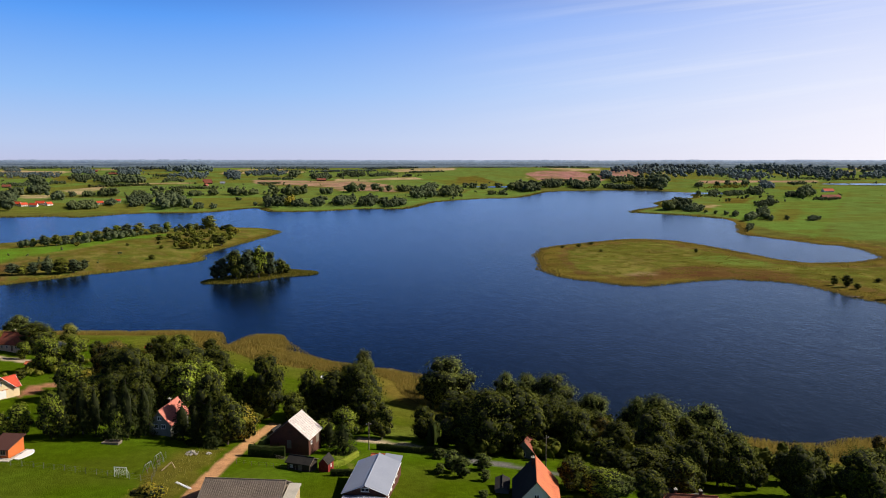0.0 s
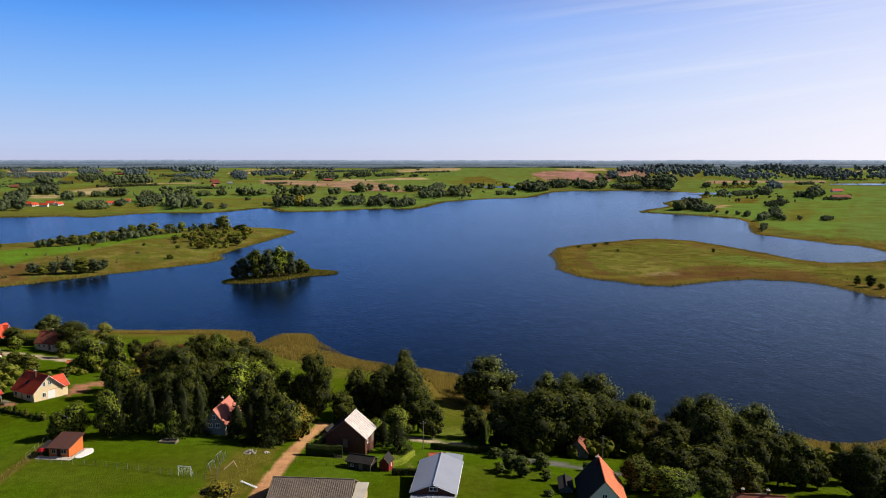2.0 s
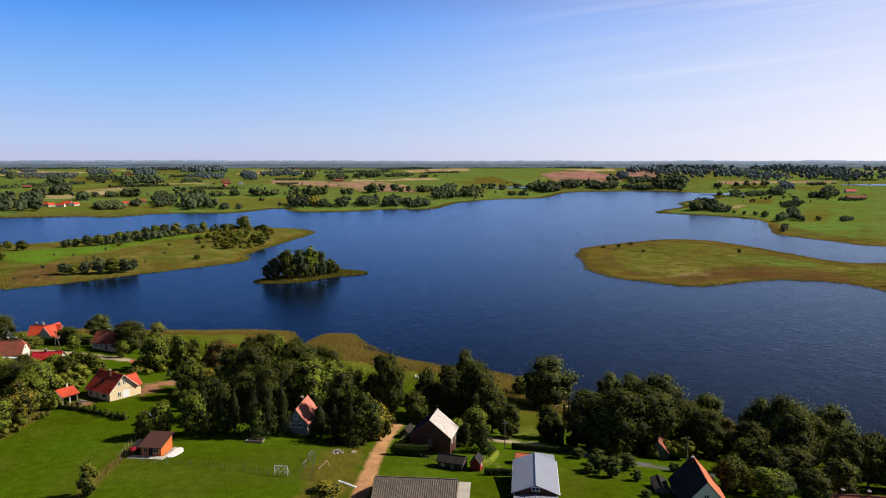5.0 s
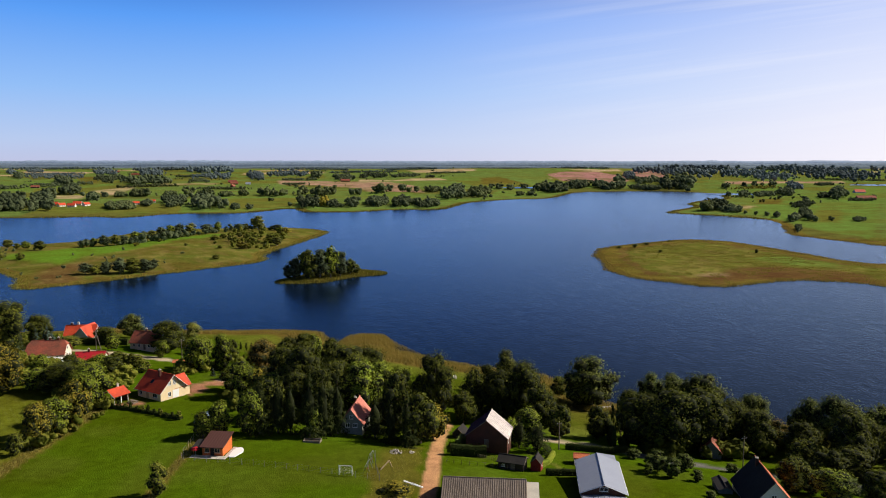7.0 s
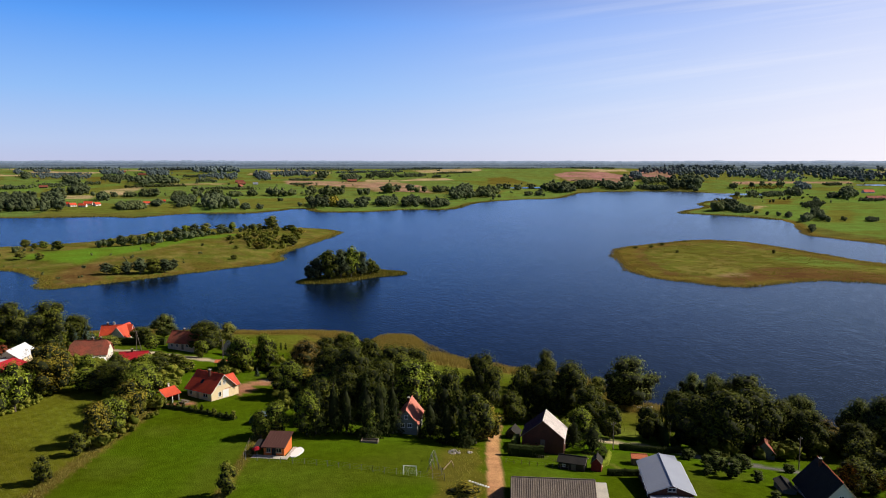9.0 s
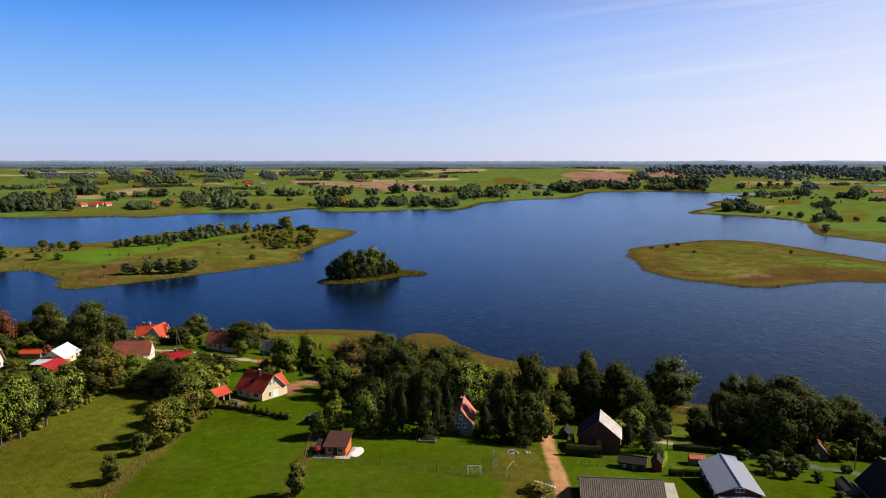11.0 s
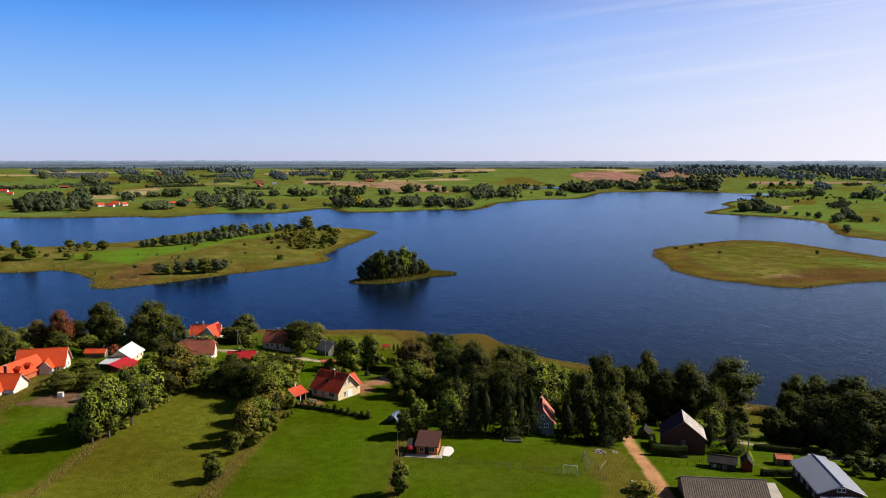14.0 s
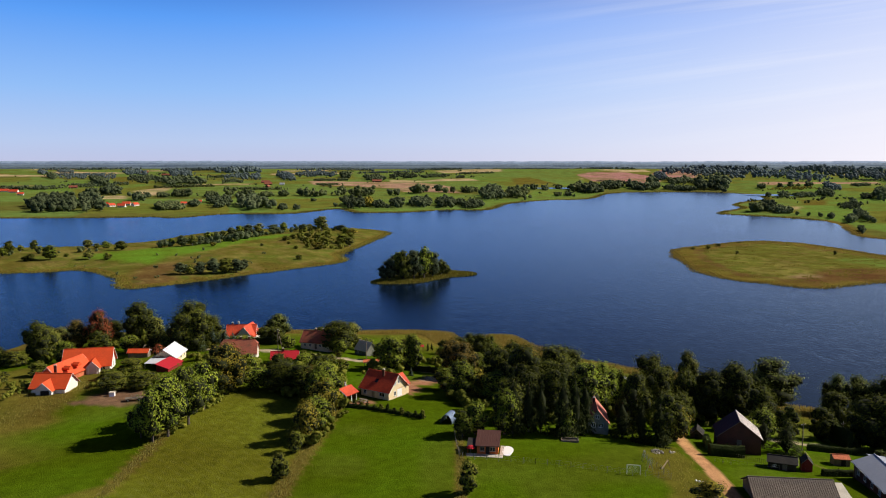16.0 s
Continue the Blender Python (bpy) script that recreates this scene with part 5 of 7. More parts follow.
# ---- the village towards the lake ----
simple_house("house", -191.2, 246.4, 8.0, 11.6, 7.4, 2.7, 3.7, PINK_WALL, OLD_TILE, "long pale pink house with weathered half-hipped red roof", over=0.4, hip=0.34,
             chimneys=((0.6, 0.2), (3.2, 0.2)), z=19.2,
             wins=(("y-", -4.2, 0.9, 0.9, 1.1), ("y-", -2.2, 0.9, 0.9, 1.1), ("y-", 1.4, 0.9, 0.9, 1.1), ("y-", 3.8, 0.9, 0.9, 1.1),
                   ("x+", -1.4, 0.9, 0.8, 1.1), ("x+", 1.4, 0.9, 0.8, 1.1), ("x+", 0.0, 3.5, 0.8, 0.9)), doors=(("y-", -0.4, 0.9, 2.0, OLD_WOOD),))
simple_house("house", -170.6, 278.4, -14.0, 11.4, 7.4, 2.7, 3.4, PINK_WALL, OLD_TILE, "pale house with weathered brown-red tiled roof", over=0.4,
             chimneys=((-1.2, 0.2), (1.6, 0.2)), z=15.4,
             wins=(("y-", -4.0, 0.9, 0.9, 1.1), ("y-", -1.8, 0.9, 0.9, 1.1), ("y-", 2.2, 0.9, 0.9, 1.1), ("y-", 4.2, 0.9, 0.9, 1.1), ("x+", 0.0, 3.2, 0.8, 0.9)),
             doors=(("y-", 0.4, 0.9, 2.0, OLD_WOOD),))
simple_house("cottage", -152.6, 275.0, -40.0, 6.4, 5.0, 2.5, 2.6, GREY_WALL, SLATE, "small grey cottage with pale sheet roof", "cottage", over=0.3,
             wins=(("y-", -1.6, 0.9, 0.8, 0.9), ("x-", 0.0, 0.9, 0.8, 0.9)), doors=(("y-", 1.2, 0.9, 1.9, OLD_WOOD),))
simple_house("house", -174.6, 240.6, 10.0, 8.4, 6.2, 2.0, 1.7, WHITE, RED_TIN, "low house with bright red steel roof behind shrubs", over=0.4, chimneys=((-0.6, 0.0),), z=19.6,
             wins=(("x+", 0.0, 0.8, 0.9, 0.9), ("y-", 1.5, 0.8, 0.9, 0.9)), doors=(("y-", -1.5, 0.9, 1.9, OLD_WOOD),))


def villa():
    x, y = -205.5, 299.0
    h = thing("villa", pose(x, y, height(x, y), 0, 0, 8), "white villa with bright red roof behind a tall hedge", "villa")
    gable_walls(h, 11, 7.5, 3.0, 3.6, WHITE)
    gable_roof(h, 11, 7.5, 3.0, 3.6, RED_TILE, 0.5)
    gable_walls(h, 9, 6, 3.4, 3.6, WHITE, 2.8, -1.8, 75)
    gable_roof(h, 9, 6, 3.4, 3.6, RED_TILE, 0.5, cx=2.8, cy=-1.8, turn=75)
    chimney(h, -1.2, 0.3, 5.6, 7.6, 0.7, WHITE)
    chimney(h, -3.6, 0.3, 5.6, 7.4, 0.7, BRICK)
    window(h, -3.0, -3.75, 1.0, 1.2, 1.2, "y-")
    door(h, -1.0, -3.75, 1.0, 2.0, "y-", OLD_WOOD)


villa()


def canopy_roof(x, y, turn, L, W, hh, mat, label):
    t = thing("canopy", pose(x, y, height(x, y), 0, 0, turn), label, "shelter")
    gable_roof(t, L, W, hh, W * 0.16, mat, 0.25)
    for px in (-L / 2 + 0.15, L / 2 - 0.15):
        for py in (-W / 2 + 0.15, W / 2 - 0.15):
            bm = bmesh.new()
            box(bm, px - 0.07, px + 0.07, py - 0.07, py + 0.07, -0.4, hh)
            part("post", bm, OLD_WOOD, t)


canopy_roof(-146.8, 243.6, 6, 4.8, 2.6, 2.1, CLAY_TILE, "open garden shelter with orange roof on posts")
canopy_roof(-134.2, 308.6, 0, 2.6, 2.2, 1.9, RED_TIN, "small red-roofed garden shelter near the reeds")


def white_red_house():
    """White gable-roofed house with a red annex and a white canopy."""
    x, y = -212.3, 240.0
    h = thing("house", pose(x, y, height(x, y) - 0.1, 0, 0, 0), "cream house with white roof, red annex and open canopy", "house")
    gable_walls(h, 11.0, 7.4, 2.6, 2.4, CREAM, turn=93)
    gable_roof(h, 11.0, 7.4, 2.6, 2.4, WHITE_TIN, 0.5, turn=93)
    for yy in (-3.4, 0.2, 3.6):
        window(h, 3.72 - 0.05 * yy, yy, 0.9, 1.0, 1.2, "x+")
    window(h, -1.2, -5.5, 0.9, 1.0, 1.1, "y-")
    bm = bmesh.new()
    prism(bm, [(1.4, 2.9), (5.8, 1.5), (5.8, 1.62), (1.4, 3.02)], 5.4, 15.4)
    bm.transform(Matrix.Rotation(radians(-96), 4, "Z"))
    for v in bm.verts:
        v.co = Vector((v.co.x + 1.6, v.co.y, v.co.z))
    part("annex_roof", bm, RED_TIN, h, "red steel lean-to roof")
    bm = bmesh.new()
    prism(bm, [(1.7, -1), (5.5, -1), (5.5, 1.55), (1.7, 2.8)], 5.7, 15.1)
    bm.transform(Matrix.Translation((1.6, 0, 0)) @ Matrix.Rotation(radians(-96), 4, "Z"))
    part("annex_wall", bm, RED_WOOD, h)
    bm = bmesh.new()
    prism(bm, [(-12.0, 2.15), (-6.1, 2.45), (-6.1, 2.55), (-12.0, 2.25)], -3.4, 1.8)
    part("canopy", bm, WHITE_TIN, h, "white flat canopy")
    for px, py in ((-3.2, -11.8), (1.4, -11.8), (-3.2, -6.4)):
        bm = bmesh.new()
        rod(bm, (px, py, -0.8), (px, py, 2.4), 0.07)
        part("canopy_post", bm, WHITE_PAINT, h)


white_red_house()


def orange_house():
    """Large new house of three joined wings under bright orange roofs."""
    x, y = -233.4, 229.4
    h = thing("house", pose(x, y, height(x, y) - 0.2, 0, 0, 14), "large new house of joined wings with bright orange roofs", "house")
    gable_walls(h, 13.4, 8.4, 2.8, 4.2, WHITE)
    gable_roof(h, 13.4, 8.4, 2.8, 4.2, ORANGE_TILE, 0.6)
    gable_walls(h, 4.6, 3.6, 2.6, 1.9, WHITE, 2.2, -4.6, 90)
    gable_roof(h, 4.6, 3.6, 2.6, 1.9, ORANGE_TILE, 0.4, cx=2.2, cy=-4.6, turn=90)
    for xx, w in ((0.2, 1.2), (4.6, 1.4)):
        window(h, xx, -4.2, 0.6, w, 1.6, "y-")
    window(h, 6.7, -1.6, 0.8, 1.1, 1.4, "x+")
    window(h, 6.7, 1.4, 0.8, 1.1, 1.4, "x+")
    window(h, 6.7, 0.0, 3.6, 1.0, 1.2, "x+")
    for px in (1.0, 3.4):
        bm = bmesh.new()
        rod(bm, (px, -6.9, -0.5), (px, -6.9, 2.5), 0.12)
        part("porch_post", bm, WHITE_PAINT, h)
    # link wing
    gable_walls(h, 15.0, 6.6, 2.6, 3.2, CLAY_TILE, -4.6, -9.4, 66)
    gable_roof(h, 15.0, 6.6, 2.6, 3.2, ORANGE_TILE, 0.45, cx=-4.6, cy=-9.4, turn=66)
    for k in (0.5, -2.6):
        bm = bmesh.new()
        prism(bm, [(-0.8, 0), (0.8, 0), (0.8, 0.5), (0, 1.1), (-0.8, 0.5)], -0.2, 1.9)
        bm.transform(pose(-2.6 + k * 0.5, -9.6 + k * 1.3, 4.0, 0, 0, -24))
        part("dormer", bm, ORANGE_TILE, h)
    # front wing
    gable_walls(h, 9.6, 7.4, 2.4, 3.0, WHITE, -4.6, -22.2, -14)
    gable_roof(h, 9.6, 7.4, 2.4, 3.0, ORANGE_TILE, 0.5, cx=-4.6, cy=-22.2, turn=-14)
    gable_walls(h, 4.4, 4.4, 2.2, 2.0, WHITE, -5.6, -25.4, 76)
    gable_roof(h, 4.4, 4.4, 2.2, 2.0, ORANGE_TILE, 0.4, cx=-5.6, cy=-25.4, turn=76)
    chimney(h, -5.0, -19.0, 4.4, 6.8, 0.7, BRICK)
    # dark panel painted as the shade inside the front gable's opening
    bm = bmesh.new()
    box(bm, -6.8, -4.6, -28.0, -27.9, 0.0, 2.0)
    part("opening_shade", bm, DARK, h)
    return h


orange_house()
simple_house("shed", -224.8, 246.0, 4.0, 6.4, 3.0, 2.0, 0.9, OLD_WOOD, ORANGE_TILE, "small wooden shed with orange tiled roof", "shed", over=0.35,
             doors=(("y-", 1.0, 0.9, 1.8, OLD_WOOD),))
simple_house("shed", -236.6, 290.0, 60.0, 4.2, 3.2, 2.2, 1.3, RED_WOOD, TIN, "red wooden shed with white steel roof", "shed", over=0.3,
             doors=(("x-", 0.0, 0.9, 1.8, OLD_WOOD),))


# ================= trees on the peninsula, the islet and the far shores =================
RIDGE = ((-398, 713, 7, 8), (-391, 712, 8, 6), (-381, 712, 10, 11), (-374, 721, 10, 12), (-369, 728, 9, 10), (-373, 766, 9, 13),
         (-367, 771, 9, 9), (-363, 782, 9, 10), (-360, 799, 11, 12), (-354, 810, 12, 11), (-348, 821, 12, 13), (-339, 833, 12, 15),
         (-326, 844, 10, 16), (-318, 859, 11, 11), (-304, 886, 7, 10), (-294, 886, 8, 9), (-258, 890, 7, 15), (-247, 855, 8, 10))
SCRUB = ((-297, 776, 5, 10), (-293, 793, 5, 8), (-277, 765, 6, 9), (-252, 713, 7, 11), (-250, 756, 9, 14), (-238, 770, 10, 13), (-228, 752, 9, 12),
         (-239, 841, 9, 13), (-254, 638, 4, 7), (-272, 710, 3, 5), (-307, 719, 3, 4), (-352, 713, 4, 6), (-345, 755, 3, 6), (-266, 790, 6, 9),
         (-280, 808, 5, 8), (-262, 742, 4, 7), (-287, 745, 3, 5), (-270, 820, 4, 8))
CLUMP = ((-323, 551, 8, 11), (-316, 552, 7, 8), (-310, 556, 9, 10), (-302, 560, 11, 12), (-294, 564, 11, 13), (-287, 569, 10, 11), (-284, 579, 8, 8))
ISLET_WOOD = ((-168, 538, 15, 12), (-158, 537, 20, 14), (-151, 541, 19, 13), (-144, 545, 21, 14), (-138, 552, 18, 12), (-132, 562, 12, 9), (-173, 537, 10, 9), (-163, 550, 18, 13), (-152, 552, 19, 13), (-128, 566, 7, 7))
WEST = ((-506, 635, 8, 8), (-510, 652, 12, 10), (-514, 675, 6, 7), (-511, 693, 9, 9), (-459, 623, 12, 14), (-471, 616, 6, 7), (-468, 706, 8, 11),
        (-458, 704, 5, 7), (-446, 696, 7, 9), (-426, 683, 9, 11), (-429, 629, 7, 11), (-413, 627, 6, 8), (-454, 640, 3, 5), (-476, 616, 4, 8), (-540, 650, 9, 10))
EAST = ((122, 742, 3.4, 5.5), (138, 762, 2.9, 5.7), (134, 698, 2.6, 4), (220, 693, 3.7, 3.6), (171, 797, 2, 3), (105, 735, 2.5, 5), (252, 510, 6.6, 5.3), (257, 503, 7.7, 7.5),
        (259, 494, 4, 5), (288, 520, 3, 5), (262, 458, 10, 6), (300, 450, 7, 8))
for rows, kinds, where in ((RIDGE, ("wood", "lime", "wood", "birch"), "trees on the ridge of the peninsula"), (SCRUB, ("shrub", "shrub", "birch", "autumn"), "bushes on the peninsula"),
                           (CLUMP, ("wood", "shrub", "wood"), "trees at the foot of the peninsula"), (ISLET_WOOD, ("wood", "oak", "wood", "lime"), "trees on the islet"),
                           (WEST, ("lime", "oak", "birch", "shrub"), "trees in the western meadows"), (EAST, ("shrub", "oak"), "bushes on the eastern meadows")):
    for k, (x, y, h, w) in enumerate(rows):
        plant(kinds[k % len(kinds)], x, y, h, w * 1.05, "low", where)
plant("birch", -281, 894, 16, 22, "low", "trees on the ridge of the peninsula", label="large thinning tree with yellowish crown")


def wood(name, label, points, heights, kind, seed, detail=14, slim=1.0):
    """Many small trees joined: lobed masses with sprays of leaves on them."""
    rng = np.random.default_rng(seed)
    v, f = ico()
    x, y = points[:, 0], points[:, 1]
    z = terrain(x, y)[0]
    keep = z > 0.25
    x, y, z, h = x[keep], y[keep], z[keep], heights[keep]
    n = len(x)
    cores, faces, quads = [], [], []
    for lobe in range(3):
        off = rng.normal(0, 0.24 * slim, (n, 3)) * h[:, None]
        c = np.stack([x, y, z + h * (0.36 + 0.15 * lobe)], 1) + off * (1, 1, 0.4)
        r = h * rng.uniform(0.30, 0.46, n) * (1 - 0.12 * lobe) * slim
        pts = c[:, None] + v[None] * r[:, None, None] * rng.uniform(0.5, 1.25, (n, len(v), 1)) * (1.1, 1.1, 1.0)
        base = lobe * n * len(v)
        cores.append(pts.reshape(-1, 3))
        faces.append((f[None] + (np.arange(n) * len(v))[:, None, None] + base).reshape(-1, 3))
        d = unit(rng.normal(size=(n * detail, 3)))
        d[:, 2] = np.abs(d[:, 2])
        rr = np.repeat(r, detail)[:, None]
        quads.append((np.repeat(c, detail, 0) + d * rr * rng.uniform(0.85, 1.2, (n * detail, 1)), d, rr))
    q = []
    for c, d, rr in quads:
        one = leaf_quads(rng, c, d, 1.0).reshape(-1, 4, 3)
        one = c[:, None] + (one - c[:, None]) * (rr * 0.72)[:, None]
        q.append(one.reshape(-1, 3))
    # stems so that no crown hangs free
    s4 = np.array([(1, 0), (0, 1), (-1, 0), (0, -1)])
    stems = np.stack([np.stack([x[:, None] + s4[:, 0] * h[:, None] * 0.03, y[:, None] + s4[:, 1] * h[:, None] * 0.03, np.repeat((zz)[:, None], 4, 1)], 2) for zz in (z - 0.4, z + 0.45 * h)], 1).reshape(-1, 3)
    sf = np.array([(k, (k + 1) % 4, 4 + (k + 1) % 4, 4 + k) for k in range(4)])
    cv, cf, qv = np.vstack(cores), np.vstack(faces), np.vstack(q)
    nq = len(qv) // 4
    quad_faces = np.vstack([np.arange(nq * 4).reshape(-1, 4), (sf[None] + (np.arange(n) * 8)[:, None, None]).reshape(-1, 4) + len(qv)])
    tri = cf + len(qv) + len(stems)
    me = bpy.data.meshes.new(name)
    allv = np.vstack([qv, stems, cv]).astype(np.float32)
    me.vertices.add(len(allv))
    me.vertices.foreach_set("co", allv.ravel())
    me.loops.add(quad_faces.size + tri.size)
    me.loops.foreach_set("vertex_index", np.concatenate([quad_faces.ravel(), tri.ravel()]).astype(np.int32))
    me.polygons.add(len(quad_faces) + len(tri))
    me.polygons.foreach_set("loop_start", np.concatenate([np.arange(len(quad_faces)) * 4, quad_faces.size + np.arange(len(tri)) * 3]).astype(np.int32))
    me.update(calc_edges=True)
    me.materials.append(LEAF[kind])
    return tagged(new(name, me), label, "wood", kind="stuff")


def filled(poly, gap, seed):
    """Points about gap metres apart inside an outline."""
    rng = np.random.default_rng(seed)
    p = np.array(poly, float)
    lo, hi = p.min(0), p.max(0)
    n = int((hi - lo).prod() / (gap * gap))
    pts = rng.uniform(lo, hi, (n, 2))
    return pts[inside_by(p, pts[:, 0], pts[:, 1]) > 0]


def along(line, gap, spread, seed):
    rng = np.random.default_rng(seed)
    p = np.array(line, float)
    out = []
    for a, b in zip(p, p[1:]):
        n = max(int(np.linalg.norm(b - a) / gap), 1)
        t = (np.arange(n) + rng.uniform(0, 0.8, n)) / n
        out.append(a + (b - a) * t[:, None] + rng.normal(0, spread, (n, 2)))
    return np.vstack(out)


# each clump: its middle, how wide and deep it is, the height of its trees and their kind
FAR_BANK_LEFT = (
    (-902, 1479, 53, 573, 21, "wood"), (-850, 1330, 60, 220, 19, "wood"), (-826, 1445, 41, 435, 19, "wood"), (-961, 1735, 33, 155, 19, "wood"), (-981, 1872, 51, 238, 20, "wood"),
    (-761, 1520, 24, 167, 19, "wood"), (-814, 1690, 14, 79, 12, "wood"), (-785, 1703, 27, 104, 11, "field"), (-752, 1729, 45, 153, 18, "field"),
    (-612, 1406, 18, 74, 11, "wood"), (-630, 1336, 50, 116, 12, "field"), (-584, 1477, 51, 230, 14, "wood"), (-492, 1382, 68, 190, 21, "wood"),
    (-430, 1337, 16, 63, 11, "wood"), (-407, 1346, 11, 47, 9, "wood"), (-351, 1422, 7, 33, 8, "wood"), (-420, 1569, 12, 34, 8, "wood"),
)
AVENUE_LEFT = (
    (-682, 1724, 31, 76, 13, "field"), (-638, 1728, 18, 77, 24, "field"), (-607, 1732, 44, 78, 17, "field"), (-562, 1737, 34, 80, 13, "field"),
    (-528, 1767, 21, 84, 16, "field"), (-483, 1788, 31, 118, 21, "field"), (-450, 1747, 12, 82, 15, "field"), (-438, 1774, 16, 89, 17, "field"),
    (-404, 1776, 12, 88, 19, "field"), (-400, 1836, 13, 97, 23, "field"), (-348, 1792, 55, 117, 22, "field"), (-287, 1821, 7, 57, 17, "wood"),
    (-267, 1809, 19, 80, 20, "wood"), (-227, 1909, 29, 117, 25, "field"), (-210, 1995, 7, 62, 20, "wood"), (-175, 1989, 8, 59, 23, "wood"),
    (-158, 1959, 14, 54, 14, "field"), (-139, 1971, 9, 80, 16, "field"), (-97, 1970, 49, 79, 16, "field"),
)
BANK_MIDDLE = (
    (-319, 1442, 44, 199, 18, "wood"), (-292, 1439, 22, 135, 16, "autumn"), (-271, 1413, 18, 118, 13, "wood"), (-252, 1387, 7, 33, 9, "wood"),
    (-238, 1443, 26, 117, 16, "wood"), (-194, 1476, 48, 177, 15, "wood"), (-147, 1482, 40, 188, 17, "wood"), (-98, 1476, 53, 170, 13, "wood"),
    (-44, 1819, 60, 287, 21, "wood"), (15, 1870, 47, 285, 22, "field"), (-33, 2097, 46, 162, 15, "wood"), (63, 2153, 14, 46, 16, "wood"),
    (87, 2151, 21, 70, 16, "wood"), (116, 2143, 22, 68, 16, "wood"), (163, 2223, 16, 89, 13, "wood"), (211, 2169, 55, 213, 21, "field"),
    (236, 2088, 55, 288, 26, "wood"),
)
BANK_EAST = (
    (333, 2306, 79, 162, 20, "wood"), (405, 2288, 66, 153, 23, "wood"), (459, 2311, 40, 187, 30, "wood"), (515, 2241, 103, 93, 15, "wood"),
    (-12, 1784, 12, 67, 12, "field"), (31, 1801, 12, 47, 12, "field"), (116, 1864, 20, 57, 11, "field"), (143, 1869, 17, 58, 11, "wood"),
    (599, 2788, 37, 362, 18, "pine"), (584, 2509, 102, 260, 16, "wood"), (607, 2345, 43, 263, 31, "wood"), (653, 2322, 57, 286, 34, "wood"),
    (571, 2027, 40, 207, 16, "wood"), (375, 2526, 104, 64, 6, "field"),
)
LEFT_WOODS = (
    (-1229, 2670, 108, 634, 17, "wood"), (-1068, 2571, 154, 710, 23, "wood"), (-1218, 2303, 177, 130, 11, "wood"), (-1276, 2432, 46, 315, 21, "wood"),
    (-1571, 2969, 210, 528, 14, "pine"), (-1691, 2930, 32, 383, 21, "wood"), (-2015, 3453, 40, 359, 14, "pine"), (-1956, 3542, 73, 334, 14, "pine"),
    (-1602, 3474, 113, 637, 18, "pine"), (-1391, 3476, 114, 818, 22, "pine"), (-998, 3066, 159, 825, 16, "pine"), (-866, 2503, 73, 228, 9, "wood"),
    (-810, 3012, 64, 900, 21, "pine"), (-721, 3202, 174, 745, 17, "pine"), (-566, 2989, 45, 438, 21, "wood"), (-430, 2772, 82, 343, 17, "wood"),
    (-340, 2940, 112, 412, 16, "wood"),
)
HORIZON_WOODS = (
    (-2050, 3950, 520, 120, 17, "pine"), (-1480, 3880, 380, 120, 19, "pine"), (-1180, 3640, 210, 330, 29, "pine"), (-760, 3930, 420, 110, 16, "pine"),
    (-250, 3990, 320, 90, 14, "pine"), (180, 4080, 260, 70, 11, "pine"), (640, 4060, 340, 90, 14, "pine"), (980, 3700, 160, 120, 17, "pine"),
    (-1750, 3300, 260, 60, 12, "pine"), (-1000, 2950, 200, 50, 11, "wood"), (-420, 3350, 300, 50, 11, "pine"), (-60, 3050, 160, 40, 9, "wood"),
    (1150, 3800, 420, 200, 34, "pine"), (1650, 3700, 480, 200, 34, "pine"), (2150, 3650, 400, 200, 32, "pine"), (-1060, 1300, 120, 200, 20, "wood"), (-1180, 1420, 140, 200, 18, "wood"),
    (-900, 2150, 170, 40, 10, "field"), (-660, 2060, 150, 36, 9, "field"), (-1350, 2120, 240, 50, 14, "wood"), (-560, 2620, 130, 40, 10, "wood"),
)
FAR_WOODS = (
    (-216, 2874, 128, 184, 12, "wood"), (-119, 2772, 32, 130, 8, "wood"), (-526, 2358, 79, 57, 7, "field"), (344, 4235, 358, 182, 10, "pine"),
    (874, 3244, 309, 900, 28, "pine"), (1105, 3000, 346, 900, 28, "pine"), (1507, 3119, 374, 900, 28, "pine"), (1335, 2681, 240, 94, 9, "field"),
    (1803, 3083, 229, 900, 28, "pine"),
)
EAST_MEADOW = (
    (569, 1867, 9, 63, 10, "wood"), (615, 1847, 10, 99, 11, "wood"), (656, 1861, 23, 212, 14, "wood"), (709, 1872, 63, 191, 11, "wood"),
    (780, 1913, 42, 200, 16, "wood"), (921, 2183, 45, 260, 15, "pine"), (750, 2240, 25, 71, 16, "wood"), (800, 2238, 9, 39, 16, "wood"),
    (838, 2259, 15, 67, 18, "wood"), (855, 2243, 9, 46, 12, "field"), (891, 2252, 20, 80, 16, "wood"), (812, 2177, 130, 103, 7, "autumn"),
    (788, 1731, 30, 125, 11, "wood"), (811, 1722, 24, 303, 24, "wood"), (822, 1706, 11, 96, 17, "wood"), (758, 1521, 49, 73, 6, "wood"),
    (1090, 2355, 61, 119, 9, "wood"),
)
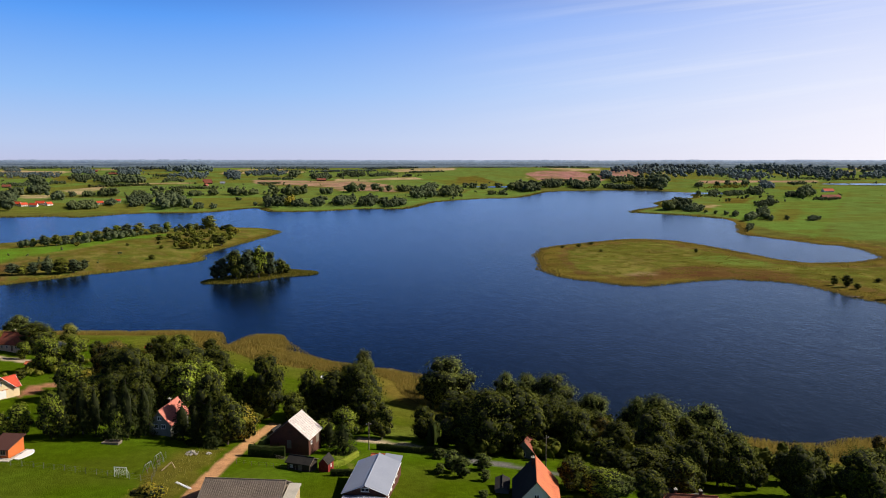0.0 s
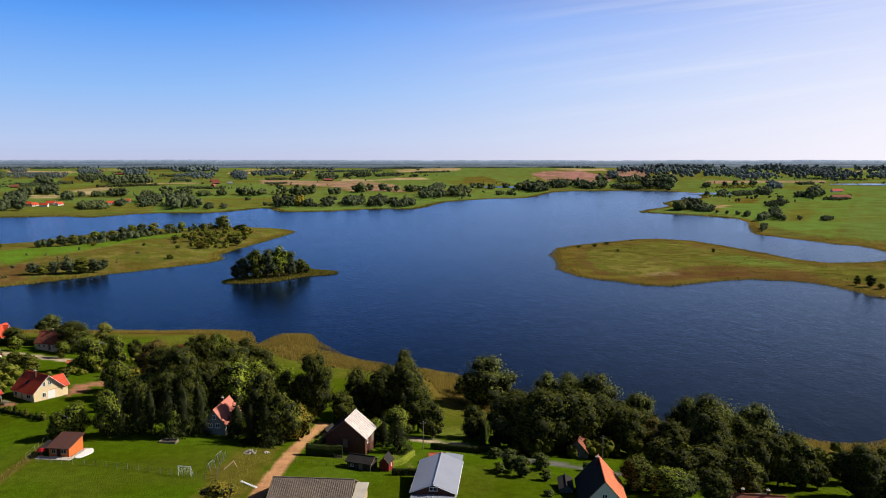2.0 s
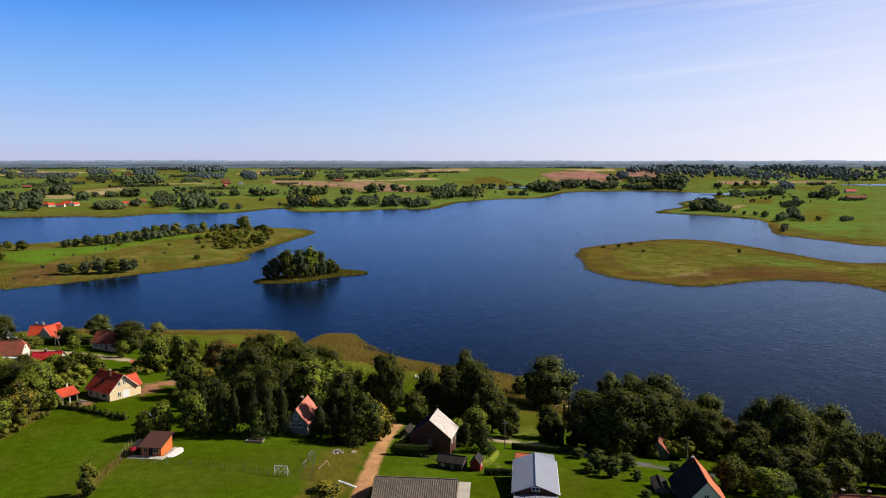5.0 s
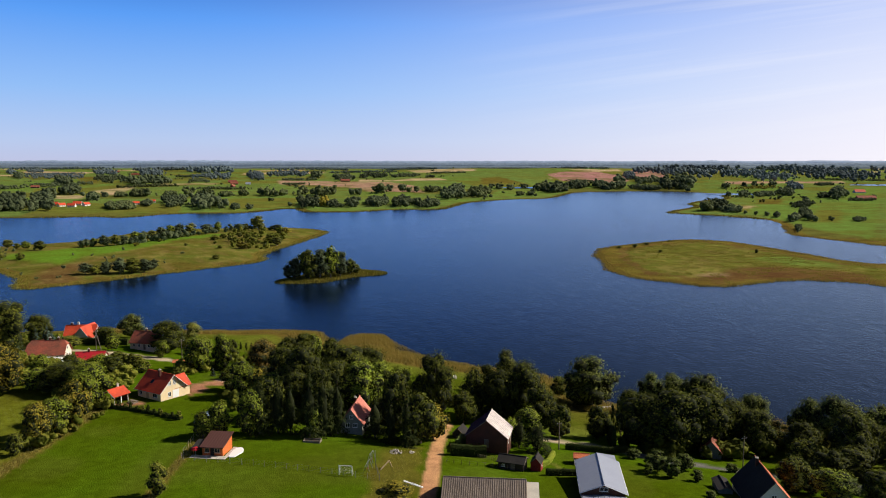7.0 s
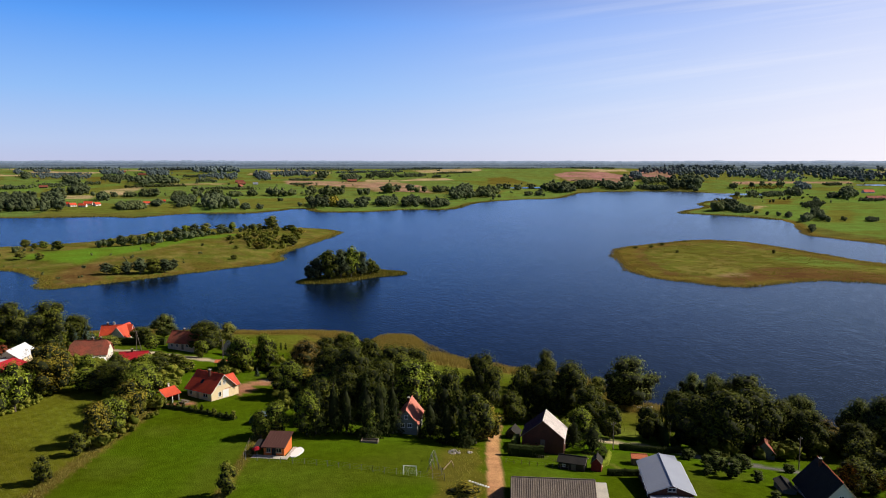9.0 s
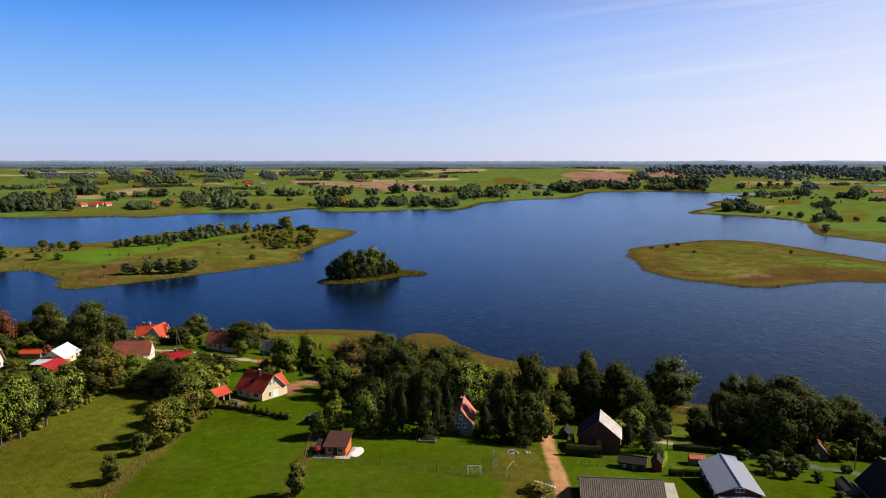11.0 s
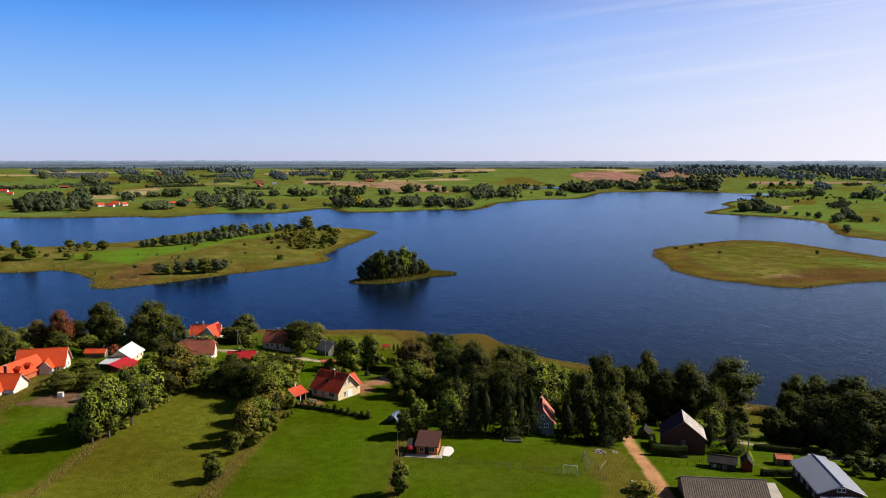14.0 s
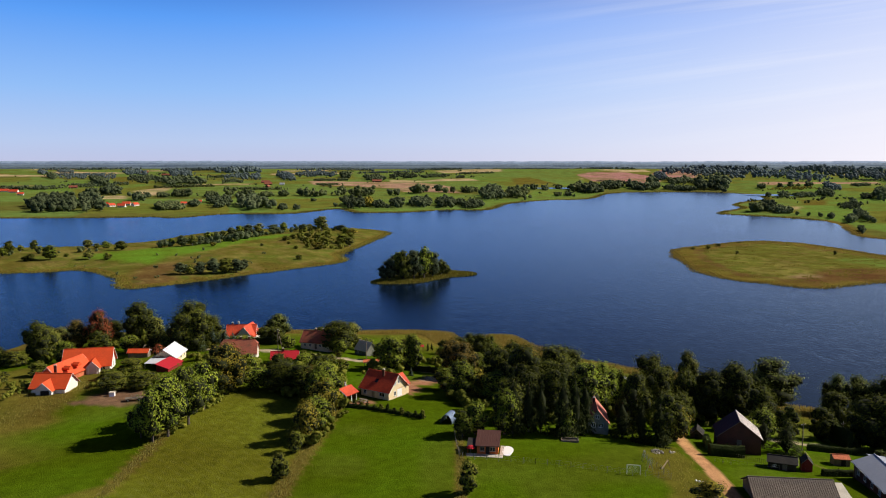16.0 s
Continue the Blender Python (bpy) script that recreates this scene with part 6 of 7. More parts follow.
EAST_SHORE = (
    (385, 1324, 21, 118, 19, "field"), (418, 1347, 30, 137, 19, "wood"), (413, 1279, 35, 137, 11, "wood"), (410, 1213, 3, 26, 6, "wood"),
    (421, 1200, 4, 26, 6, "wood"), (428, 1170, 7, 37, 7, "wood"), (434, 1152, 9, 46, 8, "wood"), (590, 1409, 41, 135, 9, "wood"),
    (613, 1446, 13, 88, 19, "wood"), (436, 1098, 16, 109, 11, "wood"), (467, 1129, 22, 141, 13, "wood"), (454, 1073, 4, 43, 7, "wood"),
    (368, 935, 8, 57, 7, "wood"), (478, 1077, 6, 44, 6, "field"), (512, 1067, 17, 68, 5, "wood"),
)


def clump(x, y, wide, deep, tall, seed):
    """Points of a clump turned to fit the camera's view, its depth along the line of sight, ragged at its rim."""
    rng = np.random.default_rng(seed)
    a = math.atan2(x - MID[0], y - MID[1])
    spare = max(deep - (330 if y < 2600 else 800), 0) / 2
    x, y, deep = x - spare * math.sin(a), y - spare * math.cos(a), deep - 2 * spare
    n = int(np.clip(1.7 * wide * deep / (0.62 * tall) ** 2, 4, 180))
    u, v = rng.uniform(-1, 1, (2, n))
    rim = 0.85 + 0.35 * lattice(4 * u + seed, 3 * v, 88) + 0.2 * rng.normal(size=n)
    keep = (u * u + v * v < rim) | (n < 8)
    v = v + 0.5 * lattice(3 * u + 7 * seed, 0 * u, 89)
    u, v = u[keep] * max(wide - 0.35 * tall, 0.5 * wide) / 2, v[keep] * deep / 2
    return np.stack([x + u * math.cos(a) + v * math.sin(a), y - u * math.sin(a) + v * math.cos(a)], 1)


seed = 100
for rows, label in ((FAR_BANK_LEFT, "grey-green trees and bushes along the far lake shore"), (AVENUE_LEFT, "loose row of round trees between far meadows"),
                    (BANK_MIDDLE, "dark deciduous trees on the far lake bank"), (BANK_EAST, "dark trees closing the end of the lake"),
                    (LEFT_WOODS, "dark wood between distant fields"), (FAR_WOODS, "hazy blue-green wood on distant farmland"), (HORIZON_WOODS, "thin haze-tinted wood below the horizon"),
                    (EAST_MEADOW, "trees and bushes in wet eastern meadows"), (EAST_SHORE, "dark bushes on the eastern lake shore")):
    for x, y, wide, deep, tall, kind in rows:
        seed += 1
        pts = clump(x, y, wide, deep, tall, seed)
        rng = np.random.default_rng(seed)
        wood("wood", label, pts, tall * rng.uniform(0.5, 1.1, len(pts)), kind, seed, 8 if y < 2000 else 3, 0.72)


# hedgerows: thin lines of trees and bushes that follow the field borders
rng = np.random.default_rng(77)
pts = np.stack([rng.uniform(-1900, 1500, 30000), rng.uniform(1420, 3900, 30000)], 1)
pts = pts[np.abs(lattice(pts[:, 0] / 330, pts[:, 1] / 170, 55)) < 0.022]
pts = pts[(lattice(pts[:, 0] / 60, pts[:, 1] / 60, 56) > -0.1) & ~((pts[:, 0] > -20) & (pts[:, 0] < 1000) & (pts[:, 1] > 2420))]
half = len(pts) // 2
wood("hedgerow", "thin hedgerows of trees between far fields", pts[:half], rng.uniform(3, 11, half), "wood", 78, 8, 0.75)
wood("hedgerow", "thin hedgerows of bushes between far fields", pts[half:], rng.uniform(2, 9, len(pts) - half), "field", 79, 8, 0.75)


def distant_hills():
    """Three low wooded ridges that close the view to the horizon."""
    # haze is mixed into each ridge's colour, paler and bluer farther off
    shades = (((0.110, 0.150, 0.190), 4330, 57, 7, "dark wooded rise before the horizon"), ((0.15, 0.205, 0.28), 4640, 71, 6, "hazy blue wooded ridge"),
              ((0.24, 0.32, 0.46), 4900, 85, 6, "haze-tinted pale blue hills on the horizon"))
    for k, (col, dist, top, rough, label) in enumerate(shades):
        ang = np.radians(np.linspace(-50, 50, 900))
        x, y = MID[0] + dist * np.tan(ang) * 0.75, np.full(len(ang), float(dist))
        crest = top + rough * (0.5 * lattice(x / 900, y, 61 + k) + 0.4 * lattice(x / 260, y, 64 + k) + 0.25 * lattice(x / 40, y, 67 + k))
        v = np.concatenate([np.stack([x, y - 60, np.full(len(x), 5.0)], 1), np.stack([x, y - 25, crest * 0.8], 1), np.stack([x, y, crest], 1), np.stack([x, y + 40, np.full(len(x), 0.0)], 1)])
        n = len(x)
        i = np.arange(n - 1)
        f = np.vstack([np.stack([i + r * n, i + 1 + r * n, i + 1 + (r + 1) * n, i + (r + 1) * n], 1) for r in range(3)])
        mat = material("haze_tinted_wood", col, 1.0, grain=0.25, scale=0.03, second=tuple(c * 0.85 for c in col))
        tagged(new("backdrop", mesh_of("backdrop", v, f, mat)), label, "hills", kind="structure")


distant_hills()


# ================= undergrowth, hedges and reeds =================
SCRUB_LINES = (
    (((-402, 701), (-371, 724), (-348, 767), (-332, 820), (-306, 871), (-290, 900)), 6.0, 7.5, "wood"),
    (((-371, 730), (-350, 775), (-330, 830)), 8.0, 5.0, "field"),
    (((-520, 640), (-470, 655), (-430, 690)), 9.0, 6.0, "field"),
)
for k, (line, gap, tall, kind) in enumerate(SCRUB_LINES):
    pts = along(line, gap, 3.0, 620 + k)
    rng = np.random.default_rng(620 + k)
    wood("scrub", "line of bushes and young trees along a meadow ridge", pts, tall * rng.uniform(0.4, 1.2, len(pts)), kind, 620 + k, 26)["category"] = "bushes"
pts = filled(((-300, 850), (-288, 930), (-241, 875), (-224, 740), (-240, 700), (-268, 716), (-282, 780)), 12, 631)
rng = np.random.default_rng(631)
wood("scrub", "olive willow bushes scattered over a wet meadow", pts, 4.5 * rng.uniform(0.4, 1.4, len(pts)), "shrub", 631, 26)["category"] = "bushes"
pts = filled(((-560, 600), (-400, 640), (-340, 700), (-250, 650), (-330, 510), (-380, 560)), 34, 632)
rng = np.random.default_rng(632)
wood("scrub", "small dark bushes scattered over sedge meadow", pts, 2.2 * rng.uniform(0.4, 1.4, len(pts)), "field", 632, 20)["category"] = "bushes"


UNDERGROWTH = (
    (((-112, 178), (-90, 179), (-89, 196), (-77, 196), (-76, 179), (-66, 174), (-64, 200), (-75, 235), (-95, 262), (-120, 255), (-122, 205)), 4.2, 3.2, "oak"),
    (((-48, 196), (-34, 196), (-30, 222), (-38, 250), (-52, 250), (-56, 218)), 3.8, 2.8, "shrub"),
    (((-16, 184), (20, 186), (50, 178), (80, 158), (92, 168), (70, 200), (50, 215), (25, 238), (0, 246), (-8, 215)), 4.2, 4.2, "oak"),
    (((-191, 166), (-185, 166), (-181, 205), (-188, 208)), 2.6, 2.0, "shrub"),
    (((-156, 160), (-149, 165), (-146, 196), (-166, 210), (-170, 204), (-155, 190)), 2.8, 3.0, "shrub"),
    (((-204, 216), (-160, 212), (-150, 206), (-154, 226), (-168, 234), (-200, 236)), 3.4, 3.4, "shrub"),
    (((-262, 240), (-225, 252), (-200, 262), (-205, 300), (-240, 318), (-275, 280)), 6.5, 3.4, "shrub"),
    (((-164, 284), (-150, 284), (-148, 300), (-160, 316), (-176, 300)), 4.5, 3.2, "shrub"),
    (((-224, 204), (-206, 206), (-204, 212), (-222, 222)), 3.0, 2.8, "shrub"),
    (((-262, 206), (-246, 204), (-240, 196), (-236, 206), (-246, 214), (-262, 216)), 2.6, 1.9, "shrub"),
    (((-228, 250), (-214, 252), (-206, 262), (-212, 276), (-230, 268)), 3.2, 3.0, "oak"),
    (((-204, 238), (-190, 240), (-184, 252), (-200, 258)), 3.0, 3.0, "shrub"),
    (((-180, 236), (-164, 238), (-160, 250), (-176, 254)), 3.2, 2.6, "oak"),
    (((-150, 226), (-138, 232), (-134, 246), (-146, 246)), 3.0, 2.6, "shrub"),
    (((-138, 254), (-112, 246), (-106, 268), (-126, 276)), 4.2, 3.0, "shrub"),
)
for k, (poly, gap, tall, kind) in enumerate(UNDERGROWTH):
    pts = filled(poly, gap, 500 + k)
    rng = np.random.default_rng(500 + k)
    wood("undergrowth", "dense dark green bushes beneath the trees", pts, tall * rng.uniform(0.5, 1.25, len(pts)), kind, 500 + k, 20)["category"] = "bushes"
MORE_TREES = (("oak", -20, 200, 9, 7), ("oak", 2, 206, 13, 11), ("oak", 12, 210, 12, 10), ("oak", 22, 214, 11, 10), ("oak", 30, 190, 10, 9), ("oak", 48, 180, 10, 9),
              ("oak", 58, 184, 9, 8), ("willow", 30, 222, 12, 10), ("oak", 66, 174, 8, 7), ("oak", 24, 176, 8, 8), ("oak", 34, 172, 8, 8), ("oak", 36.5, 178, 15.5, 11), ("oak", 45, 171.5, 12, 8.7), ("oak", 12.5, 157, 7.8, 7), ("lime", 18, 151, 6.5, 8), ("oak", 27, 150, 7, 7),
              ("oak", 24, 164, 8, 8), ("oak", 36, 158, 8, 8), ("oak", 54, 176, 11, 9), ("oak", -6, 222, 11, 9),
              ("oak", -44, 224, 12, 9), ("oak", -56, 206, 9, 7), ("oak", -31, 196, 9, 7), ("spruce", -43, 182, 9, 5))
VILLAGE_GARDENS = (("blue", -203, 268, 9, 6), ("blue", -228, 281, 9, 6), ("blue", -198, 262, 7, 5), ("birch", -264, 262, 11, 8), ("autumn", -70.5, 137.5, 4.6, 6.4), ("oak", -244, 236, 6, 6), ("shrub", -246, 222, 4, 6), ("shrub", -252, 212, 4, 6), ("shrub", -222, 216, 3, 5), ("lime", -250, 246, 7, 7),
                   ("shrub", -200, 282, 2.4, 4), ("oak", -188, 284, 7, 7), ("lime", -180, 268, 5, 5), ("shrub", -176, 250, 3, 4), ("shrub", -168, 248, 3, 4),
                   ("lime", -160, 262, 6, 5), ("lime", -146, 262, 6, 6), ("oak", -138, 270, 7, 6), ("lime", -124, 262, 6, 5), ("oak", -118, 272, 9, 8), ("lime", -112, 246, 7, 7),
                   ("oak", -124, 296, 6, 6), ("oak", -106, 300, 7, 7), ("copper", -116, 258, 6, 6), ("shrub", -160, 240, 4, 5), ("shrub", -155, 232, 4, 5), ("lime", -166, 228, 6, 6),
                   ("oak", -172, 222, 7, 7), ("lime", -182, 224, 6, 6), ("oak", -160, 222, 7, 7), ("shrub", -142, 226, 3, 4), ("oak", -225, 262, 7, 7), ("lime", -232, 256, 6, 7),
                   ("oak", -246, 262, 8, 8), ("oak", -256, 296, 9, 9))
for kind, x, y, h, w in MORE_TREES + VILLAGE_GARDENS:
    plant(kind, x, y, h, w * 1.1, group="trees along the near shore")


def hedge(line, h, w, label, kind="thuja"):
    """A clipped hedge: an uneven core with leaf sprays all over it."""
    rng = np.random.default_rng(int(abs(line[0][0] * 7 + line[0][1])))
    t = thing("hedge", pose(line[0][0], line[0][1], 0), label, "hedge")
    bm = bmesh.new()
    centres, normals = [], []
    for a, b in zip(line, line[1:]):
        a, b = np.array(a, float), np.array(b, float)
        L = np.linalg.norm(b - a)
        dirn = (b - a) / L
        side = np.array((-dirn[1], dirn[0]))
        n = max(int(L / 1.2), 2)
        rings = []
        for k in range(n + 1):
            p = a + (b - a) * k / n
            z = height(*p)
            hh, ww = h * rng.uniform(0.86, 1.0), w * rng.uniform(0.85, 1.0)
            prof = ((-0.5, -0.3), (-0.5, 0.75 * hh), (-0.3, hh), (0.3, hh), (0.5, 0.75 * hh), (0.5, -0.3))
            rings.append([bm.verts.new((p[0] + side[0] * ww * 0.8 * u - line[0][0], p[1] + side[1] * ww * 0.8 * u - line[0][1], z + v * 0.93)) for u, v in prof])
        for r0, r1 in zip(rings, rings[1:]):
            for k in range(5):
                bm.faces.new((r0[k], r1[k], r1[k + 1], r0[k + 1]))
        bm.faces.new(rings[0])
        bm.faces.new(rings[-1][::-1])
        m = int(L * (h + w) * 14)
        s, th = rng.uniform(0, 1, m), rng.uniform(0, math.pi, m)
        q = a + (b - a) * s[:, None]
        z = terrain(q[:, 0], q[:, 1])[0]
        up = np.clip(np.sin(th) * 1.3, 0, 1) * h * rng.uniform(0.3, 1.02, m)
        centres.append(np.stack([q[:, 0] + side[0] * np.cos(th) * w * 0.48 - line[0][0], q[:, 1] + side[1] * np.cos(th) * w * 0.48 - line[0][1], z + up], 1))
        normals.append(np.stack([side[0] * np.cos(th), side[1] * np.cos(th), np.sin(th)], 1))
    bmesh.ops.recalc_face_normals(bm, faces=bm.faces)
    part("core", bm, LEAF[kind], t)
    q = leaf_quads(rng, np.vstack(centres), np.vstack(normals), 0.38)
    leaves = new("leaves", mesh_of("leaves", q, np.arange(len(q)).reshape(-1, 4), LEAF[kind]))
    leaves.parent = t


hedge(((-59.8, 170.6), (-51.6, 171.2)), 2.9, 2.2, "clipped dark hedge beside the brick barn")
hedge(((-31.4, 183.4), (-21.0, 182.6), (-15.5, 186)), 1.7, 1.3, "low dark thuja hedge along a sandy drive")
hedge(((-39.4, 158.6), (-32.4, 159.6)), 1.6, 1.3, "low dark thuja hedge behind the lawn")
hedge(((-139, 241.4), (-127.6, 241.6), (-116.6, 235.0)), 1.9, 1.6, "dark hedge along the garden edge")
hedge(((-214, 289), (-198, 285.5), (-181, 284)), 2.8, 2.0, "tall dark hedge in front of the villa")
hedge(((-16.2, 205), (-17.6, 196), (-18.4, 188)), 5.5, 1.4, "tall narrow dark thuja hedge")
hedge(((-58.2, 176), (-56.6, 183)), 2.6, 1.8, "bushy green hedge beside the lane", "apple")
hedge(((-40.2, 164), (-37.8, 168), (-35.4, 176)), 1.5, 1.2, "light green flowering hedge", "bright")
hedge(((-150, 193.6), (-140, 190.8), (-133, 187.6), (-126.5, 184.8)), 0.9, 1.3, "low dark hedge between the garden and the field")
for k in range(13):
    f = k / 12
    plant("thuja" if k % 3 else "shrub", -149 + 22 * f, 193.2 - 8 * f + 0.8 * math.sin(5 * f), 1.5 + 0.9 * ((k * 7) % 5) / 4, 1.5, "low", "small conifers along the garden edge")
for x, y in ((-143, 300.4), (-141.2, 302), (-139.4, 303), (-131, 307.9), (-129.4, 309.2), (-131.5, 262.2), (-126, 252)):
    plant("thuja", x, y, 3.2, 1.3, "low", "slim thujas of the lakeside lawn")
for x, y, h in ((-209, 259, 8.5), (-207.5, 269, 7.8), (-133, 232, 3.0)):
    plant("blue", x, y, h, h * 0.6, "full", "blue spruces of the gardens")
for x, y, h in ((-214, 236, 6.0), (-145, 208, 3.0)):
    plant("red", x, y, h, h * 0.8, "low", "red-leaved shrubs")


def reeds(name, label, x, y, tall, wide, mats, seed):
    """Upright blades standing at the given points."""
    rng = np.random.default_rng(seed)
    z = np.maximum(terrain(x, y)[0], -0.3)
    n = len(x)
    th = rng.uniform(0, math.pi, n)
    c, s2 = np.cos(th) * wide / 2, np.sin(th) * wide / 2
    h = tall * rng.uniform(0.75, 1.1, n) * (0.85 + 0.25 * lattice(x / 7, y / 7, 18))
    lx, ly = rng.normal(0, 0.12, n) * h, rng.normal(0, 0.12, n) * h
    p = np.stack([np.stack([x - c, y - s2, z - 0.2], 1), np.stack([x + c, y + s2, z - 0.2], 1),
                  np.stack([x + c * 0.5 + lx, y + s2 * 0.5 + ly, z + h], 1), np.stack([x - c * 0.6 + lx, y - s2 * 0.6 + ly, z + h * 0.93], 1)], 1).reshape(-1, 3)
    tagged(new(name, mesh_of(name, p, np.arange(4 * n).reshape(-1, 4), mats)), label, "reeds", kind="stuff")


REED_LEAF = leaf_material("dry_reed", (0.20, 0.165, 0.035), (0.29, 0.205, 0.055), glow=0.4)
GREEN_REED = leaf_material("green_reed", (0.17, 0.165, 0.025), (0.25, 0.21, 0.04), glow=0.3)
TALL_GRASS = leaf_material("tall_dry_grass", (0.20, 0.19, 0.04), (0.30, 0.25, 0.07), glow=0.4)


def shore_points(which, lo, hi, x0, x1, y0, y1, n, seed):
    rng = np.random.default_rng(seed)
    x, y = rng.uniform(x0, x1, n), rng.uniform(y0, y1, n)
    d = terrain(x, y)[1][which]
    k = (d > lo) & (d < hi)
    return x[k], y[k]


x, y = shore_points(0, -3, 16, -230, 125, 205, 385, 420000, 1)
k = lattice(x / 14, y / 14, 71) > -0.55
reeds("reed_bed", "dry golden reeds along the near shore", x[k], y[k], 1.35, 0.17, REED_LEAF, 2)
pts = filled(CAPE, 0.62, 19)
reeds("reed_bed", "tawny reeds covering a low cape", pts[:, 0], pts[:, 1], 1.3, 0.2, REED_LEAF, 20)
x, y = shore_points(1, -3, 7, -620, -190, 480, 960, 190000, 3)
reeds("reed_bed", "green-gold reeds round the peninsula", x, y, 0.8, 0.55, GREEN_REED, 4)
x, y = shore_points(2, -2, 30, -185, -100, 515, 600, 16000, 5)
reeds("reed_bed", "green-gold reeds on the islet", x, y, 1.0, 0.7, GREEN_REED, 6)
x, y = shore_points(3, -3, 6, 50, 400, 430, 1000, 170000, 7)
reeds("reed_bed", "brownish reeds round the flat island", x, y, 0.75, 0.6, REED_LEAF, 8)
x, y = shore_points(3, -4, 8, -900, 620, 1100, 2200, 260000, 9)
reeds("reed_bed", "thin reed belt along the far shore", x, y, 1.6, 1.5, GREEN_REED, 10)
x, y = shore_points(3, 6, 400, 60, 400, 440, 830, 60000, 15)
k = (lattice(x / 9, y / 6, 73) > 0.12) & (y < 830) & (x < 420)
reeds("tall_grass", "tussocks of dry sedge on the flat island", x[k], y[k], 0.55, 0.7, GREEN_REED, 16)
rng = np.random.default_rng(12)
strip = []
for line, half, n in ((((-186, 110), (-187, 160), (-190, 200)), 1.3, 3500), (((-154, 110), (-152.5, 140), (-150, 190)), 1.6, 3500), (((-117, 110), (-117.6, 178)), 0.8, 1500),
                      (((-72, 130), (-71.5, 150), (-70, 172)), 3.0, 500), (((-240, 110), (-236, 170), (-226, 196)), 7.0, 5000), (((-240, 204), (-222, 214)), 5.0, 2500)):
    p = along(line, 1.0, 0.0, 13)
    q = p[rng.integers(0, len(p), n)] + rng.normal(0, half * 0.6, (n, 2))
    strip.append(q)
strip = np.vstack(strip)
reeds("tall_grass", "dry tall grass on the strips between fields", strip[:, 0], strip[:, 1], 0.34, 0.16, TALL_GRASS, 14)

# ================= small things =================
def goal():
    a, b = Vector((-82.8, 152.1)), Vector((-80.1, 151.7))
    ang = math.degrees(math.atan2(b.y - a.y, b.x - a.x))
    t = thing("football_goal", pose(a.x, a.y, height(a.x, a.y), 0, 0, ang), "small white football goal with net on a lawn", "goal")
    w, h = 2.75, 2.0
    for px in (0, w):
        bm = bmesh.new()
        rod(bm, (px, 0, -0.1), (px, 0, h), 0.07, sides=8)
        part("post", bm, WHITE_PAINT, t)
        bm = bmesh.new()
        rod(bm, (px, 0, h), (px, 0.9, 0), 0.035)
        part("stay", bm, WHITE_PAINT, t)
    bm = bmesh.new()
    rod(bm, (-0.06, 0, h), (w + 0.06, 0, h), 0.07, sides=8)
    part("crossbar", bm, WHITE_PAINT, t)
    bm = bmesh.new()
    for k in range(12):
        x = w * k / 11
        rod(bm, (x, 0.02, h - 0.03), (x, 0.9, 0.02), 0.008, sides=3)
    for k in range(8):
        f = k / 7
        rod(bm, (0, 0.9 * f, h * (1 - f)), (w, 0.9 * f, h * (1 - f)), 0.008, sides=3)
    part("net", bm, WHITE_PAINT, t)


goal()


def fence(line, gap, h, label, post_mat, wires=3, mesh_mat=None):
    t = thing("fence", pose(line[0][0], line[0][1], 0), label, "fence")
    ox, oy = line[0]
    for a, b in zip(line, line[1:]):
        a, b = Vector(a), Vector(b)
        n = max(int((b - a).length / gap), 1)
        pts = [a.lerp(b, k / n) for k in range(n + 1)]
        z = [height(p.x, p.y) for p in pts]
        for p, zz in zip(pts, z):
            bm = bmesh.new()
            rod(bm, (p.x - ox, p.y - oy, zz - 0.3), (p.x - ox, p.y - oy, zz + h), 0.05)
            part("post", bm, post_mat, t)
        for wv in range(wires):
            f = (wv + 1) / wires
            bm = bmesh.new()
            for (p, zp), (q, zq) in zip(zip(pts, z), zip(pts[1:], z[1:])):
                rod(bm, (p.x - ox, p.y - oy, zp + h * f - 0.04), (q.x - ox, q.y - oy, zq + h * f - 0.04), 0.012, sides=3)
            part("wire", bm, METAL, t)
    return t


fence(((-117.0, 158.4), (-101.4, 156.0), (-89.2, 153.3), (-74.3, 149.7)), 2.4, 1.3, "wire fence on grey posts along the lawn", METAL, 4)
fence(((-74.3, 149.7), (-75.6, 156), (-76.5, 164.2)), 2.2, 1.5, "wire fence on grey posts beside the play corner", METAL, 4)
fence(((-117.6, 159), (-118.6, 168), (-119, 178)), 2.2, 1.4, "pale wooden post fence beside the hut", TAN_WOOD, 2)
fence(((-60.8, 163.6), (-54, 162.6), (-47.4, 161.4)), 1.6, 1.0, "old wooden post fence before the hedge", OLD_WOOD, 2)
fence(((-196, 208), (-190, 212), (-184, 214.6)), 1.8, 1.2, "old wooden post fence at the field's edge", OLD_WOOD, 2)


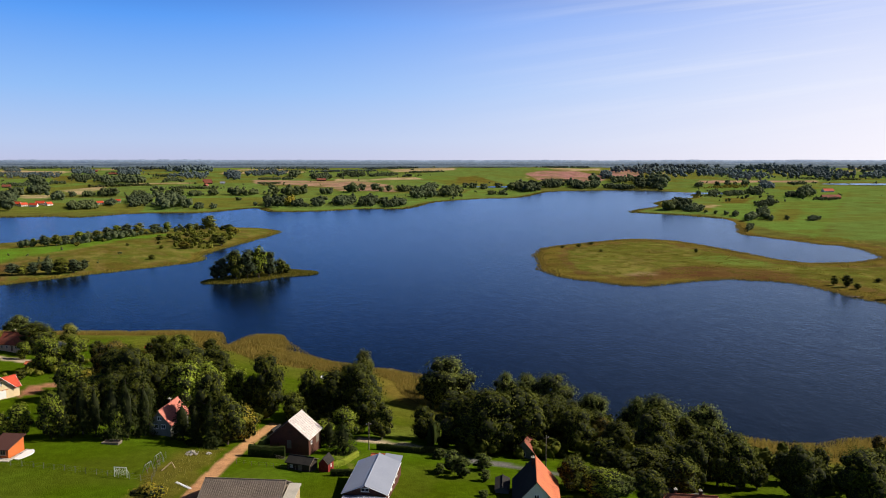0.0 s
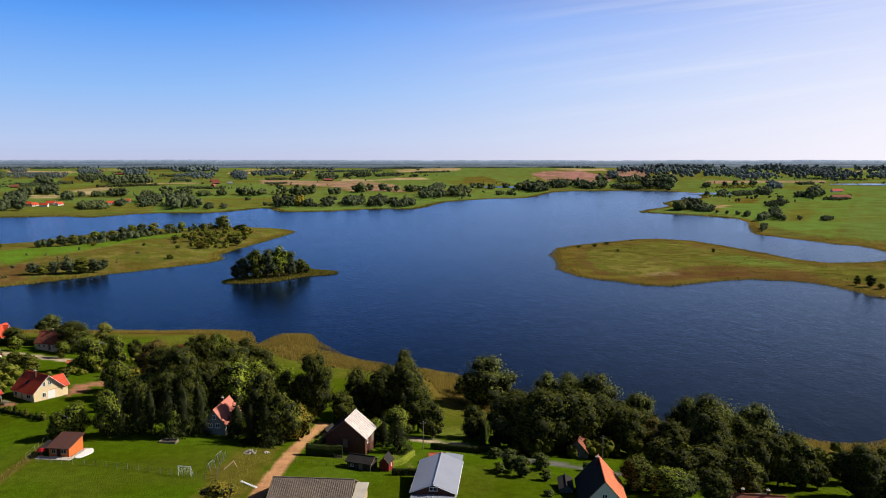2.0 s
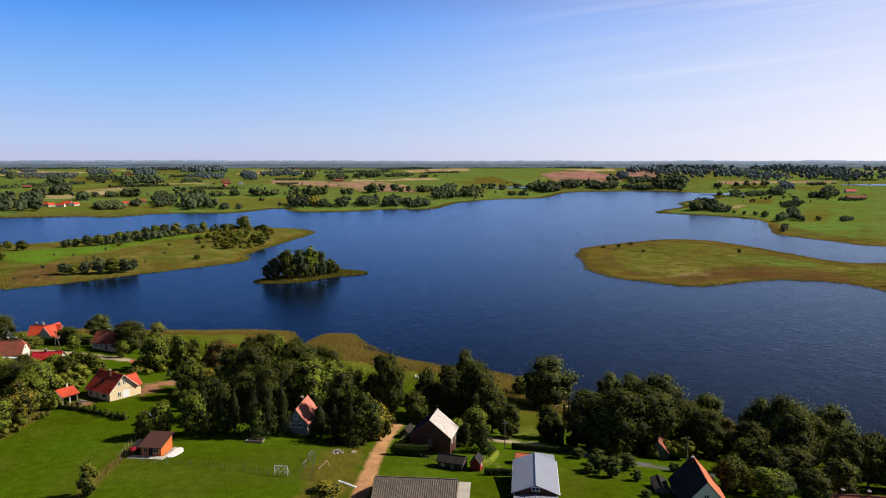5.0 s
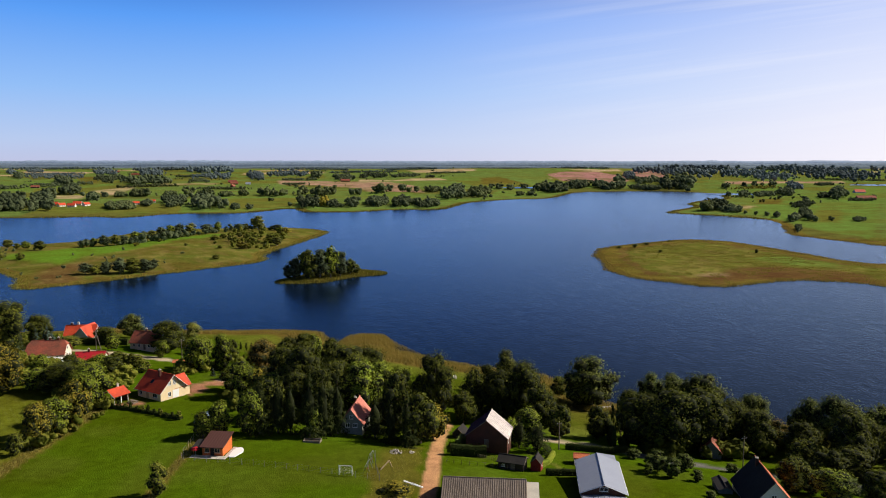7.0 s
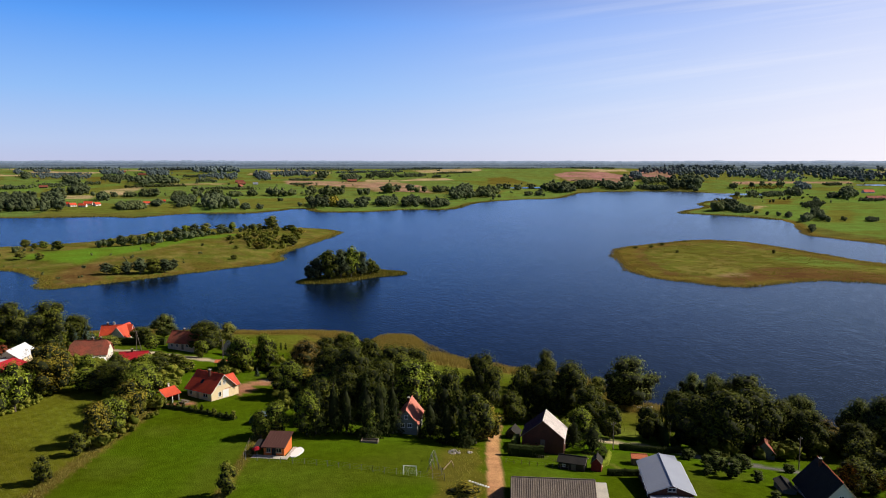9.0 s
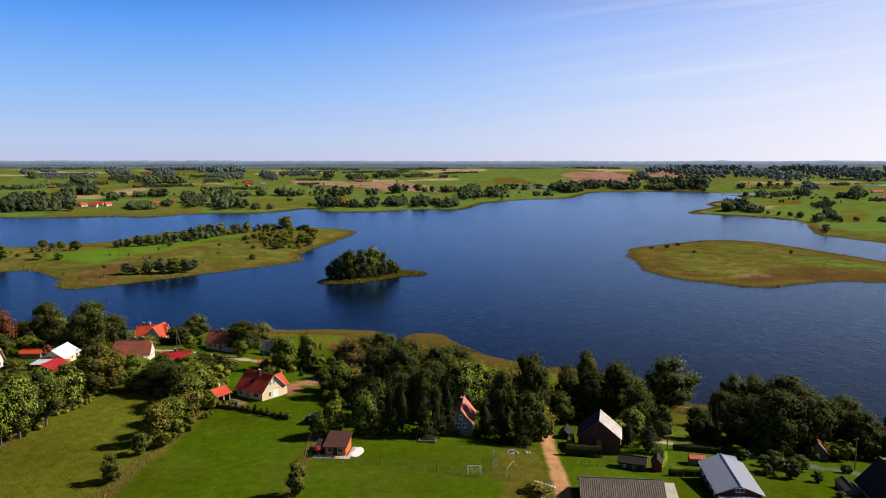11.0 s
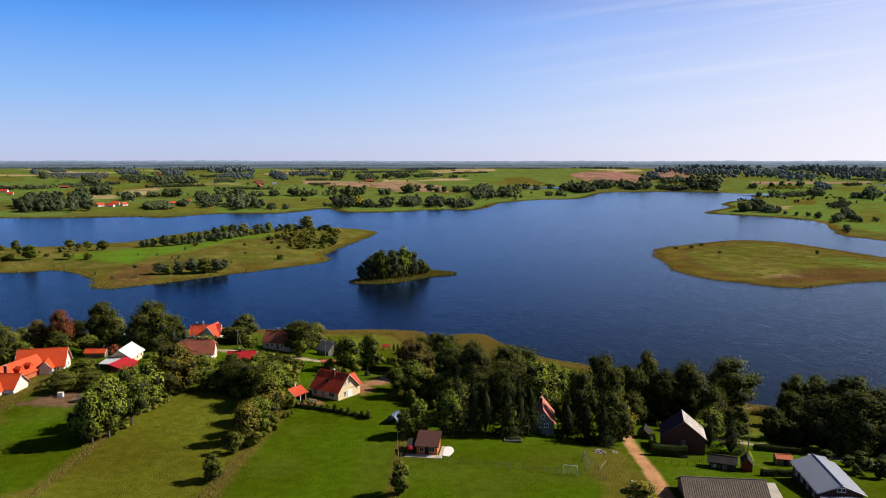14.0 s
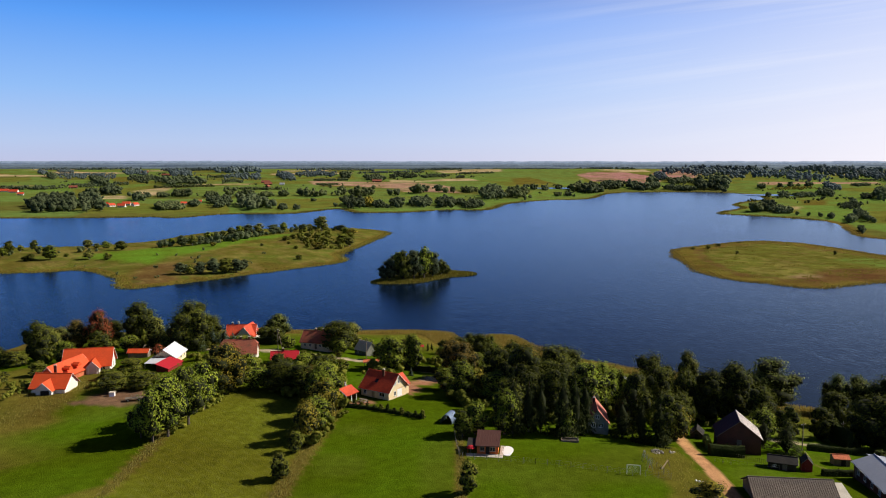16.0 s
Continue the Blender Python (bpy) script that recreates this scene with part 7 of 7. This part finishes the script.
def pole(x, y, h, arm=True, brace=False):
    t = thing("utility_pole", pose(x, y, height(x, y), 0, 0, 20), "grey wooden utility pole with insulators", "utility pole")
    bm = bmesh.new()
    rod(bm, (0, 0, -0.5), (0, 0, h), 0.15, 0.1, 8)
    part("shaft", bm, OLD_WOOD, t)
    if brace:
        bm = bmesh.new()
        rod(bm, (1.9, 0, -0.5), (0.1, 0, h * 0.95), 0.13, 0.1, 8)
        part("brace", bm, OLD_WOOD, t)
    if arm:
        bm = bmesh.new()
        box(bm, -0.7, 0.7, -0.06, 0.06, h - 0.5, h - 0.36)
        part("crossarm", bm, OLD_WOOD, t)
        for k in (-0.6, 0.0, 0.6):
            bm = bmesh.new()
            rod(bm, (k, 0, h - 0.36 if k else h - 0.02), (k, 0, h - 0.16 if k else h + 0.16), 0.05, 0.03)
            part("insulator", bm, WHITE_PAINT, t)


for x, y, h, brace in ((-33.2, 182.2, 7.0, False), (-13.7, 201.5, 5.2, False), (-181.2, 258.5, 8.4, True), (-143.0, 243.0, 8.0, False), (-149.5, 252.0, 8.0, False), (9.5, 176.0, 8.0, False), (50.4, 168.0, 6.0, False)):
    pole(x, y, h, True, brace)


def rowboat(x, y, turn, label, z=None):
    t = thing("rowboat", pose(x, y, (max(height(x, y), 0) if z is None else z) + 0.05, 0, 0, turn), label, "boat")
    bm = bmesh.new()
    rings = []
    for f in np.linspace(-1, 1, 9):
        w = 0.62 * math.sqrt(max(1 - abs(f) ** 2.6, 0.02))
        lift = 0.18 * f * f
        rings.append([bm.verts.new((f * 1.9, u * w, lift + v)) for u, v in ((-1, 0.5), (-0.75, 0.12), (0, 0.0), (0.75, 0.12), (1, 0.5), (0.9, 0.5), (0.65, 0.17), (0, 0.06), (-0.65, 0.17), (-0.9, 0.5))])
    for r0, r1 in zip(rings, rings[1:]):
        for k in range(10):
            bm.faces.new((r0[k], r1[k], r1[(k + 1) % 10], r0[(k + 1) % 10]))
    bm.faces.new(rings[0])
    bm.faces.new(rings[-1][::-1])
    bmesh.ops.recalc_face_normals(bm, faces=bm.faces)
    part("hull", bm, WHITE_PAINT, t)
    for xx in (-0.7, 0.6):
        bm = bmesh.new()
        box(bm, xx - 0.12, xx + 0.12, -0.52, 0.52, 0.36, 0.4)
        part("thwart", bm, TAN_WOOD, t)


rowboat(-6.1, 253.4, 20, "white rowing boat drawn up by the willow")
rowboat(-57.8, 270.0, 100, "white rowing boat lying in the grass")
rowboat(-9.6, 252.2, 160, "pale rowing boat drawn up by the willow")


def jetty(x, y, turn, length, label):
    t = thing("jetty", pose(x, y, 0.0, 0, 0, turn), label, "jetty")
    for k in range(int(length / 0.3)):
        bm = bmesh.new()
        box(bm, k * 0.3, k * 0.3 + 0.27, -0.8, 0.8, 0.55, 0.61)
        part("plank", bm, OLD_WOOD, t)
    for px in np.arange(0.4, length, 1.8):
        for py in (-0.7, 0.7):
            bm = bmesh.new()
            rod(bm, (px, py, -3.0), (px, py, 0.9), 0.08)
            part("pile", bm, OLD_WOOD, t)


jetty(-36.5, 297, 75, 7.0, "grey wooden jetty in the reeds")
jetty(247, 466, 165, 9.0, "weathered wooden jetty off the eastern shore")


def fire_ring():
    x, y = -126.6, 228.8
    t = thing("fire_ring", pose(x, y, height(x, y)), "round fire place ringed with field stones", "fire place")
    rng = random.Random(4)
    for k in range(14):
        a = k * 2 * math.pi / 14
        bm = bmesh.new()
        bmesh.ops.create_icosphere(bm, subdivisions=1, radius=0.3)
        for v in bm.verts:
            v.co *= rng.uniform(0.75, 1.15)
        bm.transform(Matrix.Translation((1.5 * math.cos(a), 1.5 * math.sin(a), 0.08)))
        part("stone", bm, STONE, t)
    for a in (0.4, 2.4, 4.4):
        b = thing("bench", pose(x + 2.9 * math.cos(a), y + 2.9 * math.sin(a), height(x + 2.9 * math.cos(a), y + 2.9 * math.sin(a)), 0, 0, math.degrees(a) + 90), "plain wooden bench by the fire place", "bench", "benches round the fire place")
        bm = bmesh.new()
        box(bm, -0.9, 0.9, -0.2, 0.2, 0.4, 0.48, 0.02)
        part("seat", bm, OLD_WOOD, b)
        for px in (-0.7, 0.7):
            bm = bmesh.new()
            rod(bm, (px, 0, -0.1), (px, 0, 0.4), 0.12, sides=8)
            part("leg", bm, OLD_WOOD, b)


fire_ring()


def tank():
    x, y = -120.3, 183.0
    t = thing("tank", pose(x, y, height(x, y), 0, 0, 70), "blue-grey arched metal shelter under trees", "shelter")
    bm = bmesh.new()
    n = 14
    for xx0, xx1 in ((-2.0, 2.0),):
        outer = [(1.5 * math.cos(a), 2.3 * math.sin(a)) for a in np.linspace(0, math.pi, n)]
        inner = [(1.42 * math.cos(a), 2.22 * math.sin(a)) for a in np.linspace(math.pi, 0, n)]
        prism(bm, outer + inner, xx0, xx1)
    part("shell", bm, BLUE_STEEL, t)
    bm = bmesh.new()
    box(bm, 1.85, 1.95, -1.3, 1.3, -0.2, 1.6)
    part("end_wall", bm, DARK, t)


tank()


def polytunnel():
    x, y = -187.6, 240.6
    t = thing("polytunnel", pose(x, y, height(x, y), 0, 0, 4), "white foil polytunnel in a garden", "polytunnel")
    bm = bmesh.new()
    outer = [(1.1 * math.cos(a), 1.7 * math.sin(a)) for a in np.linspace(0, math.pi, 12)]
    prism(bm, outer + [(-1.1, -0.2), (1.1, -0.2)], -3.4, 3.4)
    part("cover", bm, WHITE_PAINT, t)
    for xx in np.linspace(-3.4, 3.4, 6):
        bm = bmesh.new()
        for p, q in zip(outer, outer[1:]):
            rod(bm, (xx, p[0] * 1.01, p[1] * 1.01), (xx, q[0] * 1.01, q[1] * 1.01), 0.03, sides=4)
        part("hoop", bm, METAL, t)


polytunnel()


def trailer():
    x, y = -205.4, 196.4
    t = thing("trailer", pose(x, y, height(x, y), 0, 0, 20), "old farm trailer loaded with sticks", "trailer")
    bm = bmesh.new()
    box(bm, -2.2, 2.2, -0.9, 0.9, 0.7, 0.85, 0.03)
    part("bed", bm, OLD_WOOD, t)
    for px in (-1.4, 1.4):
        for py in (-0.95, 0.95):
            bm = bmesh.new()
            rod(bm, (px, py - 0.1, 0.4), (px, py + 0.1, 0.4), 0.4, sides=14)
            w = part("wheel", bm, DARK, t)
            bm = bmesh.new()
            rod(bm, (px, py - 0.12, 0.4), (px, py + 0.12, 0.4), 0.2, sides=10)
            part("rim", bm, METAL, w)
    rng = random.Random(9)
    for k in range(26):
        bm = bmesh.new()
        a = Vector((rng.uniform(-1.2, 1.8), rng.uniform(-0.7, 0.7), 0.95 + rng.uniform(0, 0.7)))
        rod(bm, a, a + Vector((rng.uniform(-1.2, 1.2), rng.uniform(-0.5, 0.5), rng.uniform(-0.08, 0.25))), 0.05, 0.03, 5)
        part("stick", bm, OLD_WOOD, t)
    b = thing("crate", pose(-213.2, 200.6, height(-213.2, 200.6), 0, 0, 10), "white plastic crate on bare soil", "crate")
    bm = bmesh.new()
    box(bm, -0.7, 0.7, -0.6, 0.6, -0.05, 1.1, 0.05)
    part("body", bm, WHITE_PAINT, b)
    bm = bmesh.new()
    box(bm, -0.75, 0.75, -0.65, 0.65, 1.1, 1.18)
    part("lid", bm, PINK_WALL, b)


trailer()


def heap(x, y, r, h, mat, name, label, n=40, seed=3):
    t = thing(name, pose(x, y, height(x, y)), label, "heap")
    rng = random.Random(seed)
    for k in range(n):
        a, q = rng.uniform(0, 6.28), math.sqrt(rng.random())
        bm = bmesh.new()
        bmesh.ops.create_icosphere(bm, subdivisions=1, radius=rng.uniform(0.15, 0.34))
        for v in bm.verts:
            v.co *= rng.uniform(0.7, 1.2)
        bm.transform(Matrix.Translation((r * q * math.cos(a), r * q * math.sin(a), h * (1 - q) * rng.random() + 0.08)))
        part("stone", bm, mat, t)


heap(-72.2, 168.8, 1.5, 0.7, STONE, "stone_heap", "heap of pale field stones beside the lane")
heap(-68.6, 169.6, 0.6, 0.3, CONCRETE, "stone_heap", "small heap of pale rubble", 10, 5)
for k in range(8):
    f = k / 7
    x, y = -69.2 + 3.6 * f, 149.6 - 3.0 * f
    st = thing("kerb_stone", pose(x, y, height(x, y), 0, 0, 40), "white painted stone at the lane's edge", "stone", "white stones along the lane")
    bm = bmesh.new()
    box(bm, -0.28, 0.28, -0.16, 0.16, -0.1, 0.22, 0.05)
    part("block", bm, WHITE_PAINT, st)


def play_frame(x, y, turn, h, label):
    t = thing("play_frame", pose(x, y, height(x, y), 0, 0, turn), label, "play frame")
    for px in (-1.1, 1.1):
        for py in (-0.7, 0.7):
            bm = bmesh.new()
            rod(bm, (px, py, -0.2), (px, py * 0.1, h), 0.05)
            part("leg", bm, METAL, t)
    bm = bmesh.new()
    rod(bm, (-1.2, 0, h), (1.2, 0, h), 0.05)
    part("beam", bm, METAL, t)
    for px in (-0.5, 0.5):
        bm = bmesh.new()
        rod(bm, (px - 0.2, 0, 0.5), (px - 0.2, 0, h), 0.012, sides=3)
        rod(bm, (px + 0.2, 0, 0.5), (px + 0.2, 0, h), 0.012, sides=3)
        part("chain", bm, METAL, t)
        bm = bmesh.new()
        box(bm, px - 0.25, px + 0.25, -0.1, 0.1, 0.45, 0.5)
        part("seat", bm, RED_WOOD, t)


play_frame(-77.0, 161.0, 80, 2.0, "grey steel swing frame on a lawn")
play_frame(-77.2, 155.6, 80, 1.8, "low grey steel climbing frame on a lawn")
lad = thing("slide", pose(-74.6, 156.0, height(-74.6, 156.0), 0, 0, -50), "pale timber children's slide on the lawn", "slide")
bm = bmesh.new()
rod(bm, (0, 0, 0), (0, 2.2, 1.4), 0.16, sides=4)
part("chute", bm, TAN_WOOD, lad)
bm = bmesh.new()
rod(bm, (0, 2.9, -0.1), (0, 2.2, 1.45), 0.12, sides=4)
part("ladder", bm, TAN_WOOD, lad)
bed = thing("raised_bed", pose(-91.8, 172.2, height(-91.8, 172.2), 0, 0, -4), "low timber bed of dark soil at the lawn's edge", "garden bed")
for a0, a1, b0, b1 in ((-2.0, 2.0, -1.0, -0.85), (-2.0, 2.0, 0.85, 1.0), (-2.0, -1.85, -0.85, 0.85), (1.85, 2.0, -0.85, 0.85)):
    bm = bmesh.new()
    box(bm, a0, a1, b0, b1, -0.2, 0.5, 0.02)
    part("board", bm, OLD_WOOD, bed)
bm = bmesh.new()
box(bm, -1.84, 1.84, -0.84, 0.84, -0.2, 0.2)
part("sand", bm, DARK_WOOD, bed, "dark soil filling")
garden_table = thing("garden_table", pose(-143.6, 197.4, height(-143.6, 197.4), 0, 0, -25), "brown wooden garden table with benches", "table")
bm = bmesh.new()
box(bm, -1.1, 1.1, -0.45, 0.45, 0.7, 0.76)
part("tabletop", bm, OLD_WOOD, garden_table)
for py in (-0.8, 0.8):
    bm = bmesh.new()
    box(bm, -1.1, 1.1, py - 0.16, py + 0.16, 0.4, 0.45)
    part("bench", bm, OLD_WOOD, garden_table)
for px in (-0.8, 0.8):
    bm = bmesh.new()
    box(bm, px - 0.06, px + 0.06, -0.9, 0.9, -0.1, 0.4)
    box(bm, px - 0.06, px + 0.06, -0.1, 0.1, 0.4, 0.7)
    part("leg", bm, OLD_WOOD, garden_table)
lean = simple_house("shed", -29.8, 170.4, -8.0, 3.4, 3.0, 1.9, 0.5, OLD_WOOD, CLAY_TILE, "small open shed with orange sheet roof", "shed", over=0.15, doors=(("y-", 0.3, 1.0, 1.6, DARK),))

simple_house("hut", -57.2, 188.2, 70.0, 3.6, 3.0, 1.6, 1.3, DARK_WOOD, TAR_AND_SHADE, "small dark wooden hut with tarred roof", "hut", over=0.25, doors=(("x-", 0.0, 0.9, 1.5, DARK),))
fence([(-54.5, 170.6), (-49.7, 167.9), (-46.5, 166.2)], 0.45, 0.9, "low dark picket fence in a garden", OLD_WOOD, 2)

# ================= farmsteads beyond the lake =================
FARMS = ((-756, 1356, 10, 14, "red"), (-738, 1346, 60, 12, "red"), (-716, 1338, 5, 13, "red"), (-722, 1372, 15, 14, "red"), (-702, 1362, 70, 12, "red"), (-647, 1400, 5, 12, "red"),
         (-630, 1404, 40, 11, "red"), (-770, 1372, 5, 12, "red"), (-1100, 1690, 20, 13, "red"), (-1205, 1843, 5, 20, "red"),
         (-702, 2320, 10, 22, "old"), (-672, 2195, 80, 16, "old"), (-735, 2420, 5, 26, "old"), (-661, 2324, 20, 14, "white"),
         (-395, 2536, 5, 30, "old"), (-1353, 3200, 0, 36, "old"), (-1300, 1960, 15, 24, "red"), (-1240, 2200, 10, 22, "old"), (940, 1872, 5, 26, "red"), (-619, 1456, 20, 10, "red"), (781, 1549, 8, 40, "old"), (-1592, 3557, 10, 34, "old"))
for x, y, turn, L, how in FARMS:
    W = min(L * 0.6, 12)
    simple_house("farmhouse", x, y, turn, L, W, 3.4, W * 0.42, WHITE if how != "old" else BRICK, {"red": RED_TILE, "old": OLD_TILE, "white": TIN}[how],
                 {"red": "far white farmhouse with bright red roof", "old": "far brick farm building with brown-red roof", "white": "far farm building with pale roof"}[how],
                 "farmhouse", over=0.6, wins=(("y-", -L * 0.25, 1.0, 1.4, 1.3), ("y-", L * 0.25, 1.0, 1.4, 1.3)), doors=(("y-", 0.0, 1.2, 2.2, OLD_WOOD),), group="farmsteads beyond the lake")
